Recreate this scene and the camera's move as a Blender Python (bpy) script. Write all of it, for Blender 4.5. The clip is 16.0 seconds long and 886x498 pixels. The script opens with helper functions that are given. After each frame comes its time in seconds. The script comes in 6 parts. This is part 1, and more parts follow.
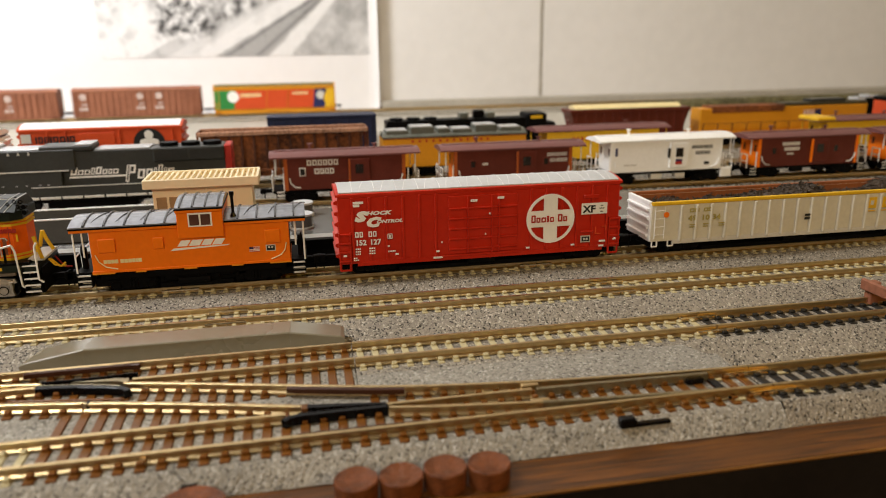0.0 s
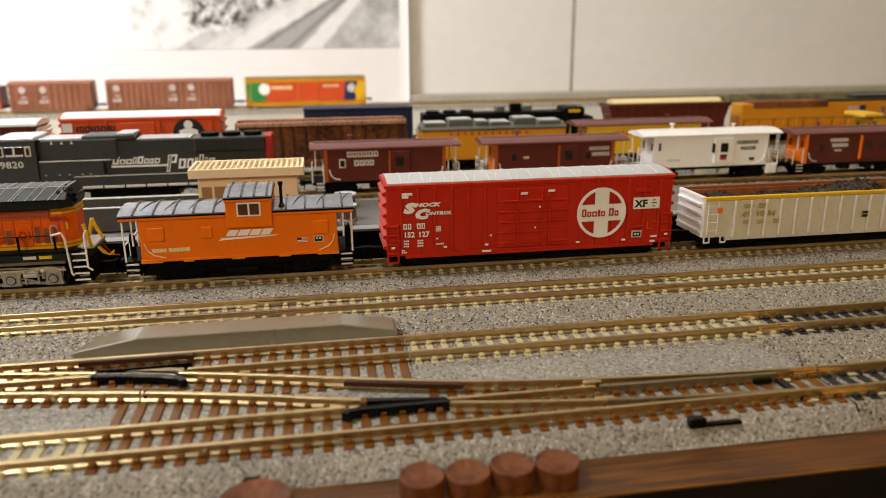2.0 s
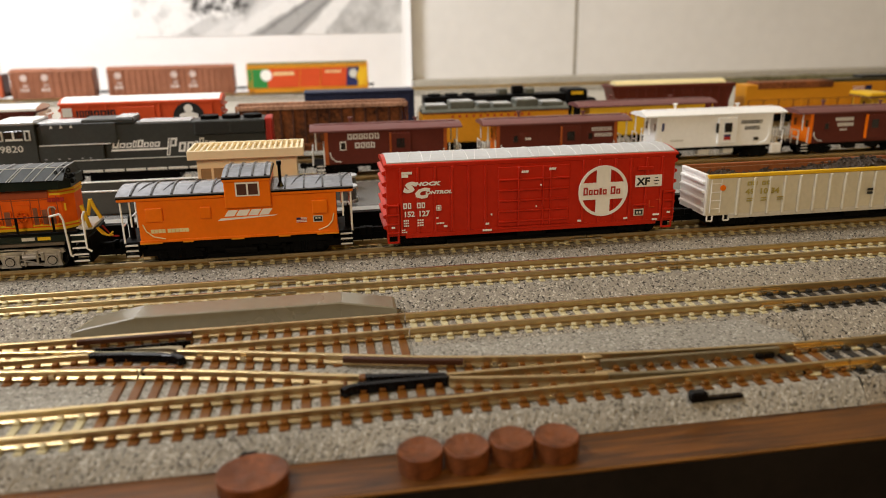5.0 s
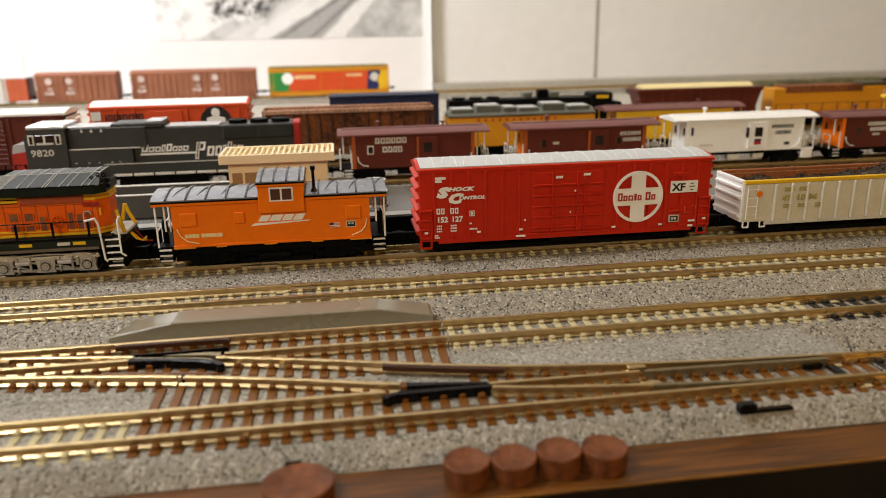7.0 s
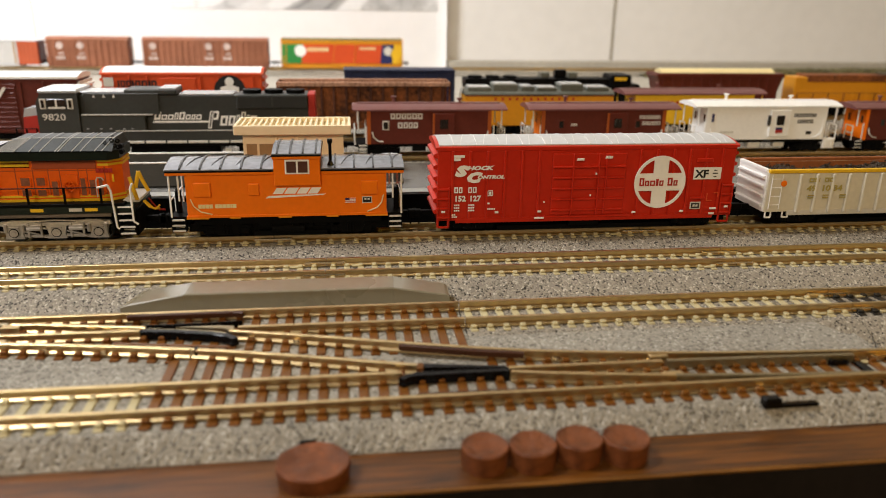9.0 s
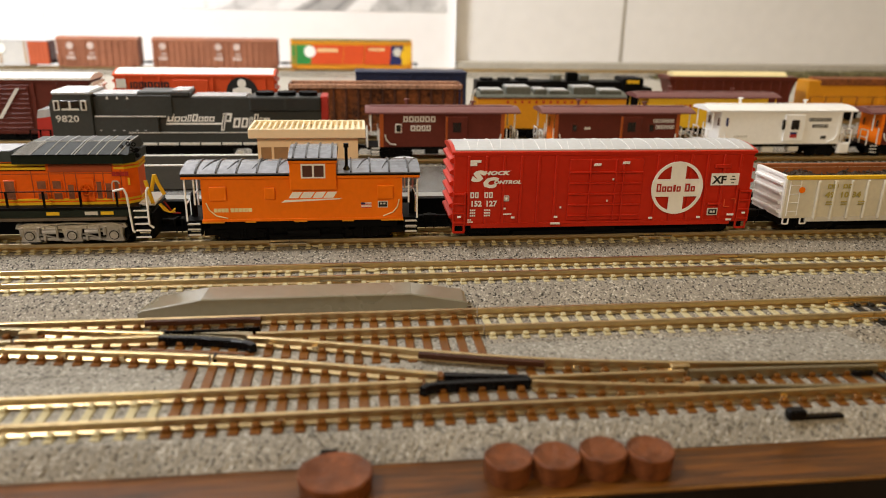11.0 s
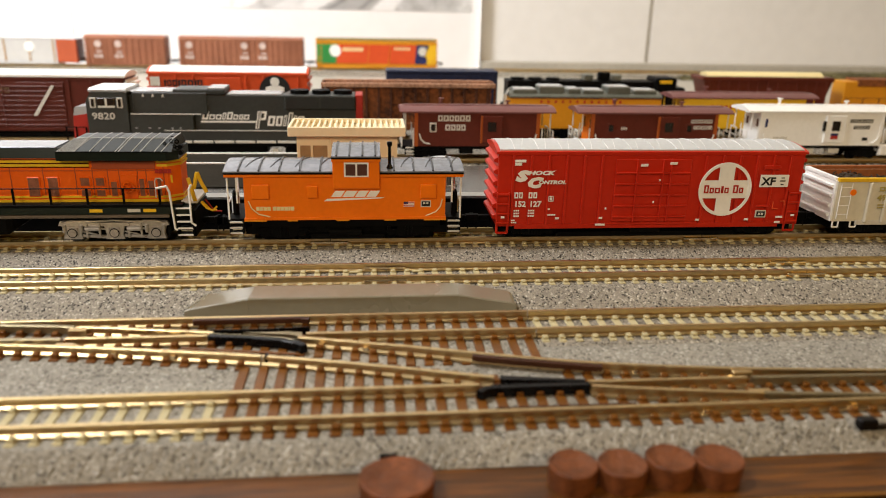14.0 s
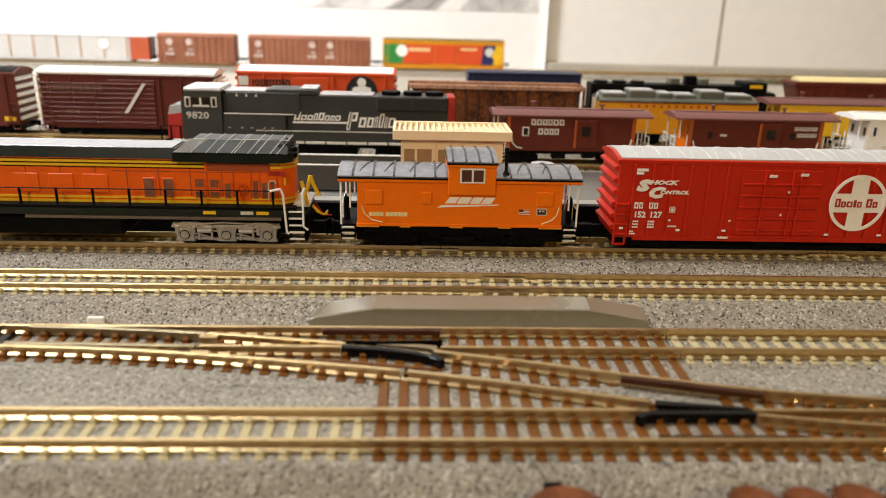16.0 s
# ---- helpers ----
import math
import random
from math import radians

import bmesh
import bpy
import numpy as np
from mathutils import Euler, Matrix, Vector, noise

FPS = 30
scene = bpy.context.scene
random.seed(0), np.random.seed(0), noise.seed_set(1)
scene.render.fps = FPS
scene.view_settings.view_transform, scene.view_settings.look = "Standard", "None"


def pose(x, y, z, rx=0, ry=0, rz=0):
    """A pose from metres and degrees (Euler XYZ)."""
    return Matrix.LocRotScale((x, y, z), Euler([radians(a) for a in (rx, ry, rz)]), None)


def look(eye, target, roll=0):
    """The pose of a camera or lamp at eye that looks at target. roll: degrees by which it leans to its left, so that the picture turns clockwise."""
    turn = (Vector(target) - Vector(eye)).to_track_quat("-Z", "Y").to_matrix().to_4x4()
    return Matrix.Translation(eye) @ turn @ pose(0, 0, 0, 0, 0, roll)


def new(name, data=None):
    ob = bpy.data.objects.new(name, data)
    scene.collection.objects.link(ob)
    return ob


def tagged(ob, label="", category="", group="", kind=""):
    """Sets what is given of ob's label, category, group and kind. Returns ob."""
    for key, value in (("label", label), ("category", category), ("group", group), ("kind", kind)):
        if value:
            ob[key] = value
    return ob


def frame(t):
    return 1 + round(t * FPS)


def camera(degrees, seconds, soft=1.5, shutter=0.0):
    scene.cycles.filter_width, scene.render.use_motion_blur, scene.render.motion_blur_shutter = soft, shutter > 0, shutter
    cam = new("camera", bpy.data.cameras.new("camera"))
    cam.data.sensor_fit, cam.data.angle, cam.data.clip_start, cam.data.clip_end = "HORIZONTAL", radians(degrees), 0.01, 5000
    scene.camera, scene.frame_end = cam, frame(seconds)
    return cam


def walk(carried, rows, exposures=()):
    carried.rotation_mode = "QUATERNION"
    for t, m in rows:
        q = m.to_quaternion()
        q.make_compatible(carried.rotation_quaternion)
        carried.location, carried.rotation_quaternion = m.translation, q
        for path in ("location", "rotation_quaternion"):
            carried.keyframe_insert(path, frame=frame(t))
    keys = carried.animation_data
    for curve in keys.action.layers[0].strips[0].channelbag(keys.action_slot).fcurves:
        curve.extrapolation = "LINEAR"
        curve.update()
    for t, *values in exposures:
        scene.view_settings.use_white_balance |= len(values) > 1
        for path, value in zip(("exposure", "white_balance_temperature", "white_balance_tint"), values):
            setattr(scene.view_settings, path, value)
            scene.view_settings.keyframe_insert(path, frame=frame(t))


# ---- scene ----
# camera path in centimetres
CM = 0.01
cam = camera(61.4, 16.0, soft=1.0)
cam.data.dof.use_dof = True
cam.data.dof.focus_distance = 0.168
cam.data.dof.aperture_fstop = 24.0
PATH = [
    (0, (1.41, -0.058, 5.551), (1.78, 1.829, 4.998), -0.7),
    (0.5, (1.324, 0.013, 5.585), (1.685, 1.9, 5.029), -0.8),
    (1, (1.053, 0.133, 5.418), (1.396, 2.022, 4.857), -0.6),
    (1.5, (0.792, 0.22, 5.437), (1.119, 2.111, 4.873), -0.4),
    (2, (0.796, 0.316, 5.423), (1.112, 2.209, 4.859), -0.4),
    (2.5, (0.715, 0.37, 5.417), (1.018, 2.262, 4.845), -0.3),
    (3, (0.839, 0.422, 5.322), (1.142, 2.311, 4.741), -0.7),
    (3.5, (1.0, 0.334, 5.409), (1.307, 2.221, 4.822), -0.9),
    (4, (0.853, 0.347, 5.315), (1.157, 2.234, 4.726), -0.7),
    (6.5, (0.997, 0.341, 5.152), (1.285, 2.228, 4.554), -1.5),
    (7, (0.505, 0.551, 5.226), (0.768, 2.445, 4.64), -1.0),
    (7.5, (0.411, 0.683, 5.203), (0.667, 2.578, 4.615), -0.5),
    (8, (0.36, 0.743, 5.241), (0.617, 2.631, 4.634), 0.7),
    (8.5, (0.356, 0.828, 5.212), (0.61, 2.709, 4.582), 0.8),
    (9, (0.281, 0.853, 5.151), (0.53, 2.732, 4.511), 0.9),
    (9.5, (0.148, 0.913, 5.154), (0.388, 2.793, 4.514), 1.1),
    (11.8, (-0.023, 1.05, 5.255), (0.205, 2.931, 4.615), 1.0),
    (12, (-0.08, 1.074, 5.238), (0.139, 2.959, 4.606), 1.1),
    (12.5, (-0.114, 1.089, 5.186), (0.099, 2.975, 4.555), 1.0),
    (13, (-0.176, 1.081, 5.229), (0.032, 2.968, 4.598), 1.2),
    (13.5, (-0.326, 1.211, 5.15), (-0.125, 3.097, 4.515), 1.2),
    (14, (-0.515, 1.27, 5.149), (-0.321, 3.155, 4.509), 1.2),
    (14.5, (-0.618, 1.345, 5.103), (-0.438, 3.231, 4.464), 1.3),
    (15, (-0.952, 1.415, 5.047), (-0.791, 3.304, 4.409), 1.4),
    (15.5, (-1.286, 1.579, 5.086), (-1.151, 3.469, 4.444), 1.6),
    (16, (-2.027, 1.898, 5.141), (-1.943, 3.79, 4.498), 1.5),
]
walk(cam, [(t, look([CM * v for v in eye], [CM * v for v in target], roll)) for t, eye, target, roll in PATH], ((0, -0.38), (2.5, -0.40), (4, -0.42), (7, -0.38), (8.5, -0.37), (9, -0.30), (12.5, -0.24), (16, -0.20)))

# ---- light ----
world = bpy.data.worlds.new("room_dusk")
world.use_nodes = True
world.node_tree.nodes["Background"].inputs[0].default_value = (1.0, 0.86, 0.68, 1)
world.node_tree.nodes["Background"].inputs[1].default_value = 0.008
scene.world = world


def area_lamp(name, eye, target, size, power, colour, long=0.0, spread=180.0):
    data = bpy.data.lights.new(name, "AREA")
    data.shape, data.size, data.energy, data.color = "RECTANGLE" if long else "DISK", long or size, power, colour
    if long:
        data.size_y = size
    data.spread = radians(spread)
    ob = new(name, data)
    ob.matrix_world = look(eye, target)
    return ob


area_lamp("ceiling_lamp", (-0.45, 0.16, 0.71), (-0.27, 0.62, 0.08), 0.22, 7.0, (0.985, 0.985, 1.0), 0.0, 122)
# unseen long fill added to brighten the right wall and back rows
area_lamp("right_wall_fill", (0.34, 0.40, 0.80), (0.32, 0.56, 0.0), 0.12, 0.95, (1.0, 0.865, 0.63), 0.9, 110)
area_lamp("room_lamp", (-0.34, -0.56, 0.48), (0.0, 0.2, 0.0), 0.3, 3.6, (1.0, 0.825, 0.65))
# unseen yellow fill added at right front to warm that side
area_lamp("warm_right_fill", (0.50, -0.45, 0.40), (0.05, 0.2, 0.0), 0.25, 1.4, (1.0, 0.60, 0.10))

# ---- materials ----


def nodes_of(name):
    m = bpy.data.materials.new(name)
    m.use_nodes = True
    return m, m.node_tree.nodes, m.node_tree.links


def paint(name, colour, rough=0.5, metal=0.0, var=0.12, scale=400.0, bump=0.05, spec=0.25, stain=None):
    """Painted or moulded surface with two scales of variation and a fine relief."""
    m, n, l = nodes_of(name)
    b = n["Principled BSDF"]
    b.inputs["Roughness"].default_value, b.inputs["Metallic"].default_value = rough, metal
    b.inputs["Specular IOR Level"].default_value = spec
    co = n.new("ShaderNodeTexCoord")
    n1, n2 = n.new("ShaderNodeTexNoise"), n.new("ShaderNodeTexNoise")
    n1.inputs["Scale"].default_value, n2.inputs["Scale"].default_value = scale * 0.25, scale * 3
    n1.inputs["Detail"].default_value = n2.inputs["Detail"].default_value = 4
    l.new(co.outputs["Object"], n1.inputs["Vector"]), l.new(co.outputs["Object"], n2.inputs["Vector"])
    add = n.new("ShaderNodeMath")
    add.operation = "ADD"
    l.new(n1.outputs["Fac"], add.inputs[0]), l.new(n2.outputs["Fac"], add.inputs[1])
    ramp = n.new("ShaderNodeMapRange")
    ramp.inputs["From Min"].default_value, ramp.inputs["From Max"].default_value = 0.7, 1.3
    l.new(add.outputs[0], ramp.inputs["Value"])
    mix = n.new("ShaderNodeMix")
    mix.data_type = "RGBA"
    dark = stain or tuple(c * (1 - var) for c in colour)
    light = tuple(min(1.0, c * (1 + var)) for c in colour)
    mix.inputs[6].default_value, mix.inputs[7].default_value = (*dark, 1), (*light, 1)
    l.new(ramp.outputs[0], mix.inputs[0]), l.new(mix.outputs[2], b.inputs["Base Color"])
    rr = n.new("ShaderNodeMapRange")
    rr.inputs["To Min"].default_value, rr.inputs["To Max"].default_value = max(0.02, rough - 0.08), min(1, rough + 0.1)
    l.new(n1.outputs["Fac"], rr.inputs["Value"]), l.new(rr.outputs[0], b.inputs["Roughness"])
    if bump:
        bp = n.new("ShaderNodeBump")
        bp.inputs["Strength"].default_value, bp.inputs["Distance"].default_value = bump, 0.0003
        l.new(n2.outputs["Fac"], bp.inputs["Height"]), l.new(bp.outputs[0], b.inputs["Normal"])
    return m


def ballast_paint(name, base, dark, pale, share=0.2, grains=2100):
    """Moulded ballast: grains of about half a millimetre, some dark, some pale."""
    m, n, l = nodes_of(name)
    b = n["Principled BSDF"]
    b.inputs["Roughness"].default_value, b.inputs["Specular IOR Level"].default_value = 0.62, 0.35
    co = n.new("ShaderNodeTexCoord")
    vo = n.new("ShaderNodeTexVoronoi")
    vo.inputs["Scale"].default_value = grains
    l.new(co.outputs["Object"], vo.inputs["Vector"])
    sep = n.new("ShaderNodeSeparateColor")
    l.new(vo.outputs["Color"], sep.inputs[0])
    cr = n.new("ShaderNodeValToRGB")
    cr.color_ramp.interpolation = "CONSTANT"
    e = cr.color_ramp.elements
    e[0].position, e[0].color = 0.0, (*dark, 1)
    e[1].position, e[1].color = share, (*base, 1)
    for pos, k in ((share * 0.45, 0.42), (share + 0.1, 0.80), (share + 0.3, 1.12), (share + 0.52, 0.92), (0.92, 0)):
        el = e.new(pos)
        el.color = (*(tuple(c * k for c in base) if k else pale), 1)
    l.new(sep.outputs[0], cr.inputs[0])
    no = n.new("ShaderNodeTexNoise")
    no.inputs["Scale"].default_value, no.inputs["Detail"].default_value = 60, 5
    l.new(co.outputs["Object"], no.inputs["Vector"])
    mr = n.new("ShaderNodeMapRange")
    mr.inputs["To Min"].default_value, mr.inputs["To Max"].default_value = 0.75, 1.2
    l.new(no.outputs["Fac"], mr.inputs["Value"])
    mx = n.new("ShaderNodeMix")
    mx.data_type, mx.blend_type = "RGBA", "MULTIPLY"
    mx.inputs[0].default_value = 1.0
    l.new(cr.outputs[0], mx.inputs[6]), l.new(mr.outputs[0], mx.inputs[7])
    l.new(mx.outputs[2], b.inputs["Base Color"])
    bp = n.new("ShaderNodeBump")
    bp.inputs["Strength"].default_value, bp.inputs["Distance"].default_value = 0.5, 0.0003
    bp.invert = True
    l.new(vo.outputs["Distance"], bp.inputs["Height"]), l.new(bp.outputs[0], b.inputs["Normal"])
    return m


def wood_paint(name, dark, light, rough=0.4):
    m, n, l = nodes_of(name)
    b = n["Principled BSDF"]
    b.inputs["Roughness"].default_value = rough
    co, mp = n.new("ShaderNodeTexCoord"), n.new("ShaderNodeMapping")
    mp.inputs["Scale"].default_value = (50, 700, 700)
    l.new(co.outputs["Object"], mp.inputs[0])
    no = n.new("ShaderNodeTexNoise")
    no.inputs["Scale"].default_value, no.inputs["Detail"].default_value, no.inputs["Distortion"].default_value = 1.5, 6, 0.6
    l.new(mp.outputs[0], no.inputs["Vector"])
    cr = n.new("ShaderNodeValToRGB")
    cr.color_ramp.elements[0].position, cr.color_ramp.elements[0].color = 0.3, (*dark, 1)
    cr.color_ramp.elements[1].position, cr.color_ramp.elements[1].color = 0.7, (*light, 1)
    l.new(no.outputs["Fac"], cr.inputs[0]), l.new(cr.outputs[0], b.inputs["Base Color"])
    bp = n.new("ShaderNodeBump")
    bp.inputs["Strength"].default_value, bp.inputs["Distance"].default_value = 0.3, 0.0003
    l.new(no.outputs["Fac"], bp.inputs["Height"]), l.new(bp.outputs[0], b.inputs["Normal"])
    return m


RAIL = paint("rail_metal", (0.56, 0.42, 0.215), 0.35, 1.0, 0.10, 300, 0.03)
JOINER = paint("joiner_metal", (0.72, 0.58, 0.36), 0.22, 1.0, 0.08, 500, 0.03)
TIE_PALE = paint("pale_tie", (0.50, 0.435, 0.25), 0.42, 0, 0.07, 900, 0.05)
TIE_BROWN = paint("brown_tie", (0.15, 0.055, 0.008), 0.36, 0, 0.25, 900, 0.1)
GUARD = paint("dark_brown_plastic", (0.05, 0.017, 0.006), 0.4, 0, 0.2, 600, 0.05)
TIE_BLACK = paint("black_tie", (0.022, 0.02, 0.017), 0.5, 0, 0.3, 900, 0.1)
BED = ballast_paint("grey_ballast", (0.290, 0.258, 0.205), (0.03, 0.026, 0.02), (0.50, 0.46, 0.38), 0.16, 3200)
BED_PALE = ballast_paint("pale_ballast", (0.315, 0.292, 0.242), (0.13, 0.116, 0.09), (0.46, 0.435, 0.38), 0.12, 2600)
RAMP = paint("grey_plastic", (0.215, 0.195, 0.135), 0.26, 0, 0.06, 200, 0.0, 0.9)
RAMP.node_tree.nodes["Principled BSDF"].inputs["Coat Weight"].default_value = 0.5
RAMP.node_tree.nodes["Principled BSDF"].inputs["Coat Roughness"].default_value = 0.16
FROG = paint("black_plastic", (0.004, 0.0035, 0.0035), 0.2, 0, 0.3, 600, 0.03, 0.12)
WOOD = wood_paint("walnut_trim", (0.024, 0.007, 0.0005), (0.175, 0.056, 0.003), 0.42)
PLUG = paint("reddish_wood", (0.155, 0.047, 0.014), 0.4, 0, 0.6, 1300, 0.45)
WALL = paint("cream_wall", (0.80, 0.782, 0.758), 0.75, 0, 0.03, 30, 0.05)
PAPER = paint("paper_white", (0.88, 0.87, 0.87), 0.7, 0, 0.02, 30, 0.02)
SHELF = paint("grey_shelf", (0.42, 0.39, 0.33), 0.6, 0, 0.12, 80, 0.05)
RED = paint("boxcar_red", (0.50, 0.022, 0.007), 0.34, 0, 0.07, 300, 0.04)
ORANGE = paint("caboose_orange", (0.86, 0.18, 0.004), 0.34, 0, 0.05, 300, 0.04)
WHITE = paint("white_paint", (0.86, 0.85, 0.81), 0.45, 0, 0.04, 300, 0.03)
SILVER = paint("silver_roof", (0.55, 0.56, 0.56), 0.36, 0.15, 0.06, 300, 0.04)
BLACK = paint("black_paint", (0.003, 0.003, 0.003), 0.5, 0, 0.3, 300, 0.05, 0.06)
RIB_PALE = paint("pale_roof_rib", (0.70, 0.70, 0.69), 0.45, 0, 0.25, 500, 0.05)
ROOF = paint("dark_roof", (0.22, 0.23, 0.255), 0.2, 0.3, 0.2, 250, 0.06, 0.6)
# darker than the roof: the ribs' shadow lines put into the colour
RIB_SHADOW = paint("rib_shadow", (0.035, 0.037, 0.042), 0.25, 0.2, 0.2, 250, 0.05, 0.6)
CREAMGREY = paint("cream_grey", (0.64, 0.60, 0.48), 0.45, 0, 0.06, 300, 0.04)
GREY = paint("light_grey", (0.62, 0.60, 0.54), 0.45, 0, 0.06, 300, 0.04)
SILL_ORANGE = paint("sill_orange", (0.74, 0.27, 0.012), 0.4, 0, 0.1, 300, 0.03)
YELLOW = paint("yellow_paint", (0.75, 0.45, 0.02), 0.42, 0, 0.06, 300, 0.03)
MAROON = paint("maroon_paint", (0.10, 0.018, 0.010), 0.45, 0, 0.12, 300, 0.05)
BROWN = paint("boxcar_brown", (0.29, 0.115, 0.064), 0.55, 0, 0.2, 300, 0.05)
FADED = paint("faded_marking", (0.58, 0.46, 0.41), 0.6, 0, 0.3, 400, 0.03)
RACK = paint("pale_screen", (0.52, 0.515, 0.51), 0.5, 0, 0.08, 200, 0.04)
RUST = paint("rust_brown", (0.21, 0.068, 0.02), 0.65, 0, 0.5, 260, 0.15, stain=(0.03, 0.010, 0.005))
DGREY = paint("dark_grey", (0.028, 0.029, 0.027), 0.36, 0, 0.12, 300, 0.05)
BEIGE = paint("beige_plastic", (0.85, 0.72, 0.48), 0.5, 0, 0.03, 200, 0.03)
PLATFORM = paint("platform_grey", (0.10, 0.096, 0.085), 0.17, 0, 0.1, 120, 0.02, 0.6)
ARMOUR = paint("armour_yellow", (0.62, 0.26, 0.013), 0.45, 0, 0.06, 300, 0.03)
NAVY = paint("navy_paint", (0.015, 0.02, 0.05), 0.45, 0, 0.2, 300, 0.03)
GREEN = paint("green_paint", (0.03, 0.22, 0.05), 0.45, 0, 0.1, 300, 0.03)
VERMILION = paint("vermilion_paint", (0.60, 0.075, 0.018), 0.45, 0, 0.08, 300, 0.03)
PURPLE = paint("ink_blue", (0.02, 0.025, 0.10), 0.45, 0, 0.1, 300, 0.03)
CREAM = paint("cream_roof", (0.78, 0.66, 0.34), 0.5, 0, 0.06, 300, 0.03)
STEEL = paint("bare_steel", (0.60, 0.55, 0.48), 0.35, 0.9, 0.1, 500, 0.06)
COAL = paint("scrap_dark", (0.055, 0.04, 0.028), 0.6, 0.2, 0.7, 900, 0.2)
LOADRUST = paint("gondola_inside", (0.30, 0.10, 0.035), 0.6, 0, 0.2, 300, 0.08)
DARKRED = paint("nose_red", (0.40, 0.03, 0.02), 0.45, 0, 0.08, 300, 0.03)
PANE = paint("dark_pane", (0.018, 0.014, 0.011), 0.12, 0, 0.1, 200, 0.0, 0.5)
GLASS = paint("smoked_glass", (0.10, 0.045, 0.035), 0.15, 0, 0.1, 200, 0.0, 0.5)
INK = paint("black_lettering", (0.02, 0.02, 0.02), 0.5, 0, 0.1, 300, 0.0)
GOLD = paint("gold_lettering", (0.42, 0.35, 0.09), 0.5, 0, 0.1, 300, 0.0)

# ---- builders, in millimetres ----
MM = 0.001


def box(bm, x0, x1, y0, y1, z0, z1, bevel=0.0):
    vs = [bm.verts.new((x, y, z)) for x in (x0, x1) for y in (y0, y1) for z in (z0, z1)]
    fs = [bm.faces.new([vs[i] for i in f]) for f in ((0, 1, 3, 2), (4, 6, 7, 5), (0, 4, 5, 1), (2, 3, 7, 6), (0, 2, 6, 4), (1, 5, 7, 3))]
    if bevel:
        es = list({e for f in fs for e in f.edges})
        bmesh.ops.bevel(bm, geom=es, offset=bevel, segments=1, affect="EDGES")
    return bm


def prism(bm, pts, axis, a0, a1):
    """A closed outline drawn in the two other axes, run along axis from a0 to a1."""
    def at(p, a):
        return {"x": (a, p[0], p[1]), "y": (p[0], a, p[1]), "z": (p[0], p[1], a)}[axis]
    lo, hi = [bm.verts.new(at(p, a0)) for p in pts], [bm.verts.new(at(p, a1)) for p in pts]
    bm.faces.new(lo), bm.faces.new(list(reversed(hi)))
    for i in range(len(pts)):
        j = (i + 1) % len(pts)
        bm.faces.new((lo[j], lo[i], hi[i], hi[j]))
    return bm


def rod(bm, p, q, r, n=6, r2=None):
    p, q = Vector(p), Vector(q)
    m = Matrix.Translation((p + q) / 2) @ (q - p).to_track_quat("Z", "Y").to_matrix().to_4x4()
    bmesh.ops.create_cone(bm, cap_ends=True, segments=n, radius1=r, radius2=r if r2 is None else r2, depth=(q - p).length, matrix=m)
    return bm


def wire(bm, pts, r, n=5):
    for p, q in zip(pts, pts[1:]):
        rod(bm, p, q, r, n)
    return bm


def sweep(bm, line, profile):
    """A profile of (side, up) offsets carried along a line of (x, y) in the plan."""
    rings = []
    for i, (x, y) in enumerate(line):
        a, b = line[max(0, i - 1)], line[min(len(line) - 1, i + 1)]
        d = Vector((b[0] - a[0], b[1] - a[1])).normalized()
        rings.append([bm.verts.new((x - d.y * s, y + d.x * s, z)) for s, z in profile])
    for r, q in zip(rings, rings[1:]):
        for i in range(len(profile)):
            j = (i + 1) % len(profile)
            bm.faces.new((r[i], r[j], q[j], q[i]))
    bm.faces.new(list(reversed(rings[0]))), bm.faces.new(rings[-1])
    return bm


def mesh_of(name, bm, mat, smooth=False):
    bmesh.ops.recalc_face_normals(bm, faces=bm.faces)
    bmesh.ops.scale(bm, vec=(MM, MM, MM), verts=bm.verts)
    me = bpy.data.meshes.new(name)
    bm.to_mesh(me)
    bm.free()
    me.materials.append(mat)
    if smooth:
        me.shade_smooth()
    return me


def part(name, bm, mat, parent=None, label="", smooth=False):
    ob = new(name, mesh_of(name, bm, mat, smooth))
    ob.parent = parent
    if label:
        tagged(ob, label)
    return ob


def thing(name, x, y, z, label, category, group="", kind="", turn=0.0):
    ob = new(name)
    ob.matrix_world = pose(x * MM, y * MM, z * MM, 0, 0, turn)
    ob.empty_display_size = 0.01
    return tagged(ob, label, category, group, kind)


def B():
    return bmesh.new()

# ---- plan: track centre lines, in millimetres ----
ROW_A, ROW_B, ROW_C, ROW_D = 263.0, 300.0, 345.0, 592.0
HALF = 3.55
TABLE = -5.2
WALL_Y = 660.0

tagged(part("wall_back", box(B(), -1500, 1500, WALL_Y, WALL_Y + 100, -900, 1500), WALL), "cream painted wall behind the layout", "wall", kind="structure")
tagged(part("wall_front", box(B(), -1500, 1500, -2600, -2500, -900, 1500), WALL), "cream painted wall of the room", "wall", kind="structure")
tagged(part("wall_left", box(B(), -1600, -1500, -2500, WALL_Y, -900, 1500), WALL), "cream painted wall of the room", "wall", kind="structure")
tagged(part("wall_right", box(B(), 1500, 1600, -2500, WALL_Y, -900, 1500), WALL), "cream painted wall of the room", "wall", kind="structure")
tagged(part("ceiling", box(B(), -1500, 1500, -2500, WALL_Y, 1500, 1600), WALL), "white painted ceiling", "ceiling", kind="structure")
tagged(part("floor", box(B(), -1500, 1500, -2500, WALL_Y, -1000, -900), PLUG), "dark floor of the room", "floor", kind="structure")
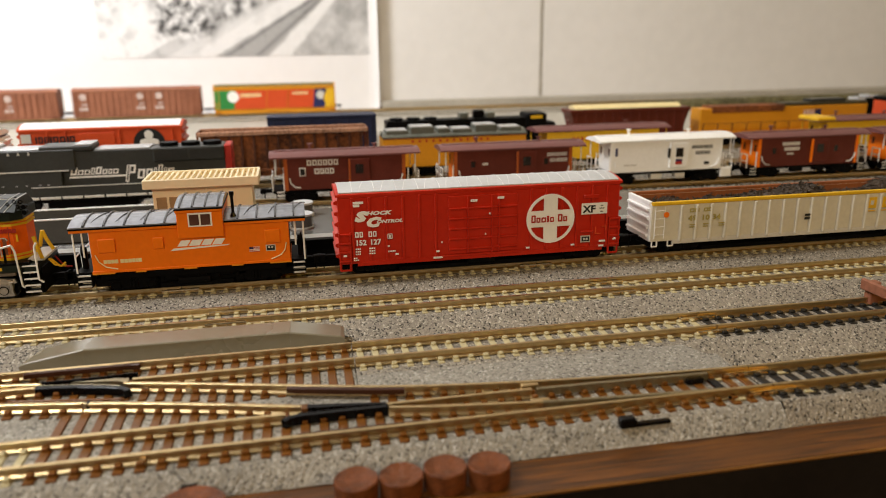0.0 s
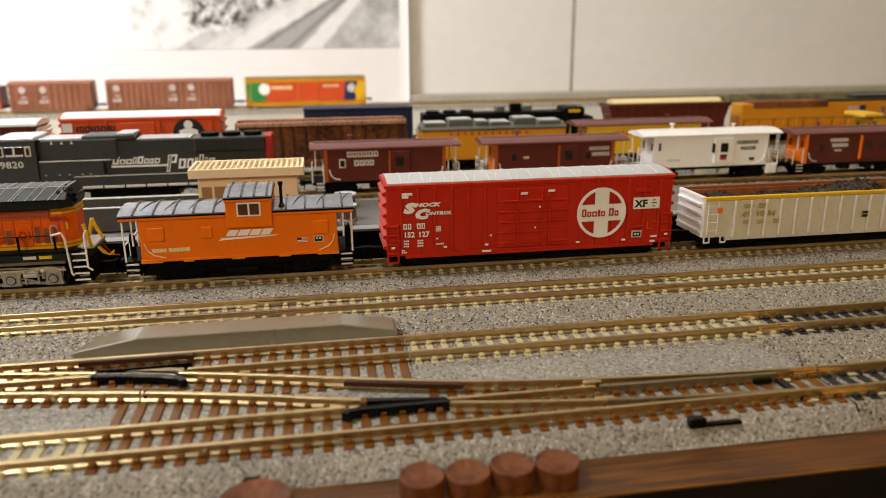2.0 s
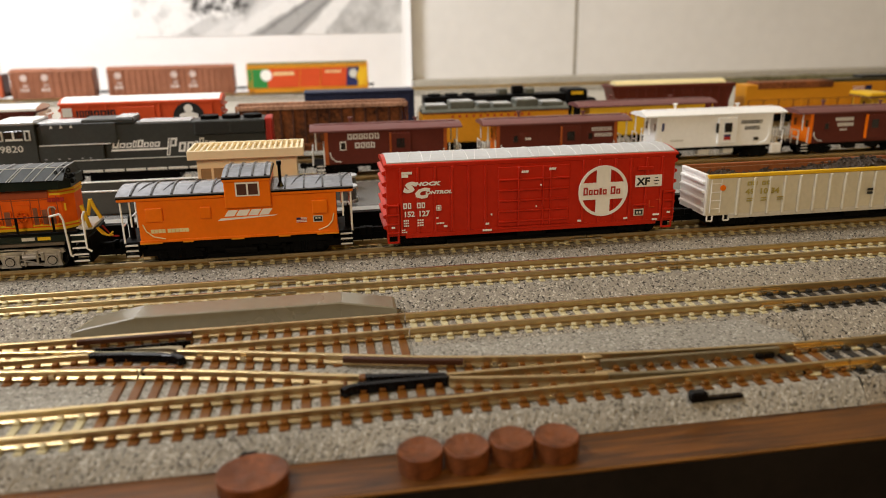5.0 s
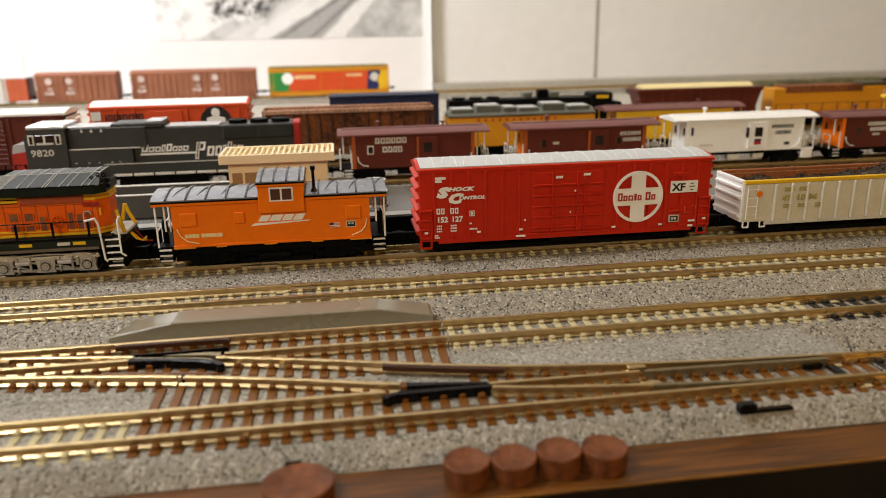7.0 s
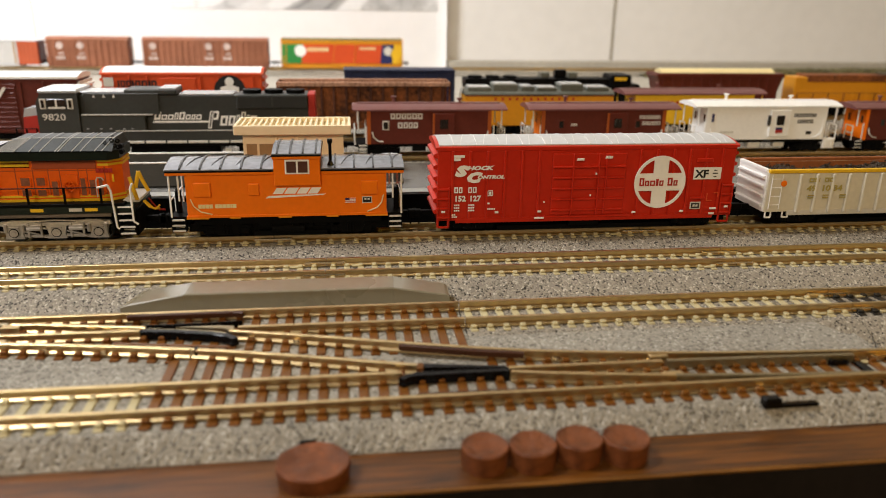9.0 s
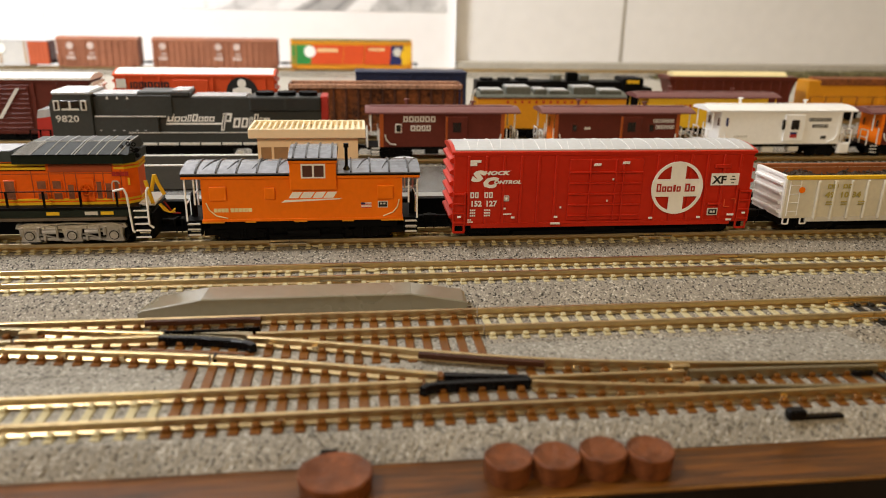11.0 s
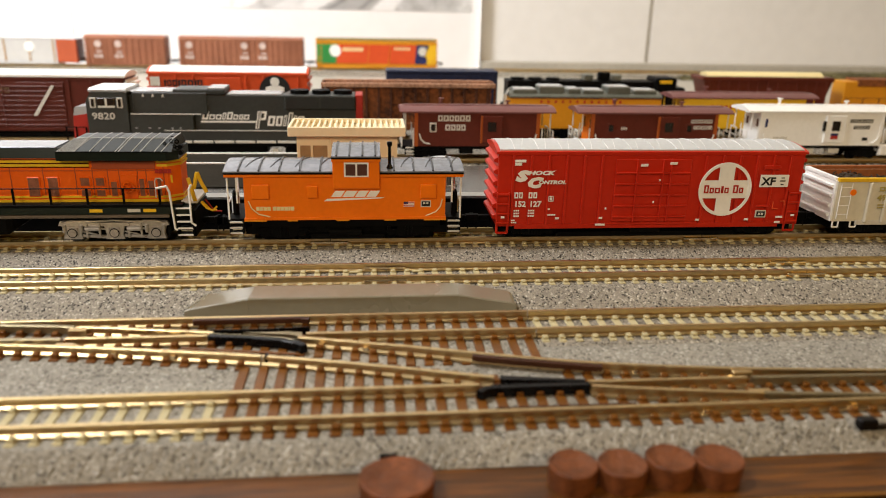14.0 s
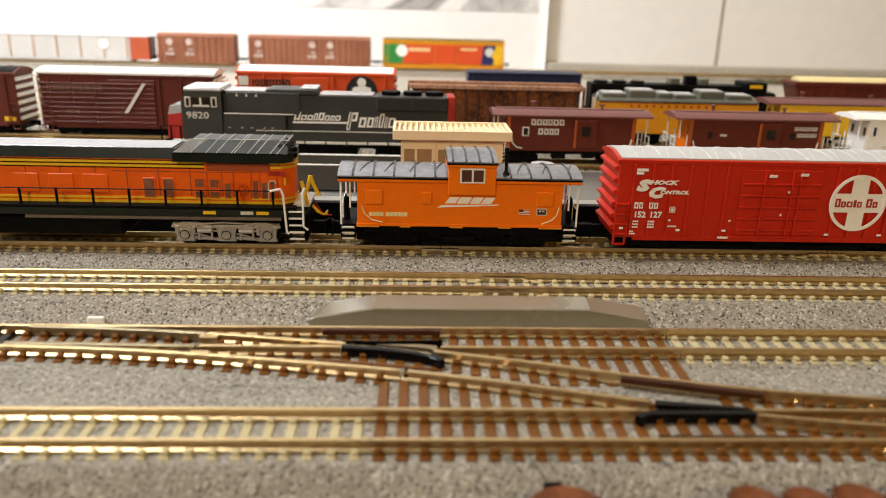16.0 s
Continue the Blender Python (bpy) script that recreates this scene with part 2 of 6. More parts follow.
tagged(part("layout_board", box(B(), -900, 900, 92.6, WALL_Y - 2, -22, TABLE), SHELF), "grey topped board of the model railway", "table", kind="structure")

# ---- track ----
T1, T2, T3, T4 = 101.5, 126.9, 152.3, 176.3
PITCH, TIE_HALF = 2.83, 5.6
RAILHEAD = [(-0.36, -0.06), (-0.28, 0.0), (0.28, 0.0), (0.36, -0.06), (0.36, -0.45), (0.16, -0.55), (0.16, -0.9), (0.78, -1.22), (0.78, -1.5), (-0.78, -1.5), (-0.78, -1.22), (-0.16, -0.9), (-0.16, -0.55), (-0.36, -0.45)]
rng = np.random.default_rng(7)


def bed_mesh(name, x0, x1, y0, y1, shape, mat, step=0.5, rough=0.03):
    """A sheet of moulded ballast with grains standing out of it; shape(x, y) gives its height."""
    xs, ys = np.arange(x0, x1 + step / 2, step), np.linspace(y0, y1, max(2, int(round((y1 - y0) / step)) + 1))
    gx, gy = np.meshgrid(xs, ys, indexing="ij")
    gz = shape(gx, gy) + rng.normal(0, rough, gx.shape).clip(-2 * rough, 2.2 * rough)
    shift = gx + rng.uniform(-0.08, 0.08, gx.shape) * step / 0.5
    gx = np.where((gx > x0 + 0.1) & (gx < xs[-1] - 0.1), shift, gx)
    inner = gy + rng.uniform(-0.08, 0.08, gy.shape) * step / 0.5
    gy = np.where((gy > y0 + 0.1) & (gy < y1 - 0.1), inner, gy)
    n, m = gx.shape
    co = np.stack([gx, gy, gz], -1).reshape(-1, 3) * MM
    i = np.arange(n * m).reshape(n, m)
    quads = np.stack([i[:-1, :-1], i[1:, :-1], i[1:, 1:], i[:-1, 1:]], -1).reshape(-1, 4)
    me = bpy.data.meshes.new(name)
    me.from_pydata(co.tolist(), [], quads.tolist())
    me.materials.append(mat)
    return me


def level_beyond(f, y0, z):
    """The same bed, filled level from y0 on."""
    return lambda x, y: np.where(y > y0, z, f(x, y))


def shoulder(yc, near=12.6, far=12.6, top=-1.75, base=TABLE):
    """Bed profile: flat under the ties, sloping to the table on both sides."""
    def f(x, y):
        d = y - yc
        lim = np.where(d < 0, near, far)
        k = np.clip((np.abs(d) - 6.3) / (lim - 6.3), 0, 1)
        return top + (base + 0.15 - top) * k ** 1.15
    return f


def tie_mesh(name, half, mat, width=1.3, chairs=True):
    bm = B()
    box(bm, -width / 2, width / 2, -half, half, -2.4, -1.5, 0.12)
    if chairs:
        for s in (-1, 1):
            for o in (-0.92, 0.92):
                box(bm, -width / 2 + 0.12, width / 2 - 0.12, s * HALF + o - 0.52, s * HALF + o + 0.52, -1.55, -0.98, 0.2)
    return mesh_of(name, bm, mat)


TIES = {"pale": tie_mesh("tie", TIE_HALF, TIE_PALE, 1.25), "brown": tie_mesh("tie", TIE_HALF, TIE_BROWN, 1.4), "black": tie_mesh("tie", TIE_HALF, TIE_BLACK, 1.45)}


def rail_part(line, parent, name="rail"):
    return part(name, sweep(B(), line, RAILHEAD), RAIL, parent)


def ties(parent, x0, x1, kind):
    x = x0 + PITCH / 2
    while x < x1 - 0.8:
        ob = new("tie", TIES[kind])
        ob.parent = parent
        ob.location = (x * MM, 0, 0)
        x += PITCH


def joint(parent, x):
    """Rail joiners, with their lugs, where two lengths of track meet."""
    for s in (-1, 1):
        for side in (-1, 1):
            box_b = B()
            box(box_b, x - 4.2, x + 4.2, s * HALF + side * 0.62 - 0.22, s * HALF + side * 0.62 + 0.22, -1.1, -0.55, 0.1)
            part("rail_joiner", box_b, JOINER, parent)
        lug = B()
        for dx in (-6.2, 6.4):
            box(lug, x + dx - 1.0, x + dx + 1.0, s * HALF - 1.45, s * HALF - 0.85, -1.6, -1.2, 0.12)
        part("joiner_lug", lug, TIE_PALE, parent)


def straight(yc, x0, x1, kind, bed_near=12.6, bed_far=12.6, label="", mat=None, joints=(), rails=(-1, 1), step=0.5, fill=False):
    t = thing("track_section", 0, yc, 0, label, "railway track", "track sections")
    me = bed_mesh("roadbed", x0 + 0.06, x1 - 0.06, -bed_near, bed_far, level_beyond(shoulder(0, bed_near, bed_far), 6.0, -1.84) if fill else shoulder(0, bed_near, bed_far), mat or BED, step)
    bed = new("roadbed", me)
    bed.parent = t
    for s in rails:
        rail_part([(x0 + 0.1, s * HALF), (x1 - 0.1, s * HALF)], t)
    ties(t, x0, x1, kind)
    for x in joints:
        joint(t, x)
    return t


PALE_L = "straight track section, pale concrete ties in grey ballast"
BLACK_L = "straight track section, black ties in grey ballast"
straight(T4, -200, -14, "pale", label=PALE_L, joints=(-14.2,))
straight(T4, -14, 72, "pale", label=PALE_L, joints=(71.8,))
straight(T4, 72, 250, "pale", label=PALE_L)
straight(T3, -170, -2, "pale", label=PALE_L, joints=(-2.2,))
straight(T3, -2, 84, "pale", label=PALE_L, joints=(83.8,))
straight(T3, 84, 220, "pale", label=PALE_L)
straight(T2, 22, 93, "pale", bed_near=12.0, label=PALE_L, joints=(92.8,))
straight(T2, 93, 190, "black", bed_near=12.6, label=BLACK_L)
straight(T1, -150, -24.95, "pale", bed_near=8.8, bed_far=12.6, label=PALE_L, mat=BED_PALE, fill=True)
straight(T1, 88, 160, "black", bed_near=8.8, label=BLACK_L, joints=(87.8,))

# crossover between the two near tracks: one piece with two turnouts
CROSS = [(-112, 126.9), (-90, 126.75), (-76, 126.4), (-63.4, 125.6), (-50.7, 124.1), (-37.4, 122.1), (-20, 119.2), (-3.3, 115.2), (11.5, 111.0), (28.4, 106.8), (46.5, 104.3), (63.4, 102.8), (78, 101.9), (88, 101.55)]


def cross_y(x):
    return float(np.interp(x, [p[0] for p in CROSS], [p[1] for p in CROSS]))


def cross_line(x0, x1, off, n=40):
    xs = np.linspace(-112, 88, 160)
    ys = np.convolve(np.pad([cross_y(x) for x in xs], 6, mode="edge"), np.ones(13) / 13, mode="valid")
    out = []
    for x in np.linspace(x0, x1, n):
        y, e = np.interp(x, xs, ys), np.interp(x + 0.5, xs, ys)
        d = Vector((0.5, e - y)).normalized()
        out.append((x - d.y * off, y + d.x * off))
    return out


xo = thing("crossover", 0, 0, 0, "single crossover of two turnouts, brown ties, black frogs, pale ballast", "railway turnout")


def cross_bed(x, y):
    front = np.clip((95.4 - y) / 3.0, 0, 1)
    back = np.clip((y - 133.2) / 6.3, 0, 1)
    return -1.78 - (front ** 1.15) * 3.12 - (back ** 1.15) * 3.3


for x0, x1, y1 in ((-25.2, 3.8, 139.5), (3.86, 21.86, 139.5), (21.86, 87.86, 114.6)):
    bed = new("roadbed", bed_mesh("roadbed", x0, x1, 92.4, y1, cross_bed, BED_PALE, 0.5, 0.022))
    bed.parent = xo
bed = new("roadbed", bed_mesh("roadbed", -112, -25.3, 113.8, 139.5, cross_bed, BED_PALE, 0.5, 0.022))
bed.parent = xo
# ballast infill beside the pale-tied length, cut off at a slant
fill = bed_mesh("infill", 22.0, 96.0, 114.7, 121.6, lambda x, y: -1.95 + 0 * x, BED_PALE, 0.5, 0.022)
for v in fill.vertices:
    lim = (86.6 - (v.co.y / MM - 114.7) * 0.5) * MM
    v.co.x = min(v.co.x, lim)
ob = new("infill", fill)
ob.parent = xo

BLADE = paint("dull_blade_metal", (0.30, 0.25, 0.15), 0.38, 0.9, 0.2, 400, 0.05)


def blade(line):
    """A flat point blade, planed down, darker than the rails."""
    return part("point_blade", sweep(B(), line, [(-0.42, -1.3), (0.42, -1.3), (0.42, -0.12), (0.3, -0.02), (-0.3, -0.02), (-0.42, -0.12)]), BLADE, xo, "dull metal point blade")


for s, y0 in ((1, T2 + HALF), (-1, T1 - HALF)):
    rail_part([(-112 if s > 0 else -25.2, y0), (21.9 if s > 0 else 87.9, y0)], xo, "stock_rail")
rail_part([(-15.6, T2 - HALF), (21.9, T2 - HALF)], xo)
rail_part([(-52.6, T2 - HALF + 0.1), (-31, T2 - HALF)], xo, "closure_rail")
blade([(-82, T2 - HALF + 0.75), (-70, T2 - HALF + 0.45), (-53.2, T2 - HALF + 0.1)])
rail_part([(-112, T2 - HALF), (-84, T2 - HALF)], xo)
rail_part([(-25.2, T1 + HALF), (9.9, T1 + HALF)], xo)
rail_part([(25.6, T1 + HALF), (49.2, T1 + HALF - 0.1)], xo, "closure_rail")
blade([(50.0, T1 + HALF - 0.1), (66, T1 + HALF - 0.4), (80, T1 + HALF - 0.85)])
rail_part(cross_line(-112, -21, -HALF), xo, "stock_rail")
rail_part(cross_line(-20.7, 13.2, -HALF), xo)
rail_part(cross_line(-17.5, 88, HALF), xo, "stock_rail")
rail_part(cross_line(-52.6, -31, HALF), xo, "closure_rail")
blade(cross_line(-81, -53.2, HALF, 16))
rail_part(cross_line(26.5, 49.2, -HALF), xo, "closure_rail")
blade(cross_line(50.0, 80, -HALF, 16))


def bars_z(name, plan, z0, z1, mat, label):
    return part(name, prism(B(), plan, "z", z0, z1), mat, xo, label)


def curved_bar(name, line, width, z0, z1, mat, label):
    prof = [(-width / 2, z0), (width / 2, z0), (width / 2, z1 - 0.12), (width / 2 - 0.15, z1), (-width / 2 + 0.15, z1), (-width / 2, z1 - 0.12)]
    return part(name, sweep(B(), line, prof), mat, xo, label)


curved_bar("wing_rail", [(-31, 125.3), (-26, 125.2), (-20, 125.4), (-15.2, 125.7)], 0.4, -1.6, -0.02, FROG, "black plastic wing rail")
curved_bar("wing_rail", [(-30.8, 123.5), (-24, 122.5), (-19, 121.3), (-17.2, 120.6), (-16.1, 119.8), (-15.6, 119.0)], 1.2, -1.44, -0.05, FROG, "black plastic wing rail")
# pale strip on the black frog imitates the sheen of its edge
curved_bar("rail_edge", [(-30.8, 124.0), (-24, 123.0), (-19, 121.8), (-17.2, 121.0)], 0.22, -0.3, 0.03, BLADE, "dull metal strip painting the sheen on the frog")
bars_z("frog_nose", [(-25.6, 124.1), (-18.6, 124.15), (-16.2, 123.7), (-16.2, 122.1), (-18.0, 122.9)], -1.5, -0.03, BLADE, "dull metal nose of the frog")
bars_z("frog", [(13.3, 107.8), (13.3, 106.6), (25.4, 105.5), (25.4, 105.9)], -1.6, -0.2, FROG, "black plastic frog")
curved_bar("wing_rail", [(9.7, 103.2), (10.5, 104.0), (11.8, 104.35), (18, 104.45), (25.6, 104.45)], 1.1, -1.44, -0.05, FROG, "black plastic wing rail")
curved_bar("rail_edge", [(11.8, 104.8), (18, 104.9), (25.6, 104.9)], 0.2, -0.3, 0.02, FROG, "raised edge of the frog")
curved_bar("tie_strap", [(-34.7, 121.6), (-16.5, 118.6)], 0.45, -1.5, -1.2, TIE_BROWN, "brown moulded strap")
part("rail_insulator", box(B(), -21.12, -20.58, 115.25, 116.4, -1.45, 0.04, 0.05), FROG, xo, "black insulated rail joint")
curved_bar("guard_rail", [(-34.5, T2 + HALF - 1.35), (-33, T2 + HALF - 1.05), (-17, T2 + HALF - 1.05), (-15.5, T2 + HALF - 1.35)], 0.85, -0.8, 0.08, GUARD, "dark brown plastic guard rail")
curved_bar("guard_rail", cross_line(9.5, 28.5, HALF - 1.1, 8), 0.85, -0.8, 0.08, GUARD, "dark brown plastic guard rail")
curved_bar("guard_rail", [(11.5, T1 - HALF + 2.2), (31, T1 - HALF + 2.2)], 0.5, -1.5, -0.9, GUARD, "dark brown plastic guard rail")
# throw bars, pivot plates and the slide for the points
for px0, py0, d in ((80.5, T1, 1), (-84, T2, -1)):
    part("throw_bar", box(B(), px0 - 0.7, px0 + 0.7, py0 - 4.4, py0 + 4.6, -1.5, -1.0, 0.1), FROG, xo, "black throw bar of the points")
    part("point_spring", box(B(), px0 - 4.6, px0 - 1.6, py0 + 1.6, py0 + 3.2, -1.5, -0.5, 0.2), FROG, xo, "black point spring housing")
for x, o in ((49.5, HALF - 0.2), (49.5, -HALF + 0.3), (-52, HALF - 0.3), (-52, -HALF + 0.2)):
    y = cross_y(x) + o * 0.9
    part("pivot_plate", box(B(), x - 1.5, x + 1.5, y - 0.75, y + 0.75, -1.4, -0.12, 0.12), RAIL, xo, "brass coloured pivot plate")
part("switch_slot", box(B(), 60.2, 68.3, 93.9, 95.0, -2.7, -2.05, 0.2), FROG, xo, "black slot of the manual point lever")
part("switch_lever", box(B(), 59.8, 62.4, 93.6, 95.2, -2.6, -0.95, 0.25), FROG, xo, "black manual point lever")
part("switch_slot", box(B(), -4.3, -2.1, 92.75, 93.7, -3.9, -3.0, 0.2), FROG, xo, "black slot below the ballast edge")
for x in (-9.5, 9.0, 40.0, 61.0):
    part("rail_clip", box(B(), x - 0.45, x + 0.45, T1 - HALF - 0.75, T1 - HALF - 0.3, -1.3, -0.55, 0.1), JOINER, xo)
for x in (-44, -35, -13.0, -6, 20.0, 34.0, 44.0):
    y = cross_y(x) + (HALF if x > -20 else -HALF) - 0.6
    part("rail_clip", box(B(), x - 0.45, x + 0.45, y - 0.3, y + 0.15, -1.3, -0.5, 0.1), JOINER, xo)


def turnout_tie(x, y0, y1):
    b = B()
    box(b, x - 0.72, x + 0.72, y0, y1, -2.4, -1.45, 0.12)
    for yr in (T1 - HALF, T1 + HALF, T2 - HALF, T2 + HALF, cross_y(x) - HALF * 1.02, cross_y(x) + HALF * 1.02):
        for o in (-0.85, 0.85):
            if y0 + 0.3 < yr + o < y1 - 0.3:
                box(b, x - 0.5, x + 0.5, yr + o - 0.48, yr + o + 0.48, -1.5, -0.8, 0.16)
    part("tie", b, TIE_BROWN, xo)


x = -24.0
while x < 87:
    yc = cross_y(x)
    top = min(yc - 0.2, 115) if x < 22 else max(T1 + TIE_HALF, yc + TIE_HALF)
    turnout_tie(x, T1 - TIE_HALF - 0.2, top if x < 22 else min(top, 114.2))
    x += PITCH
x = 20.6
while x > -111:
    yc = cross_y(x)
    low = yc + 0.2 if x > -24 else yc - TIE_HALF
    turnout_tie(x, max(low, 114.2), T2 + TIE_HALF)
    x -= PITCH

# another turnout begins beyond the joint of the near track
rail_part([(108, 1.9 + T1 - 0.9), (128, T1 + 1.2), (150, T1 + 1.7)], xo, "check_rail")

# grey re-railing ramp lying between two tracks
rp = thing("ramp_strip", -9, 139.2, TABLE, "long low olive-grey plastic ramp strip lying between tracks", "plastic ramp")


def ramp_bm(stations):
    """A strip with an upright front and a flat top; each station gives x in front, x behind and the height of both."""
    b = B()
    rings = []
    for xf, xb, zf, zb in stations:
        rings.append([b.verts.new(p) for p in ((xf, -3.2, 0), (xb, 3.0, 0), (xb, 3.0, zb - 0.25), (xb, 2.75, zb), (xf, -2.98, zf), (xf, -3.2, zf - 0.2))])
    for r, q in zip(rings, rings[1:]):
        for k in range(6):
            b.faces.new((r[k], r[(k + 1) % 6], q[(k + 1) % 6], q[k]))
    b.faces.new(list(reversed(rings[0]))), b.faces.new(rings[-1])
    return b


part("ramp_middle", ramp_bm(((-17.58, -17.08, 6.1, 6.1), (19.63, 19.93, 6.1, 6.1))), RAMP, rp)
part("ramp_end", ramp_bm(((-28.6, -26.2, 4.0, 4.5), (-27.6, -25.3, 4.35, 4.8), (-17.6, -17.1, 6.05, 6.05))), RAMP, rp)
part("ramp_end", ramp_bm(((19.65, 19.95, 6.05, 6.05), (29.4, 29.7, 4.35, 4.3), (30.1, 30.3, 3.9, 3.9))), RAMP, rp)

tagged(part("plastic_scrap", box(B(), -76.9, -73.9, 140.6, 141.3, -5.1, -3.3, 0.15), WHITE), "small white sliver of plastic lying on the ballast", "scrap")

# end-of-track stop at the far end of the second track
st = thing("track_bumper", 134, T2, -1.5, "brown plastic bumper stop across the rails", "track bumper")
for s in (-1, 1):
    part("post", box(B(), -1.2, 1.2, s * 3.6 - 1.0, s * 3.6 + 1.0, 0.0, 5.0, 0.2), BROWN, st)
    part("brace", prism(B(), [(1.0, 0.2), (6.5, 0.2), (1.0, 4.2)], "y", s * 3.6 - 0.5, s * 3.6 + 0.5), BROWN, st)
part("beam", box(B(), -2.0, -1.0, -5.2, 5.2, 3.0, 5.4, 0.25), BROWN, st)

# ---- table edge ----
tagged(part("trim", box(B(), -900, 900, 84.2, 92.69, -5.75, TABLE + 0.2, 0.25), WOOD), "dark stained walnut edge strip of the table", "edge strip", kind="structure")
# lighter wood along the front edge paints in its highlight
tagged(part("trim_glint", box(B(), -900, 900, 84.08, 84.3, -5.45, -5.02, 0.06), wood_paint("walnut_highlight", (0.16, 0.065, 0.014), (0.34, 0.16, 0.04), 0.35)), "pale front edge of the walnut strip, its highlight painted in", "edge strip", kind="structure")
tagged(part("fascia", box(B(), -900, 900, 84.45, 92.4, -120, -5.8), paint("fascia_black", (0.013, 0.010, 0.008), 0.55, 0, 0.25, 200, 0.08)), "black board below the table edge", "fascia", kind="structure")


def disc(x, y, r, hgt, seed, squash=1.0):
    """A slice of dowel with a dished, unevenly sawn top."""
    t = thing("wooden_disc", x, y, TABLE + 0.2, "small reddish-brown stained wooden disc lying on the table edge", "wooden disc", "wooden discs")
    b, n = B(), 44
    rings = []
    for f, z in ((0.95, 0.0), (0.97, 0.25), (1.0, hgt - 0.35), (0.985, hgt - 0.1), (0.95, hgt), (0.82, hgt - 0.1), (0.5, hgt - 0.26), (0.2, hgt - 0.3)):
        ring = []
        for k in range(n):
            a = 2 * math.pi * k / n
            w = noise.noise(Vector((math.cos(a) * 1.7, math.sin(a) * 1.7, seed * 3.1)))
            up = 0.16 * noise.noise(Vector((math.cos(a) * 2.6 * f, math.sin(a) * 2.6 * f, seed * 5.3 + 1))) if z > 0.5 else 0.0
            ring.append(b.verts.new((r * f * (1 + 0.025 * w) * math.cos(a), r * f * squash * (1 + 0.025 * w) * math.sin(a), z + up)))
        rings.append(ring)
    for p, q in zip(rings, rings[1:]):
        for k in range(n):
            b.faces.new((p[k], p[(k + 1) % n], q[(k + 1) % n], q[k]))
    b.faces.new(list(reversed(rings[0]))), b.faces.new(rings[-1])
    part("body", b, PLUG, t, smooth=False)


disc(-2.3, 88.2, 4.6, 2.4, 1, 0.9)
disc(19.2, 88.6, 3.05, 2.95, 2)
disc(25.35, 88.4, 3.05, 2.9, 3)
disc(31.6, 88.9, 3.05, 3.05, 4)
disc(37.75, 88.6, 3.07, 2.95, 5)
# ---- parts shared by the rolling stock; local x along the car, -y towards the near side, z = 0 at the rail ----


def lettering(parent, text, x, y, z, height, mat, width=1.0, shear=0.0, name="lettering", turn=0.0, bold=0.05):
    """Readable words, standing on the near side with their lower left at x, z."""
    cu = bpy.data.curves.new("letters", "FONT")
    cu.body, cu.size, cu.extrude, cu.resolution_u, cu.shear = text, height * 1.4 * MM, 0.00003, 2, shear
    cu.offset = bold * height * MM
    tmp = new("letters", cu)
    me = bpy.data.meshes.new_from_object(tmp.evaluated_get(bpy.context.evaluated_depsgraph_get()))
    bpy.data.objects.remove(tmp)
    me.transform(Matrix.Diagonal((width, 1, 1, 1)))
    me.materials.clear()
    me.materials.append(mat)
    ob = new(name, me)
    ob.parent = parent
    ob.matrix_local = pose(x * MM, y * MM, z * MM, 90, 0, turn)
    return ob


def open_block(b, x, z, w, height, slant, y):
    """An upright block with an open middle."""
    t = min(0.3 * w, 0.24 * height)
    def lean(h):
        return slant * h / height
    for x0, x1, h0, h1 in ((x, x + t, 0, height), (x + w - t, x + w, 0, height), (x + t, x + w - t, 0, t), (x + t, x + w - t, height - t, height)):
        prism(b, [(x0 + lean(h0), z + h0), (x1 + lean(h0), z + h0), (x1 + lean(h1), z + h1), (x0 + lean(h1), z + h1)], "y", y - 0.04, y + 0.1)


def bars(parent, x, y, z, widths, height, mat, gap=0.25, slant=0.0, name="marking", label="", hollow=False):
    """Writing that stands as plain blocks, one a letter."""
    b, ob = B(), None
    for w in widths:
        if w > 0:
            if (hollow or "lettering" in name or "writing" in name) and w > 0.65:
                open_block(b, x, z, w, height, slant, y)
            else:
                prism(b, [(x, z), (x + w, z), (x + w + slant, z + height), (x + slant, z + height)], "y", y - 0.04, y + 0.1)
            if height >= 0.8:
                ob, b = part(name, b, mat, parent, label), B()
        x += abs(w) + gap
    if len(b.verts):
        ob = part(name, b, mat, parent, label)
    return ob


def patch(parent, pts, y, mat, name="marking", label="", proud=0.04):
    return part(name, prism(B(), pts, "y", y - proud, y + 0.1), mat, parent, label)


def disc_pts(cx, cz, r, n=48, a0=0.0, a1=360.0):
    return [(cx + r * math.cos(radians(a0 + (a1 - a0) * i / (n - (a1 - a0 < 360)))), cz + r * math.sin(radians(a0 + (a1 - a0) * i / (n - (a1 - a0 < 360))))) for i in range(n)]


WHEELS = {}


def wheelset_mesh(r, mat):
    key = (round(r, 2), mat.name)
    if key not in WHEELS:
        b = B()
        rod(b, (0, -4.4, 0), (0, 4.4, 0), 0.35, 6)
        for s in (-1, 1):
            rod(b, (0, s * 3.1, 0), (0, s * 4.0, 0), r, 18)
            rod(b, (0, s * 3.0, 0), (0, s * 3.2, 0), r + 0.25, 18)
        WHEELS[key] = mesh_of("wheelset", b, mat)
    return WHEELS[key]


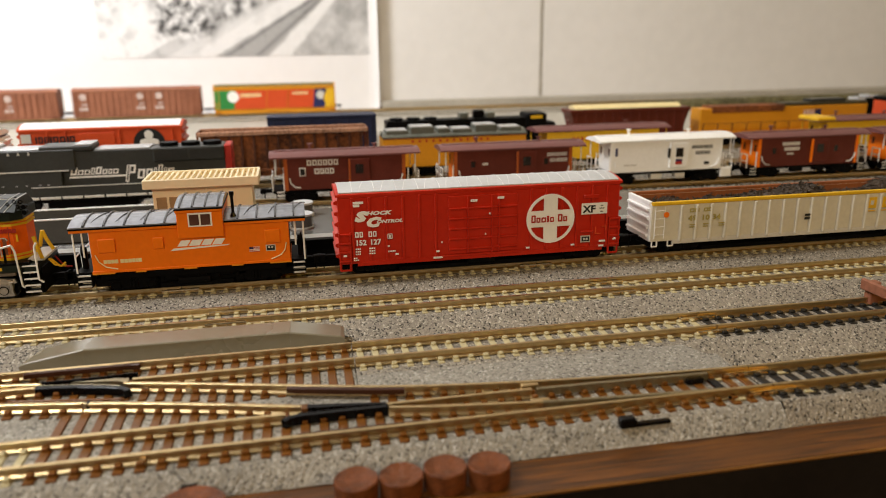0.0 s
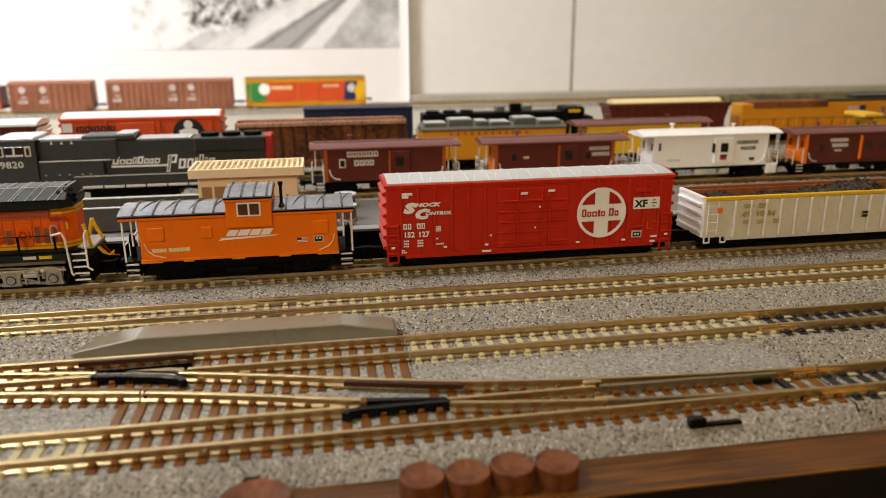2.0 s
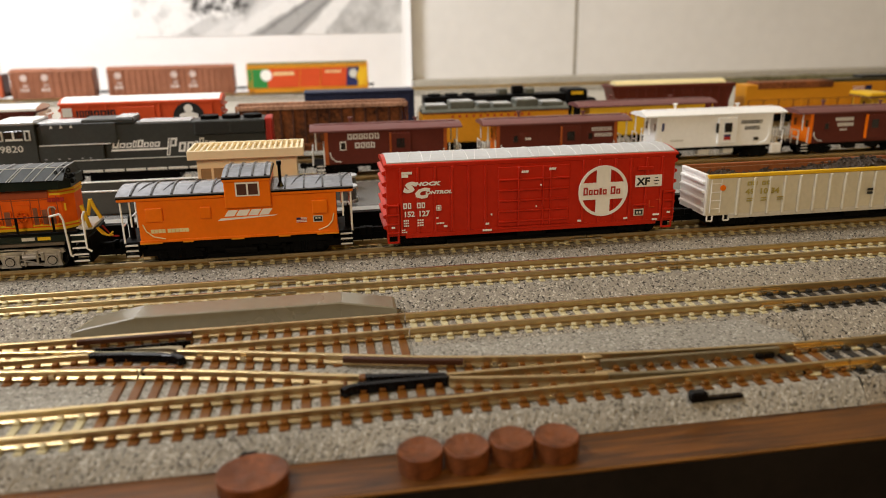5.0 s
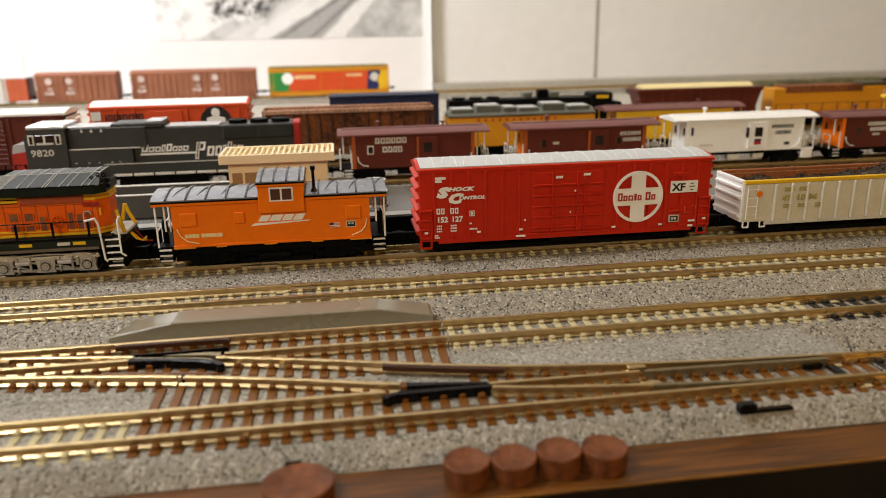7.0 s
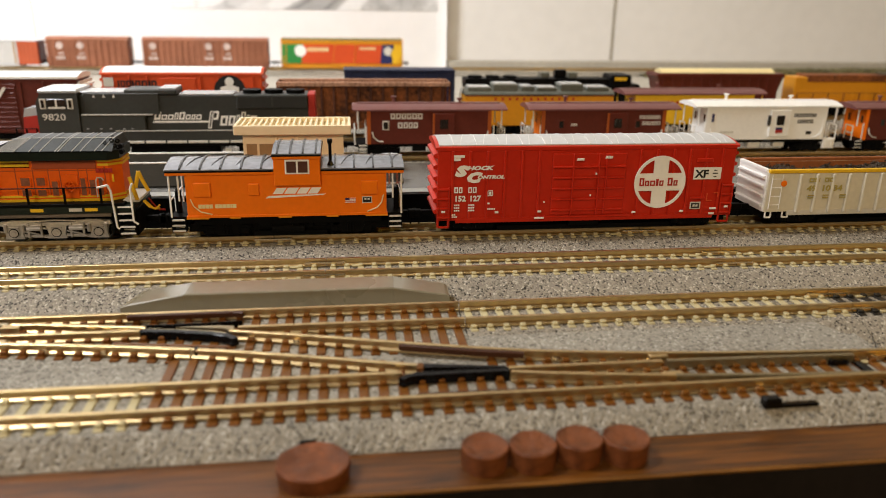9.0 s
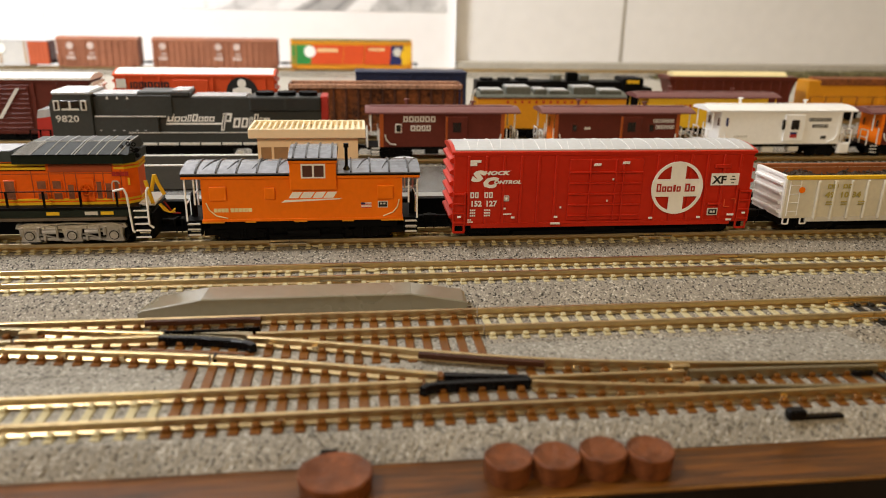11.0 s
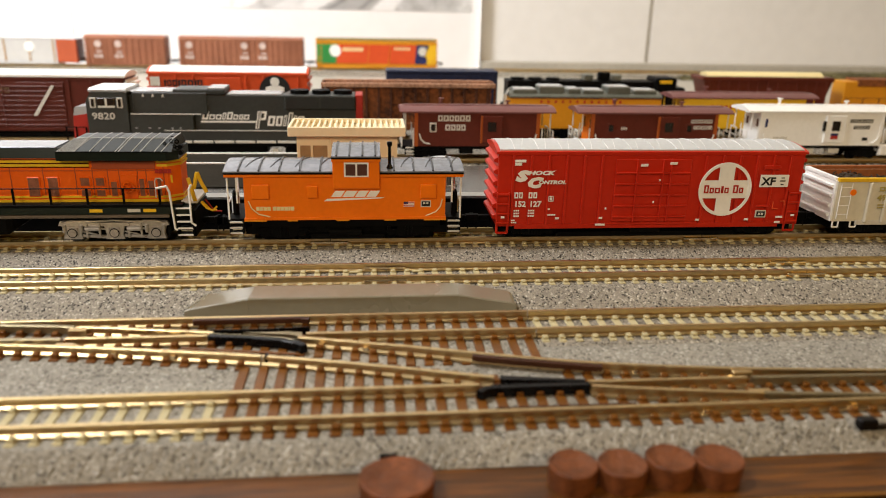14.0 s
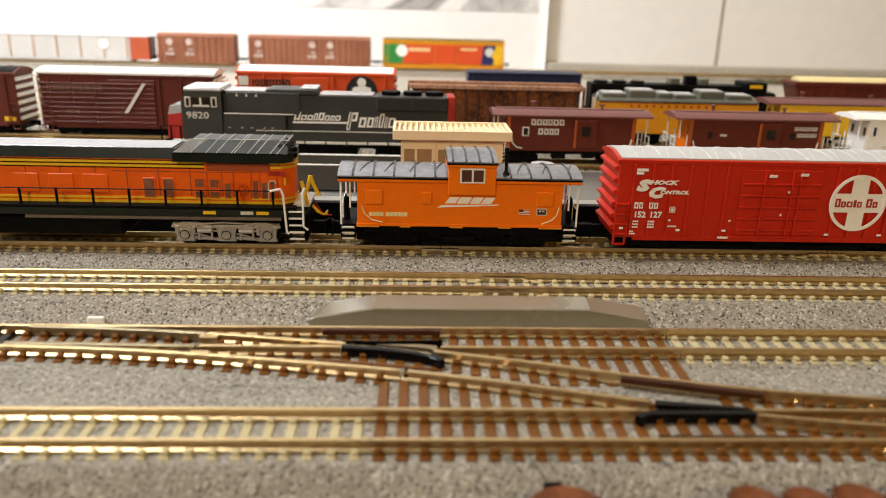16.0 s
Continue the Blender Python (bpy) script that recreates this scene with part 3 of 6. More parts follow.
def truck(parent, x, axles, r, side, wheel=None, half=4.7):
    """A bogie: two side frames with journal boxes, a bolster, and its wheelsets."""
    b = B()
    lo, hi = min(axles) - 1.6, max(axles) + 1.6
    for s in (-1, 1):
        y0, y1 = (s * half, s * (half + 0.9)) if s > 0 else (s * (half + 0.9), s * half)
        pts = [(lo, r + 0.1), (lo, r + 1.1), (lo + 2.4, r + 1.3), (-1.6, r + 1.9), (1.6, r + 1.9), (hi - 2.4, r + 1.3), (hi, r + 1.1), (hi, r + 0.1), (hi - 2.2, r - 0.2), (1.8, r - 1.0), (-1.8, r - 1.0), (lo + 2.2, r - 0.2)]
        prism(b, [(x + p, q) for p, q in pts], "y", y0, y1)
        for a in axles:
            box(b, x + a - 0.9, x + a + 0.9, y0 - 0.25, y1 + 0.25, r - 0.6, r + 0.7, 0.15)
        for k in range(-1, 2):
            rod(b, (x + k * 0.7, (y0 + y1) / 2 + s * 0.4, r - 0.7), (x + k * 0.7, (y0 + y1) / 2 + s * 0.4, r + 1.4), 0.3, 6)
    box(b, x - 1.2, x + 1.2, -half, half, r + 0.2, r + 1.6)
    t = part("truck", b, side, parent)
    for a in axles:
        ob = new("wheelset", wheelset_mesh(r, wheel or STEEL))
        ob.parent = t
        ob.location = ((x + a) * MM, 0, r * MM)
    return t


def coupler(parent, x, d, z=3.6):
    b = B()
    box(b, min(x, x + d * 3.2), max(x, x + d * 3.2), -0.7, 0.7, z - 0.6, z + 0.6, 0.15)
    box(b, min(x + d * 2.6, x + d * 4.6), max(x + d * 2.6, x + d * 4.6), -1.5, 0.5, z - 0.9, z + 0.9, 0.25)
    box(b, min(x + d * 3.9, x + d * 4.8), max(x + d * 3.9, x + d * 4.8), 0.2, 1.3, z - 0.8, z + 0.8, 0.2)
    rod(b, (x + d * 3.2, -0.9, z - 0.9), (x + d * 3.2, -1.1, z - 2.4), 0.16, 5)
    return part("coupler", b, BLACK, parent, "black knuckle coupler")


def roof_pts(half, z, rise, n=8):
    """Shallow arched roof outline in (y, z), eaves included."""
    out = [(-half, z - 0.5), (half, z - 0.5), (half, z)]
    out += [(half - 2 * half * i / n, z + rise * (1 - (1 - 2 * i / n) ** 2)) for i in range(1, n)]
    return out + [(-half, z)]


def ribs_on_roof(name, parent, x0, x1, n, half, z, rise, mat, w=0.35, up=0.22, slant=0.0):
    for i in range(n):
        x = x0 + (x1 - x0) * (i + 0.5) / n
        b = B()
        m = 8
        pts = [(half * (2 * k / m - 1), z + rise * (1 - (2 * k / m - 1) ** 2)) for k in range(m + 1)]
        lo = [[b.verts.new((x + d + slant * (k / m - 0.5), p[0], p[1] + h)) for d, h in ((-w / 2, -0.05), (-w / 2, up), (w / 2, up), (w / 2, -0.05))] for k, p in enumerate(pts)]
        for r, q in zip(lo, lo[1:]):
            for k in range(4):
                b.faces.new((r[k], r[(k + 1) % 4], q[(k + 1) % 4], q[k]))
        b.faces.new(list(reversed(lo[0]))), b.faces.new(lo[-1])
        part(name, b, mat, parent)


def ladder(parent, x, y, z0, z1, rungs, mat, w=2.0, name="ladder"):
    b = B()
    wire(b, [(x - w / 2, y, z0), (x - w / 2, y, z1)], 0.13, 4)
    wire(b, [(x + w / 2, y, z0), (x + w / 2, y, z1)], 0.13, 4)
    for i in range(rungs):
        z = z0 + (z1 - z0) * (i + 0.5) / rungs
        wire(b, [(x - w / 2, y, z), (x + w / 2, y, z)], 0.11, 4)
    return part(name, b, mat, parent)


def end_ribs(parent, x, d, half, z0, z1, n, mat):
    for i in range(n):
        z = z0 + (z1 - z0) * (i + 0.5) / n
        k = 0.55 * (z1 - z0) / n / 2
        part("end_rib", prism(B(), [(x - d * 0.1, z - k), (x + d * 0.9, z - k * 0.4), (x + d * 0.9, z + k * 0.4), (x - d * 0.1, z + k)], "y", -half + 0.6, half - 0.6), mat, parent)


def underframe(parent, x0, x1, mat=None):
    u = part("underframe", box(B(), x0 + 1, x1 - 1, -5.2, 5.2, 1.7, 3.4), mat or BLACK, parent)
    # black block added below the underframe to keep the space under cars dark
    part("underbody_fill", box(B(), x0 + 15, x1 - 15, -5.9, 5.9, 0.7, 1.68), mat or BLACK, u)
    for x in np.linspace(x0 + 14, x1 - 14, 5):
        part("cross_bearer", box(B(), x - 0.4, x + 0.4, -6.2, 6.2, 2.5, 3.3), mat or BLACK, u)
    part("brake_cylinder", rod(B(), ((x0 + x1) / 2 - 4, -6.0, 2.2), ((x0 + x1) / 2 + 3, -6.0, 2.2), 0.8, 10), mat or BLACK, u)
    return u


def boxcar(x0, x1, yc, label, side, roof, posts=12, door=(0.38, 0.62), z0=3.2, z1=20.1, rise=1.7, ends=None, group="box cars", roof_ribs=14, rib_mat=None, double=False, detail=True, door_mat=None, rib_slant=0.0):
    cx, L = (x0 + x1) / 2, (x1 - x0) / 2
    t = thing("boxcar", cx, yc, 0, label, "box car", group)
    half = 6.9
    part("body", box(B(), -L + 0.9, L - 0.9, -half, half, z0, z1, 0.15), side, t)
    part("roof", prism(B(), roof_pts(half + 0.25, z1 + 0.35, rise), "x", -L + 0.4, L - 0.4), side, t)
    part("roof_sheet", prism(B(), roof_pts(half - 0.35, z1 + 0.75, rise - 0.2), "x", -L + 1.2, L - 1.2), roof, t)
    ribs_on_roof("roof_rib", t, -L + 2, L - 2, roof_ribs, half - 0.4, z1 + 0.75, rise - 0.2, rib_mat or roof, 0.2, 0.12, rib_slant)
    for d in (-1, 1):
        end_ribs(t, d * (L - 0.9), d, half, z0 + 0.8, z1 - 0.4, 6, ends or side)
    d0, d1 = -L + 2 * L * door[0], -L + 2 * L * door[1]
    xs = [x for x in np.linspace(-L + 4.2, L - 4.2, posts) if x < d0 - 0.6 or x > d1 + 0.6]
    for s in (-1, 1):
        for x in xs:
            part("side_post", box(B(), x - 0.28, x + 0.28, s * half - 0.5, s * half + 0.5, z0 + 0.6, z1 - 0.5, 0.06), side, t)
        part("sill", box(B(), -L + 5, L - 5, s * half - 0.2, s * half + 0.2, z0 - 0.55, z0 + 0.6, 0.08), side, t)
        part("eave_rail", box(B(), -L + 0.9, L - 0.9, s * half - 0.2, s * half + 0.28, z1 - 0.55, z1 + 0.4, 0.1), side, t)
        if s < 0:
            n = 1 if not double else 2
            for k in range(n):
                a, c = d0 + (d1 - d0) * k / n, d0 + (d1 - d0) * (k + 1) / n
                dr = part("door", box(B(), a + 0.15, c - 0.15, -half - 0.35, -half + 0.2, z0 + 1.0, z1 - 1.3, 0.1), door_mat or side, t)
                if detail:
                    for z in np.linspace(z0 + 2.2, z1 - 4.3, 5):
                        part("door_rib", box(B(), a + 0.3, c - 0.3, -half - 0.85, -half - 0.3, z - 0.18, z + 0.18, 0.06), door_mat or side, dr)
                    for x in (a + (c - a) * 0.28, a + (c - a) * 0.62, a + (c - a) * 0.72):
                        part("lock_bar", box(B(), x - 0.14, x + 0.14, -half - 0.9, -half - 0.3, z0 + 1.0, z1 - 1.3, 0.05), door_mat or side, dr)
            part("door_track", box(B(), d0 - 1.5, d1 + 1.5, -half - 0.45, -half, z0 + 0.3, z0 + 0.8, 0.08), side, t)
        for d in (-1, 1):
            x = d * (L - 2.2)
            if s < 0:
                b = B()
                for z in np.linspace(z0 + 0.9, z0 + 7.4, 4):
                    box(b, x - 1.4, x + 1.4, -half - 0.7, -half - 0.1, z - 0.2, z + 0.2, 0.05)
                box(b, x - 1.45, x - 1.15, -half - 0.55, -half, z0 + 0.2, z0 + 7.8)
                box(b, x + 1.15, x + 1.45, -half - 0.55, -half, z0 + 0.2, z0 + 7.8)
                part("ladder", b, side, t)
                b = B()
                wire(b, [(x - 1.2, -half, z0 + 0.3), (x - 1.2, -half, z0 - 1.5), (x + 1.2, -half, z0 - 1.5), (x + 1.2, -half, z0 + 0.3)], 0.28, 4)
                part("step", b, side, t)
    underframe(t, -L, L)
    for d in (-1, 1):
        truck(t, d * (L - 9.5), (-3.8, 3.8), 1.9, BLACK, BLACK)
        coupler(t, d * (L - 0.5), d)
    return t, L, half


def railings(parent, pts, posts, mat, r=0.16, name="handrail"):
    for p in posts:
        part("rail_post", wire(B(), p, r, 5), mat, parent)
    return part(name, wire(B(), pts, r, 5), mat, parent)


def steps(parent, x, y, z0, z1, n, w, mat, edge, name="step_frame"):
    b = B()
    box(b, x - w / 2 - 0.15, x - w / 2 + 0.15, y - 0.1, y + 2.2, z0, z1)
    box(b, x + w / 2 - 0.15, x + w / 2 + 0.15, y - 0.1, y + 2.2, z0, z1)
    st_ = part(name, b, mat, parent)
    for i in range(n):
        z = z0 + 0.3 + (z1 - z0 - 0.6) * i / max(1, n - 1)
        part("tread_back", box(B(), x - w / 2, x + w / 2, y + 0.32, y + 1.9, z - 0.15, z + 0.12), mat, st_)
        part("tread", box(B(), x - w / 2, x + w / 2, y - 0.15, y + 0.3, z - 0.15, z + 0.15), edge, st_, "pale edged step tread")
    return st_


# ---- the red box car of the near train ----
car, L, half = boxcar(21.8, 93.3, T4, "bright red fifty-foot box car with silver roof and white emblem", RED, SILVER, posts=17, door=(0.375, 0.62), z0=3.4, z1=19.9, rise=1.0, roof_ribs=13, rib_mat=RIB_PALE, group="cars of the near train", rib_slant=0.5)
ribs_on_roof("roof_brace", car, -L + 4.6, L + 0.5, 13, half - 0.6, 20.66, 0.78, RIB_PALE, 0.15, 0.07, 2.6)
C0 = (21.8 + 93.3) / 2
F = -half - 0.27


def fx(x):
    return x - C0


em = (fx(74.3), 11.8)
ring = B()
loops = [[ring.verts.new((p[0], y, p[1])) for p in disc_pts(*em, r)] for r, y in ((6.15, F - 0.36), (5.45, F - 0.36), (5.45, F - 0.2), (6.15, F - 0.2))]
for a, c in zip(loops, loops[1:] + loops[:1]):
    for i in range(48):
        ring.faces.new((a[i], a[(i + 1) % 48], c[(i + 1) % 48], c[i]))
part("emblem_ring", ring, WHITE, car, "white ring of the emblem")
for nm, (w, hh) in (("upright", (1.75, 5.75)), ("crossbar", (5.75, 2.05))):
    patch(car, [(em[0] - w, em[1] - hh), (em[0] + w, em[1] - hh), (em[0] + w, em[1] + hh), (em[0] - w, em[1] + hh)], F - 0.22 - (0.04 if nm == "upright" else 0), WHITE, "emblem_" + nm, "white cross of the emblem")
x = em[0] - 4.9
for w, hgt in ((1.05, 1.85), (0.95, 1.25), (1.15, 1.25), (0.55, 1.6), (0.95, 1.25), (-0.5, 0), (1.15, 1.85), (0.95, 1.25)):
    if w > 0:
        bars(car, x, F - 0.37, em[1] - 0.85, [w], hgt, DARKRED, 0, 0.0, "emblem_writing", "dark red block of writing on the cross")
    x += abs(w) + 0.27
patch(car, [(fx(82.3), 12.3), (fx(89), 12.3), (fx(89), 15.1), (fx(82.3), 15.1)], F - 0.24, WHITE, "panel", "white panel with black letters")
lettering(car, "XF", fx(82.7), F - 0.34, 12.8, 1.75, INK, 1.1)
bars(car, fx(86.9), F - 0.33, 13.6, [1.3], 0.22, INK), bars(car, fx(87.2), F - 0.33, 14.3, [0.7], 0.2, INK), bars(car, fx(87.2), F - 0.33, 12.8, [0.7], 0.2, INK)
lettering(car, "S", fx(26.6), F - 0.3, 13.95, 2.15, WHITE, 1.5, 0.25, bold=0.12)
lettering(car, "HOCK", fx(29.2), F - 0.3, 15.25, 0.85, WHITE, 1.62, 0.25, bold=0.08)
lettering(car, "C", fx(29.0), F - 0.3, 12.5, 2.1, WHITE, 1.4, 0.25, bold=0.11)
lettering(car, "ONTROL", fx(31.5), F - 0.3, 13.22, 0.75, WHITE, 1.42, 0.25, bold=0.07)
bars(car, fx(26.4), F - 0.27, 10.0, [0.85, 0.75, -0.9, 0.85, 0.8], 1.3, WHITE, 0.22, hollow=True)
lettering(car, "152", fx(26.4), F - 0.3, 8.1, 1.25, WHITE, 1.0)
lettering(car, "127", fx(29.8), F - 0.3, 8.1, 1.25, WHITE, 1.0)
for k in range(3):
    bars(car, fx(26.4), F - 0.27, 7.0 - 0.62 * k, [0.35, 0.35, 0.3, -1.8, 0.4, 0.4, 0.4], 0.34, WHITE, 0.1)
bars(car, fx(25.9), F - 0.27, 4.3, [0.3, 0.3, 0.4], 0.3, WHITE, 0.1), bars(car, fx(25.9), F - 0.27, 4.8, [0.4, 0.3], 0.3, WHITE, 0.1)
bars(car, fx(26.2), F - 0.27, 18.0, [2.4], 0.55, WHITE), bars(car, fx(26.2), F - 0.27, 17.3, [1.5], 0.6, WHITE)
b = B()
for z, hgt, x, w in ((9.2, 0.14, 34.0, 1.2), (10.3, 0.14, 34.0, 1.2)):
    box(b, fx(x), fx(x + w), F - 0.3, F, z, z + hgt)
for x in (34.0, 35.06):
    box(b, fx(x), fx(x + 0.14), F - 0.3, F, 9.2, 10.44)
box(b, fx(34.35), fx(34.85), F - 0.3, F, 9.5, 10.1)
part("marking", b, WHITE, car)
bars(car, fx(34.0), F - 0.27, 7.3, [0.5], 0.35, WHITE), bars(car, fx(34.0), F - 0.27, 6.0, [0.3, 0.3, 0.3, 0.3, 0.3], 0.32, WHITE, 0.08)
for x, z, w in ((35.7, 5.3, 0.8), (45.6, 5.3, 0.8), (44.9, 3.75, 2.2), (68.0, 4.7, 0.9), (79.6, 4.7, 0.9), (23.5, 5.6, 0.8), (90.6, 5.6, 0.8), (46.8, 7.5, 0.35), (57.6, 8.9, 0.3), (58.6, 13.9, 0.35), (87.0, 5.2, 1.6), (86.9, 4.0, 1.3)):
    bars(car, fx(x), F - 0.8, z, [w], 0.42, WHITE)
for x, z in ((54.0, 17.2), (60.6, 17.6)):
    bars(car, fx(x), F - 0.9, z, [0.35, 0.35, 0.35, 0.3], 0.55, WHITE, 0.08, 0.15)
patch(car, [(fx(82.3), 5.2), (fx(84.8), 5.2), (fx(84.8), 6.9), (fx(82.3), 6.9)], F - 0.28, GREY, "data_plate", "pale framed data plate")
patch(car, [(fx(82.55), 5.45), (fx(84.55), 5.45), (fx(84.55), 6.65), (fx(82.55), 6.65)], F - 0.34, INK, "data_field", "black data field")
bars(car, fx(82.9), F - 0.42, 5.8, [0.5, 0.5], 0.5, GREY, 0.2)
for x, z, w, hh in ((82.9, 16.3, 3.8, 0.9), (82.3, 7.6, 3.4, 0.5)):
    part("board", box(B(), fx(x), fx(x + w), F - 0.35, F + 0.1, z, z + hh, 0.1), RED, car)
b = B()
for p in (((86.2, 8.9), (86.2, 7.2)), ((86.2, 7.2), (87.5, 7.2)), ((87.9, 9.0), (88.9, 9.0)), ((88.9, 9.0), (88.9, 8.0))):
    wire(b, [(fx(p[0][0]), F - 0.25, p[0][1]), (fx(p[1][0]), F - 0.25, p[1][1])], 0.12, 4)
part("grab_iron", b, VERMILION, car)

# ---- orange caboose with a raised, widened cupola ----
CX = -10.2
cb = thing("caboose", CX, T4, 0, "orange wide-cupola caboose with grey ribbed roof and black underframe", "caboose", "cars of the near train")


def gx(x):
    return x - CX


H = 6.8
part("body", box(B(), gx(-31.7), gx(11.3), -H, H, 5.3, 15.6, 0.12), ORANGE, cb)
part("side_sill", box(B(), gx(-31.9), gx(11.5), -H - 0.2, H + 0.2, 5.25, 5.8, 0.08), ORANGE, cb)
for a, c in ((-31.9, -27.2), (-22.8, -20.6), (-12.4, -9.6), (-2.0, 0.6), (6.6, 11.5)):
    for s in (-1, 1):
        part("sill_tab", box(B(), gx(a), gx(c), s * (H + 0.1) - 0.14, s * (H + 0.1) + 0.14, 5.02, 5.3), SILL_ORANGE, cb, "yellow-orange sill tab")
part("cupola", box(B(), gx(-12.9), gx(-3.0), -H - 0.8, H + 0.8, 12.3, 19.0, 0.12), ORANGE, cb)
for x0, x1, n in ((-35.7, -12.95, 5), (-2.95, 15.2, 4)):
    part("roof", prism(B(), roof_pts(H + 0.35, 16.0, 1.1), "x", gx(x0), gx(x1)), ROOF, cb)
    ribs_on_roof("roof_rib", cb, gx(x0) + 1, gx(x1) - 0.5, n, H + 0.3, 16.0, 1.1, RIB_SHADOW, 0.36, 0.3)
    ribs_on_roof("roof_walk_brace", cb, gx(x0) + 3.3, gx(x1) + 1.2, n - 1, H - 0.6, 16.1, 1.1, RIB_SHADOW, 0.2, 0.1, 3.4)
    part("roof_edge", box(B(), gx(x0), gx(x1), -H - 0.5, H + 0.5, 15.35, 15.75, 0.08), BLACK, cb, "black roof edge")
    part("eave_board", box(B(), gx(x0) + 0.1, gx(x1) - 0.1, -H - 0.42, H + 0.42, 14.75, 15.35, 0.08), ORANGE, cb)
part("roof", prism(B(), roof_pts(H + 1.15, 19.4, 1.05), "x", gx(-13.1), gx(-2.8)), ROOF, cb)
ribs_on_roof("roof_rib", cb, gx(-13.4), gx(-2.5), 4, H + 1.1, 19.4, 1.05, RIB_SHADOW, 0.36, 0.28)
part("roof_edge", box(B(), gx(-13.2), gx(-2.7), -H - 1.3, H + 1.3, 18.8, 19.15, 0.08), BLACK, cb, "black roof edge")
part("cupola_eave", box(B(), gx(-13.1), gx(-2.8), -H - 1.15, H + 1.15, 18.2, 18.8, 0.08), ORANGE, cb)
for s in (-1, 1):
    win = part("window", box(B(), gx(-10.5), gx(-5.3), s * (H + 0.8) - 0.18, s * (H + 0.8) + 0.18, 14.9, 18.05, 0.08), WHITE, cb, "white framed cupola window")
    for a, c in ((-10.15, -8.1), (-7.7, -5.65)):
        part("pane", box(B(), gx(a), gx(c), s * (H + 0.8) - 0.24, s * (H + 0.8) + 0.24, 15.25, 17.7), GLASS, win, "dark reddish window pane")
    for a, c, z0, z1 in ((-30.0, -26.4, 10.0, 13.1), (-18.5, -16.2, 10.2, 12.8), (5.8, 9.3, 10.0, 13.1)):
        part("window_plate", box(B(), gx(a), gx(c), s * H - 0.5, s * H + 0.5, z0, z1, 0.14), ORANGE, cb, "orange plated-over window")
part("chimney", rod(rod(rod(B(), (gx(-0.8), -H + 1.2, 16.5), (gx(-0.8), -H + 1.2, 21.4), 0.34, 8), (gx(-0.8), -H + 1.2, 21.2), (gx(-0.8), -H + 1.2, 22.1), 0.55, 8), (gx(-0.8), -H + 1.2, 16.4), (gx(-0.8), -H + 1.2, 17.2), 0.75, 8, 0.4), FROG, cb, "black smoke stack")
Y = -H - 0.03
patch(cb, [(gx(-15.0), 9.4), (gx(-2.6), 10.0), (gx(-1.9), 10.25), (gx(-14.2), 9.95)], Y, WHITE, "emblem_swoosh", "white slanted line of the emblem")
bars(cb, gx(-13.4), Y, 10.35, [2.1, 2.4, 2.1, 2.1], 1.35, WHITE, 0.3, 0.9, "emblem_block", "white slanted block of the emblem")
bars(cb, gx(-29.3), Y, 7.4, [0.7, 0.7, 0.7, 0.7, -0.3, 0.75, 0.75, 0.75, 0.7, 0.4, 0.75], 0.85, CREAM, 0.08)
patch(cb, [(gx(2.2), 8.0), (gx(4.5), 8.0), (gx(4.5), 9.2), (gx(2.2), 9.2)], Y, WHITE, "flag", "small striped flag")
bars(cb, gx(2.2), Y - 0.05, 8.75, [0.95], 0.45, PURPLE)
for k in range(4):
    bars(cb, gx(2.2), Y - 0.03, 8.0 + 0.32 * k, [2.3], 0.14, RED)
patch(cb, [(gx(5.9), 8.0), (gx(8.1), 8.0), (gx(8.1), 9.5), (gx(5.9), 9.5)], Y, GREY, "data_plate", "pale framed data plate")
patch(cb, [(gx(6.1), 8.2), (gx(7.9), 8.2), (gx(7.9), 9.3), (gx(6.1), 9.3)], Y - 0.06, INK, "data_field")
bars(cb, gx(6.4), Y - 0.12, 8.75, [0.45, 0.45], 0.35, GREY, 0.25)
for pts in ([(-30.8, 9.6), (-30.2, 8.0), (-28.8, 6.7), (-26.4, 6.1)], [(10.6, 9.9), (10.2, 8.2), (9.2, 7.0), (7.0, 6.1)]):
    b = B()
    wire(b, [(gx(p), Y - 0.3, q) for p, q in pts], 0.13, 5)
    part("handrail", b, CREAM, cb, "pale curved handrail")
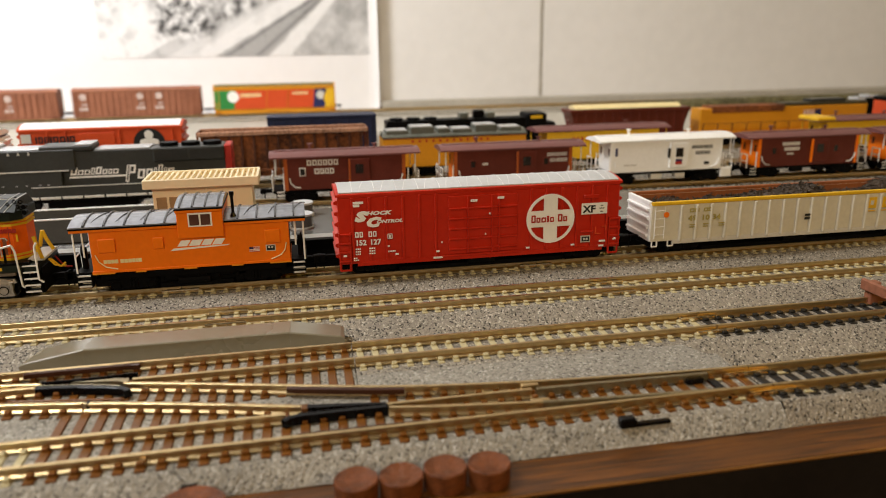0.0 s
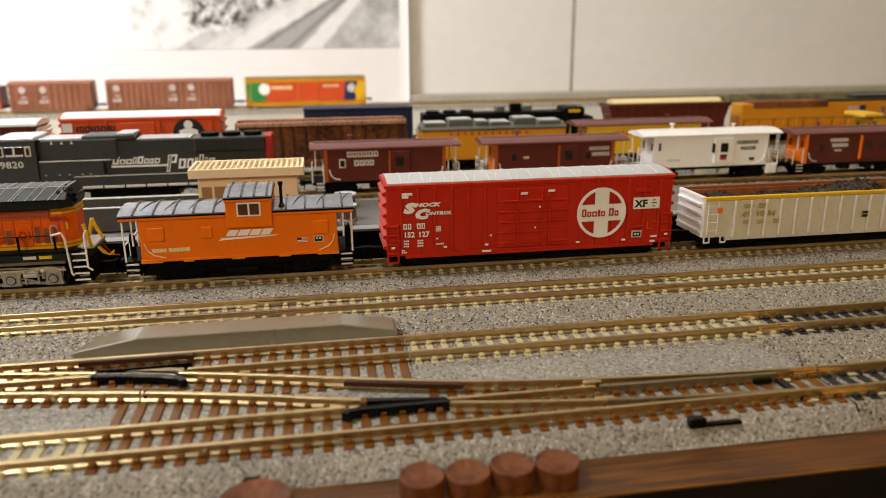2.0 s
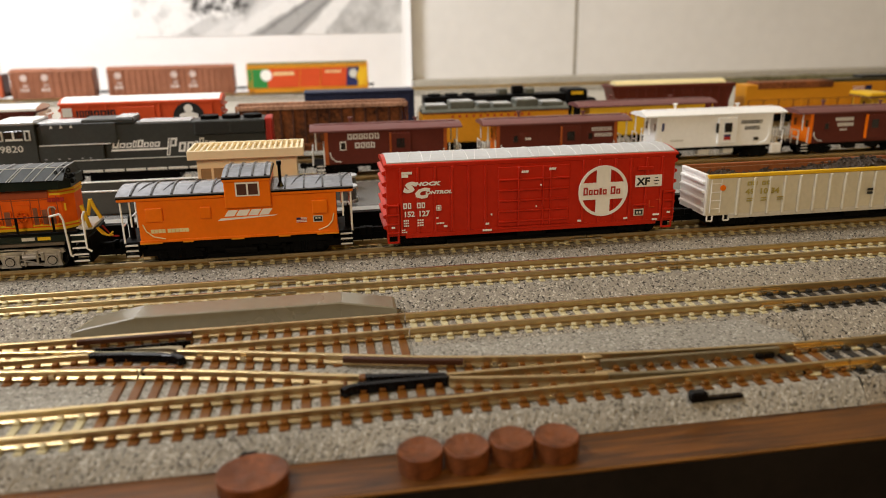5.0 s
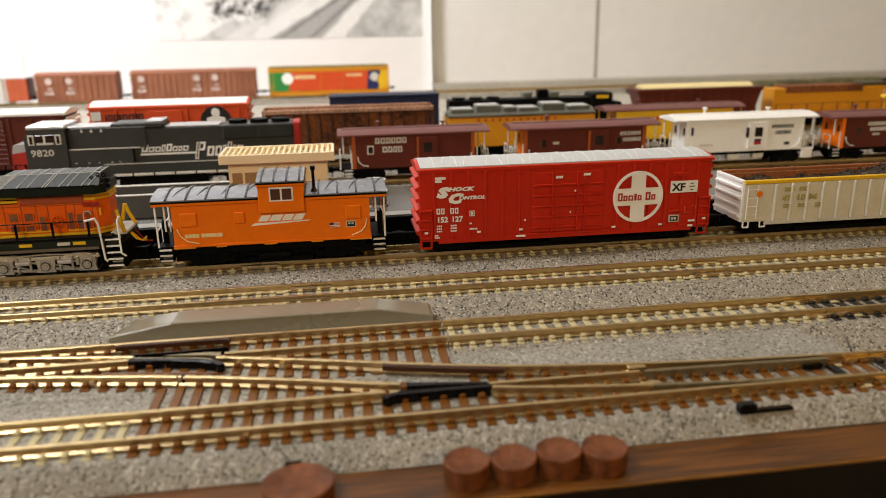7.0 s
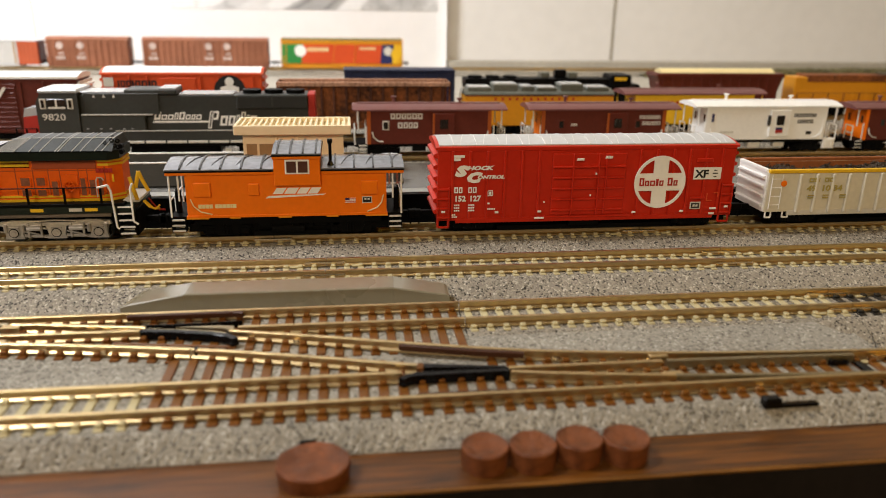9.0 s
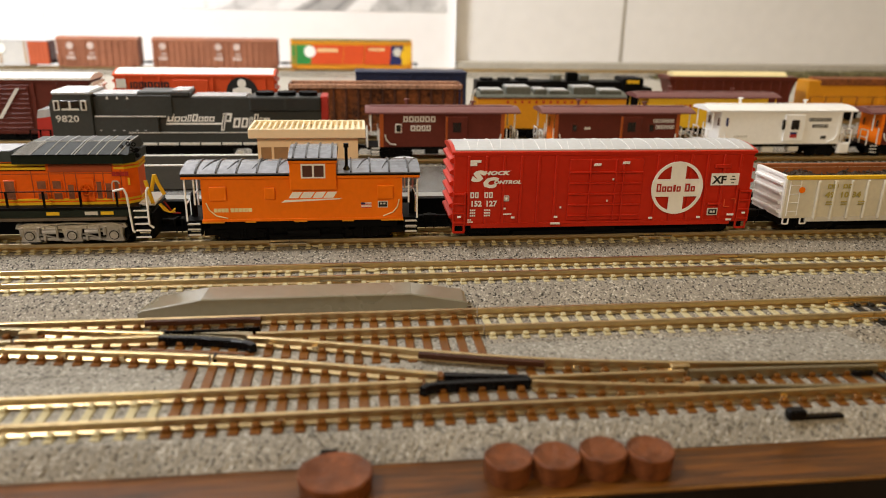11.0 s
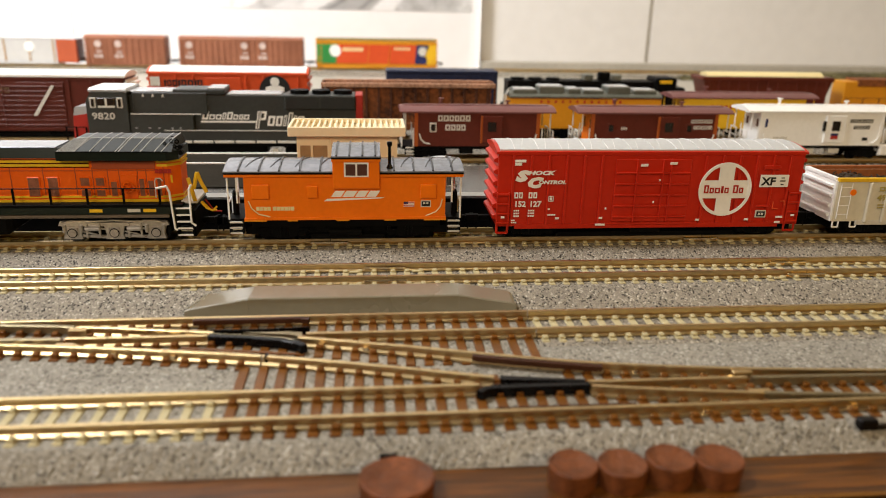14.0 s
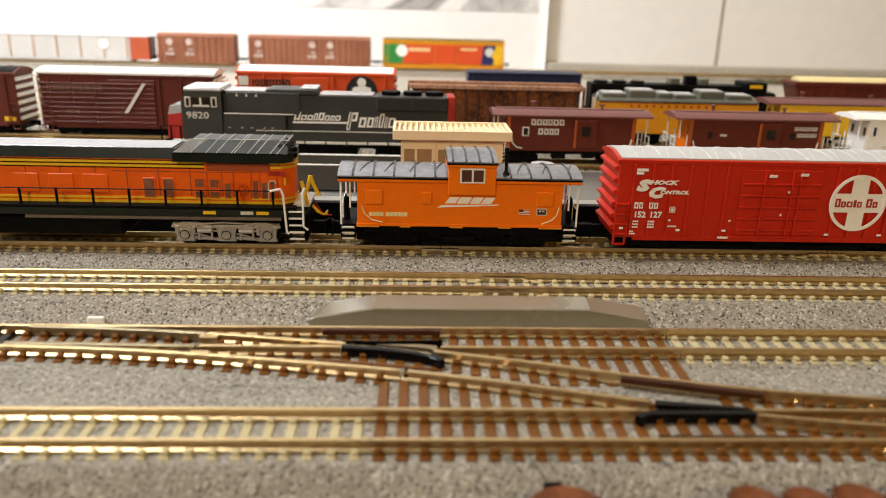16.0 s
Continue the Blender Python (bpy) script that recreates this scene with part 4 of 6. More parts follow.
for d, xe, xp in ((-1, -31.7, -35.6), (1, 11.3, 15.1)):
    part("end_platform", box(B(), min(gx(xe), gx(xp)), max(gx(xe), gx(xp)), -H + 0.4, H - 0.4, 4.9, 5.5, 0.1), BLACK, cb)
    part("end_door", box(B(), gx(xe) - 0.15, gx(xe) + 0.15, -1.8, 1.8, 5.6, 13.8), DGREY, cb)
    for s in (-1, 1):
        railings(cb, [(gx(xp) - d * 0.5, s * (H - 0.4), 5.4), (gx(xp) - d * 0.5, s * (H - 0.4), 14.9)], [[(gx(xp) - d * 0.5, s * (H - 0.4), 9.2), (gx(xp) - d * 0.5, s * 1.6, 9.2)], [(gx(xp) - d * 2.4, s * (H - 0.4), 9.0), (gx(xp) - d * 2.4, s * (H - 0.4), 14.9)], [(gx(xp) - d * 0.5, s * 1.6, 5.4), (gx(xp) - d * 0.5, s * 1.6, 9.2)]], WHITE, 0.2)
        steps(cb, gx((xe + xp) / 2), s * H - (0.2 if s < 0 else 1.8), 2.2, 5.2, 3, 2.7, BLACK, GREY)
    part("brake_wheel", rod(B(), (gx(xp) - d * 1.0, -2.6, 9.6), (gx(xp) - d * 1.3, -2.6, 9.6), 1.4, 14), BLACK, cb)
    part("end_post", rod(B(), (gx(xp) - d * 1.4, -2.6, 5.4), (gx(xp) - d * 1.4, -2.6, 10.4), 0.7, 6), BLACK, cb)
    truck(cb, gx(xe) - d * 8.0, (-3.8, 3.8), 1.9, BLACK, BLACK)
    coupler(cb, gx(xp) - d * 1.2, d)
underframe(cb, gx(-33), gx(13))
part("underframe", box(B(), gx(-30.5), gx(10.2), -6.0, 6.0, 3.4, 5.3), BLACK, cb)
part("battery_box", box(box(B(), gx(-17), gx(-8), -5.8, -2, 2.2, 5.2, 0.15), gx(-5), gx(1), -5.6, -2, 2.6, 5.2, 0.15), BLACK, cb)

# ---- grey gondola with a yellow top rail ----
G0, G1 = 101.4, 186.0
gd = thing("gondola", (G0 + G1) / 2, T4, 0, "light grey ribbed gondola with yellow top rail and dark scrap load", "gondola", "cars of the near train")
gl = (G1 - G0) / 2
for s in (-1, 1):
    part("side", box(B(), -gl, gl, s * 6.6 - 0.3, s * 6.6 + 0.3, 3.9, 13.4, 0.08), CREAMGREY, gd)
    part("top_rail", box(B(), -gl, gl, s * 6.75 - 0.5, s * 6.75 + 0.5, 13.3, 14.2, 0.12), YELLOW if s < 0 else LOADRUST, gd, "yellow top rail" if s < 0 else "brown top rail")
    part("inner_lining", box(B(), -gl + 0.6, gl - 0.6, s * 6.2 - 0.1, s * 6.2 + 0.1, 5.2, 13.3), LOADRUST, gd, "rust-brown inner side")
    for i in range(18):
        x = -gl + 8.1 + 4.15 * i
        part("side_post", box(B(), x - 0.45, x + 0.45, s * 7.0 - 0.5, s * 7.0 + 0.5, 3.6, 13.2, 0.25), CREAMGREY, gd)
    part("sill", box(B(), -gl + 6, gl - 6, s * 6.7 - 0.3, s * 6.7 + 0.3, 3.0, 4.2, 0.1), GREY, gd)
for d in (-1, 1):
    part("end", box(B(), d * gl - 0.3, d * gl + 0.3, -6.6, 6.6, 3.9, 13.6, 0.08), WHITE, gd)
    end_ribs(gd, d * gl, d, 6.6, 4.2, 13.2, 4, WHITE)
    part("top_rail", box(B(), d * gl - 0.5, d * gl + 0.5, -6.3, 6.3, 13.4, 14.2, 0.1), WHITE if d < 0 else YELLOW, gd)
    ladder(gd, d * (gl - 2.2), -7.05, 4.6, 13.0, 4, WHITE, 2.6)
    b = B()
    for o in (1.2, 5.6):
        wire(b, [(d * (gl - o - 0.7), -6.7, 4.0), (d * (gl - o - 0.7), -6.7, 2.5), (d * (gl - o + 0.7), -6.7, 2.5), (d * (gl - o + 0.7), -6.7, 4.0)], 0.22, 4)
    part("step", b, WHITE, gd)
    truck(gd, d * (gl - 9.5), (-3.8, 3.8), 1.9, BLACK, BLACK)
    coupler(gd, d * gl, d)
part("floor_plate", box(B(), -gl + 0.4, gl - 0.4, -6.2, 6.2, 4.2, 5.2), LOADRUST, gd)
underframe(gd, -gl, gl)
Yg = -6.93

bars(gd, -gl + 10.2, Yg - 0.4, 11.2, [1.2, 1.2, -0.9, 1.1, 1.2], 1.0, GOLD, 0.2, hollow=True)
for text, x in (("49", 9.9), ("10", 13.5), ("34", 16.6)):
    lettering(gd, text, -gl + x, Yg - 0.36, 9.0, 1.35, GOLD, 1.25)
for x, w in ((10.4, 1.6), (14.2, 1.5), (18.6, 1.6)):
    for z in (7.2, 7.8):
        bars(gd, -gl + x, Yg - 0.4, z, [w], 0.24, GOLD)
for x in (62.0, 66.6, 70.6):
    patch(gd, [(-gl + x, 9.3), (-gl + x + 2.8, 9.3), (-gl + x + 2.8, 12.3), (-gl + x, 12.3)], Yg - 0.38, YELLOW, "emblem_block", "bold yellow block with dark outline")
    patch(gd, [(-gl + x + 1.0, 10.2), (-gl + x + 1.9, 10.2), (-gl + x + 1.9, 11.4), (-gl + x + 1.0, 11.4)], Yg - 0.44, GREY, "emblem_gap")
    bars(gd, -gl + x - 0.2, Yg - 0.38, 8.4, [2.9], 0.35, YELLOW)
patch(gd, disc_pts(-gl + 3.8, 10.9, 0.75, 12), Yg - 0.4, ORANGE, "inspection_dot", "orange inspection dot")
for x, z in ((43.5, 7.4), (43.5, 8.3)):
    bars(gd, -gl + x, Yg - 0.4, z, [0.7, 0.7, 0.7], 0.6, DGREY, 0.1)
patch(gd, [(-gl + 77, 6.2), (-gl + 79.4, 6.2), (-gl + 79.4, 7.4), (-gl + 77, 7.4)], Yg - 0.4, INK, "data_plate", "black data plate")
# scrap in the gondola: one heap of small crooked bits
r2 = np.random.default_rng(3)
b = B()
nx, ny = 120, 16
hv = [[b.verts.new((-gl + 1 + (2 * gl - 2) * i / nx, -6 + 12 * j / ny, 11.6 + 2.6 * noise.noise(Vector((i * 0.09, j * 0.14, 2.0))) + 2.2 * math.exp(-((i / nx - 0.55) / 0.1) ** 2) + 2.4 * math.exp(-((i / nx - 0.93) / 0.08) ** 2) + r2.uniform(-0.35, 0.35))) for j in range(ny + 1)] for i in range(nx + 1)]
for i in range(nx):
    for j in range(ny):
        b.faces.new((hv[i][j], hv[i + 1][j], hv[i + 1][j + 1], hv[i][j + 1]))
for _ in range(800):
    v = hv[r2.integers(0, nx + 1)][r2.integers(0, ny + 1)].co.copy()
    d = Vector(r2.normal(0, 1, 3)).normalized() * r2.uniform(0.3, 0.9)
    d.z *= 0.35
    rod(b, v - d + Vector((0, 0, 0.3)), v + d + Vector((0, 0, 0.3)), r2.uniform(0.1, 0.24), 4)
load = tagged(part("scrap_load", b, COAL), "dark brown heap of fine scrap metal in the gondola", "scrap heap", kind="stuff")
load.location = ((G0 + G1) / 2 * MM, T4 * MM, 0)


# ---- locomotives ----


def loco_truck(parent, x, side, wheel, r=2.2):
    """Six-wheel bogie: a pierced side frame with three pedestals, journal caps, brake cylinders and rods."""
    b = B()
    for s in (-1, 1):
        y0, y1 = sorted((s * 5.0, s * 5.8))
        prism(b, [(x - 11.4, 4.1), (x - 11.0, 5.0), (x - 6.2, 5.2), (x - 4.0, 4.7), (x + 4.0, 4.7), (x + 6.2, 5.2), (x + 11.0, 5.0), (x + 11.4, 4.1), (x + 10.4, 3.9), (x - 10.4, 3.9)], "y", y0, y1)
        for a in (-8.6, 0, 8.6):
            prism(b, [(x + a - 2.1, 4.0), (x + a - 1.7, 2.2), (x + a - 2.0, 1.1), (x + a + 2.0, 1.1), (x + a + 1.7, 2.2), (x + a + 2.1, 4.0)], "y", y0, y1)
            box(b, x + a - 1.15, x + a + 1.15, y0 - 0.3, y1 + 0.3, 1.7, 3.7, 0.2)
        for a in (-4.3, 4.3):
            prism(b, [(x + a - 2.4, 2.1), (x + a - 2.4, 1.5), (x + a + 2.4, 1.2), (x + a + 2.4, 1.8)], "y", y0 + 0.15, y1 - 0.1)
            rod(b, (x + a - 1.6, s * 5.9, 3.5), (x + a + 1.3, s * 5.9, 3.5), 0.62, 12)
            rod(b, (x + a + 1.3, s * 5.9, 3.5), (x + a + 2.4, s * 5.8, 3.3), 0.22, 6)
            wire(b, [(x + a - 2.2, s * 6.1, 2.9), (x + a + 0.4, s * 6.1, 2.3), (x + a + 2.2, s * 6.1, 1.5)], 0.17, 5)
    t = part("truck", b, side, parent)
    for s in (-1, 1):
        for a in (-8.6, 0, 8.6):
            cap = part("journal_cap", rod(rod(B(), (x + a, s * 5.9, 2.5), (x + a, s * 6.25, 2.5), 0.85, 14), (x + a, s * 6.2, 2.5), (x + a, s * 6.45, 2.5), 0.5, 12), side, t)
            part("cap_ring", rod(B(), (x + a, s * 6.05, 2.5), (x + a, s * 6.12, 2.5), 1.05, 14), BLACK, cap)
        part("equaliser", wire(B(), [(x - 10.6, s * 6.05, 4.7), (x - 8.6, s * 6.1, 5.25), (x - 4.2, s * 6.1, 5.1), (x, s * 6.1, 5.3), (x + 4.2, s * 6.1, 5.1), (x + 8.6, s * 6.1, 5.25), (x + 10.6, s * 6.05, 4.7)], 0.2, 6), STEEL if side is not BLACK else BLACK, t)
        for a in (-10.2, -6.7, 6.7, 10.2):
            part("spring", rod(B(), (x + a, s * 5.9, 2.6), (x + a, s * 5.9, 4.3), 0.42, 8), side, t)
        for a in (-5.6, -3.0, 3.0, 5.6):
            part("hanger", box(B(), x + a - 0.22, x + a + 0.22, s * 6.0 - 0.2, s * 6.0 + 0.2, 1.4, 4.6, 0.06), side, t)
    # black block added behind the truck sides so their openings look dark
    part("truck_backing", box(B(), x - 10.6, x + 10.6, -4.7, 4.7, 1.0, 6.6, 0.3), BLACK, t, "black backing block added to darken the gaps of the truck")
    for a in (-8.6, 0, 8.6):
        ob = new("wheelset", wheelset_mesh(r, wheel))
        ob.parent = t
        ob.location = ((x + a) * MM, 0, r * MM)
    return t


def handrail_row(parent, x0, x1, y, z0, z1, n, mat, post_mat=None):
    b = B()
    wire(b, [(x0, y, z1), (x1, y, z1)], 0.13, 5)
    part("handrail", b, mat, parent)
    for i in range(n):
        x = x0 + (x1 - x0) * i / (n - 1)
        part("stanchion", box(B(), x - 0.22, x + 0.22, y - 0.15, y + 0.15, z0, z1 + 0.1), post_mat or mat, parent)


# orange and dark green road engine at the head of the near train; only its rear half comes into view
EX = -96.0
en = thing("locomotive", EX, T4, 0, "orange and dark green diesel locomotive with yellow stripes and silver trucks", "locomotive", "cars of the near train")


def ex(x):
    return x - EX


DKGREEN = paint("dark_green", (0.007, 0.013, 0.009), 0.3, 0, 0.15, 300, 0.05)
GOLDY = paint("stripe_yellow", (0.80, 0.50, 0.02), 0.42, 0, 0.06, 300, 0.03)
ENGINE_ORANGE = paint("engine_orange", (0.82, 0.125, 0.004), 0.36, 0, 0.07, 300, 0.04)
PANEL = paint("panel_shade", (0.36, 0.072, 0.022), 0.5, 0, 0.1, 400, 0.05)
GRILLE = paint("brown_mesh", (0.23, 0.085, 0.045), 0.55, 0, 0.35, 2500, 0.25)
part("frame", box(B(), ex(-150), ex(-42.5), -6.9, 6.9, 6.8, 8.4, 0.1), DKGREEN, en)
part("walkway", box(B(), ex(-148), ex(-44.5), -7.1, 7.1, 8.4, 9.0, 0.08), BLACK, en)
part("hood", prism(B(), [(ex(-122), -4.6), (ex(-47.5), -4.6), (ex(-45.2), -2.6), (ex(-45.2), 2.6), (ex(-47.5), 4.6), (ex(-122), 4.6)], "z", 9.0, 18.3), ENGINE_ORANGE, en)
for z0, z1, out in ((9.0, 9.55, 0.1), (9.9, 10.35, 0.1)):
    part("stripe", prism(B(), [(ex(-121.8), -4.7 - out), (ex(-47.5), -4.7 - out), (ex(-45.0), -2.6), (ex(-45.0), 2.6), (ex(-47.5), 4.7 + out), (ex(-121.8), 4.7 + out)], "z", z0, z1), GOLDY, en, "yellow stripe along the hood")
for z0, z1 in ((16.6, 17.1), (17.4, 17.9)):
    for a, c in ((-49.6, -44.9), (-122, -63.2)):
        part("stripe", prism(B(), [(ex(a), -4.75), (ex(min(c, -47.5)), -4.75)] + ([(ex(-44.9), -2.6), (ex(-44.9), 2.6)] if c > -50 else []) + [(ex(min(c, -47.5)), 4.75), (ex(a), 4.75)], "z", z0, z1), GOLDY, en, "yellow stripe below the radiator")
part("radiator", prism(B(), [(ex(-69), -6.3), (ex(-47.0), -6.3), (ex(-45.0), -4.4), (ex(-45.0), 4.4), (ex(-47.0), 6.3), (ex(-69), 6.3)], "z", 18.1, 20.0), DKGREEN, en, "dark green overhanging radiator")
SCREEN = paint("radiator_screen", (0.036, 0.040, 0.038), 0.42, 0.0, 0.3, 900, 0.2)
b = B()
lo = [b.verts.new((ex(x), y, 20.0)) for x, y in ((-69.0, -6.4), (-45.8, -6.4), (-45.8, 6.4), (-69.0, 6.4))]
hi = [b.verts.new((ex(x), y, 22.3)) for x, y in ((-65.6, -3.0), (-45.8, -3.0), (-45.8, 3.0), (-65.6, 3.0))]
b.faces.new(list(reversed(lo))), b.faces.new(hi)
for k in range(4):
    b.faces.new((lo[k], lo[(k + 1) % 4], hi[(k + 1) % 4], hi[k]))
part("radiator_roof", b, SCREEN, en, "dark mesh radiator top")
part("hood_roof", prism(B(), [(-4.7, 18.3), (4.7, 18.3), (4.2, 20.3), (-4.2, 20.3)], "x", ex(-122), ex(-69.1)), DKGREEN, en)
part("roof_sheet", box(B(), ex(-121), ex(-69.6), -4.0, 4.0, 20.3, 20.55, 0.1), ROOF, en, "glossy grey roof sheet")
for x in (-65.2, -62.2, -60.1, -57.1, -56.5, -53.8, -52.1, -49.3, -47.9):
    b = B()
    wire(b, [(ex(x), -6.42, 20.05), (ex(x) + 1.9, -3.0, 22.34), (ex(x) + 1.9, 3.0, 22.34)], 0.13, 4)
    part("radiator_rib", b, SILVER, en, "pale radiator rib")
for i in range(17):
    x = -68.7 + 0.21 * i
    part("screen_wire", wire(B(), [(ex(x), -6.42, 20.05), (ex(x) + 2.8, -3.05, 22.3)], 0.045, 4), SILVER, en, "pale screen wire")
for x0, x1 in ((-63.6, -57.4), (-56.2, -50.4), (-49.8, -46.8)):
    part("roof_hatch", box(B(), ex(x0), ex(x1), -2.6, 2.6, 22.2, 22.4, 0.1), SCREEN, en)
# lift rings and end gear on the radiator
part("roof_edge", box(B(), ex(-65.4), ex(-45.8), -3.1, -2.95, 22.24, 22.36, 0.04), GREY, en, "thin pale strip along the roof edge")
part("radiator_lip", box(B(), ex(-68.9), ex(-46.6), -6.45, -6.2, 19.85, 20.1, 0.05), BLACK, en, "black lip below the radiator screen")
for x, y, z, r in ((-47.4, -5.0, 21.5, 0.3), (-46.2, -4.3, 21.9, 0.35), (-45.6, -4.8, 20.9, 0.35), (-46.4, -2.4, 22.2, 0.35), (-45.4, -3.2, 21.6, 0.4), (-45.2, -4.0, 20.4, 0.35)):
    part("lift_ring", wire(B(), [(ex(x) + r * math.cos(k * math.pi / 4), y, z + r * math.sin(k * math.pi / 4)) for k in range(9)], 0.13, 4), BLACK, en, "black lifting ring")
b = B()
for x, z in ((-44.6, 19.4), (-44.6, 20.6)):
    rod(b, (ex(x), -4.2, z), (ex(x), -3.0, z), 0.5, 10)
part("rear_lamp", b, BLACK, en, "black rear lamp housing")
b = B()
wire(b, [(ex(-50.1), -5.4, 10.0), (ex(-50.1), -5.4, 13.6), (ex(-49.8), -5.4, 14.2), (ex(-48.9), -5.4, 14.2), (ex(-48.5), -5.4, 13.6)], 0.13, 5)
part("hood_grab", b, GREY, en, "pale grab iron")
for z in (16.4, 17.2, 18.0):
    part("pin_line", box(B(), ex(-122), ex(-63.2), -4.82, -4.7, z, z + 0.12), BLACK, en)
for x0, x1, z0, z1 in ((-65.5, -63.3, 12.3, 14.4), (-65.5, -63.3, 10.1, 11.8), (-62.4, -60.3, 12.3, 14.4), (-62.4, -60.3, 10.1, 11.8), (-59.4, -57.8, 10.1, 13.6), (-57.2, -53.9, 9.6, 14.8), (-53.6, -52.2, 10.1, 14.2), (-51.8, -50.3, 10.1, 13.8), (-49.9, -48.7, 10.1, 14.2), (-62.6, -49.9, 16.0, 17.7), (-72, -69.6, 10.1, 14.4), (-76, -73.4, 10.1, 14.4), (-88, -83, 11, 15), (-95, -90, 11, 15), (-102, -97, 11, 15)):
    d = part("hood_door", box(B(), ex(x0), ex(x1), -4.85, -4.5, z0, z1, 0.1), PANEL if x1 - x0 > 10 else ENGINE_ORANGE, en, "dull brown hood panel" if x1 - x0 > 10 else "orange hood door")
    if x1 - x0 < 2.9:
        part("grille", box(B(), ex(x0 + 0.22), ex(x1 - 0.22), -4.9, -4.8, z0 + 0.22, z1 - 0.22, 0.04), GRILLE, d, "dull brown mesh grille")
    for z in (z0 + 0.5, z1 - 0.7) if x1 - x0 < 4 else ():
        part("hinge", box(B(), ex(x1 - 0.12), ex(x1 + 0.12), -4.98, -4.8, z, z + 0.25), ENGINE_ORANGE, d)
for x in (-79.2, -72.7, -66.3, -62.85, -59.8, -57.5, -53.75, -52.0, -48.4, -85.5, -92.5, -99.5):
    part("door_seam", box(B(), ex(x), ex(x + 0.16), -4.68, -4.5, 10.5, 16.4), PANEL, en)
part("door_seam", box(B(), ex(-82), ex(-48.2), -4.66, -4.5, 15.6, 15.75), PANEL, en)
b = B()
wire(b, [(ex(-55.6) + 1.1 * math.cos(k * math.pi / 8), -5.3, 12.3 + 1.1 * math.sin(k * math.pi / 8)) for k in range(17)], 0.2, 5)
for k in range(3):
    c, d = math.cos(k * math.pi / 3 + 0.5), math.sin(k * math.pi / 3 + 0.5)
    wire(b, [(ex(-55.6) - c, -5.3, 12.3 - d), (ex(-55.6) + c, -5.3, 12.3 + d)], 0.15, 4)
rod(b, (ex(-55.6), -5.5, 12.3), (ex(-55.6), -4.7, 12.3), 0.35, 8)
part("brake_wheel", b, ENGINE_ORANGE, en, "orange hand brake wheel")
bars(en, ex(-50.0), -4.97, 15.2, [0.75, 0.7, 0.8, 0.75], 0.9, DARKRED, 0.12, 0.0)
bars(en, ex(-47.3), -4.2, 13.0, [0.6], 1.6, GOLDY)
handrail_row(en, ex(-122), ex(-49.0), -6.9, 8.9, 12.4, 11, BLACK)
for pts in ([(-49.6, 12.4), (-47.4, 12.9), (-46.9, 11.6), (-46.4, 3.6), (-45.9, 3.3)], [(-42.4, 13.2), (-42.9, 12.2), (-42.9, 4.9), (-42.0, 4.2)]):
    b = B()
    wire(b, [(ex(p), -7.0, q) for p, q in pts], 0.24, 6)
    part("grab_rail", b, WHITE, en, "white painted grab rail")
for i, x in enumerate((-63.5, -55.8, -52.6)):
    patch(en, [(ex(x), 7.3), (ex(x + 2.6), 7.3), (ex(x + 2.6), 8.0), (ex(x), 8.0)], -6.95, GOLDY if i != 1 else GREY, "frame_patch", "yellow patch on the frame")
part("pipe_run", box(box(B(), ex(-100), ex(-47.5), -6.6, -5.9, 5.9, 6.7, 0.15), ex(-90), ex(-60), -6.75, -6.3, 6.3, 6.6), paint("pipe_grey", (0.16, 0.13, 0.10), 0.5, 0.2, 0.15, 300, 0.05), en, "grey brown piping below the frame")
steps(en, ex(-44.3), -7.0, 1.9, 8.4, 5, 3.2, BLACK, WHITE)
part("pilot", box(B(), ex(-43.0), ex(-42.2), -6.4, 6.4, 1.6, 7.4, 0.15), BLACK, en)
part("end_platform", box(B(), ex(-45.2), ex(-41.8), -5.0, 5.0, 8.6, 9.2, 0.1), GREY, en, "pale end platform")
for pts in ([(-43.3, -5.2, 14.2), (-42.9, -5.2, 12.4), (-42.2, -5.2, 9.2)], [(-42.4, -4.6, 11.8), (-41.5, -4.6, 15.3), (-40.9, -4.6, 13.4), (-39.8, -4.6, 11.0)]):
    b = B()
    for p, q in zip(pts, pts[1:]):
        p, q = Vector((ex(p[0]), p[1], p[2])), Vector((ex(q[0]), q[1], q[2]))
        rod(b, p, q, 0.42, 8)
    part("end_rail", b, YELLOW, en, "yellow end handrail")
b = B()
wire(b, [(ex(-41.4), -3.6, 8.6), (ex(-40.2), -3.9, 7.2), (ex(-39.0), -3.4, 6.6), (ex(-38.2), -3.0, 7.4)], 0.22, 5)
wire(b, [(ex(-41.4), -2.6, 8.4), (ex(-39.6), -2.7, 6.5), (ex(-38.4), -2.3, 6.4)], 0.22, 5)
part("air_hose", b, YELLOW, en, "yellow air hose")
b = B()
wire(b, [(ex(-41.4), 0.8, 8.0), (ex(-39.6), 0.6, 5.4), (ex(-37.8), -0.4, 5.6)], 0.2, 5)
part("air_hose", b, DARKRED, en, "red air hose")
truck_m = paint("silver_truck", (0.50, 0.475, 0.44), 0.3, 0.75, 0.2, 500, 0.1)
loco_truck(en, ex(-59.3), truck_m, DGREY)
loco_truck(en, ex(-132), truck_m, DGREY)
part("fuel_tank", box(B(), ex(-112), ex(-80), -6.2, 6.2, 2.2, 6.6, 0.9), BLACK, en)
part("cab", box(B(), ex(-140), ex(-122.1), -6.6, 6.6, 9.0, 21.0, 0.4), ENGINE_ORANGE, en)
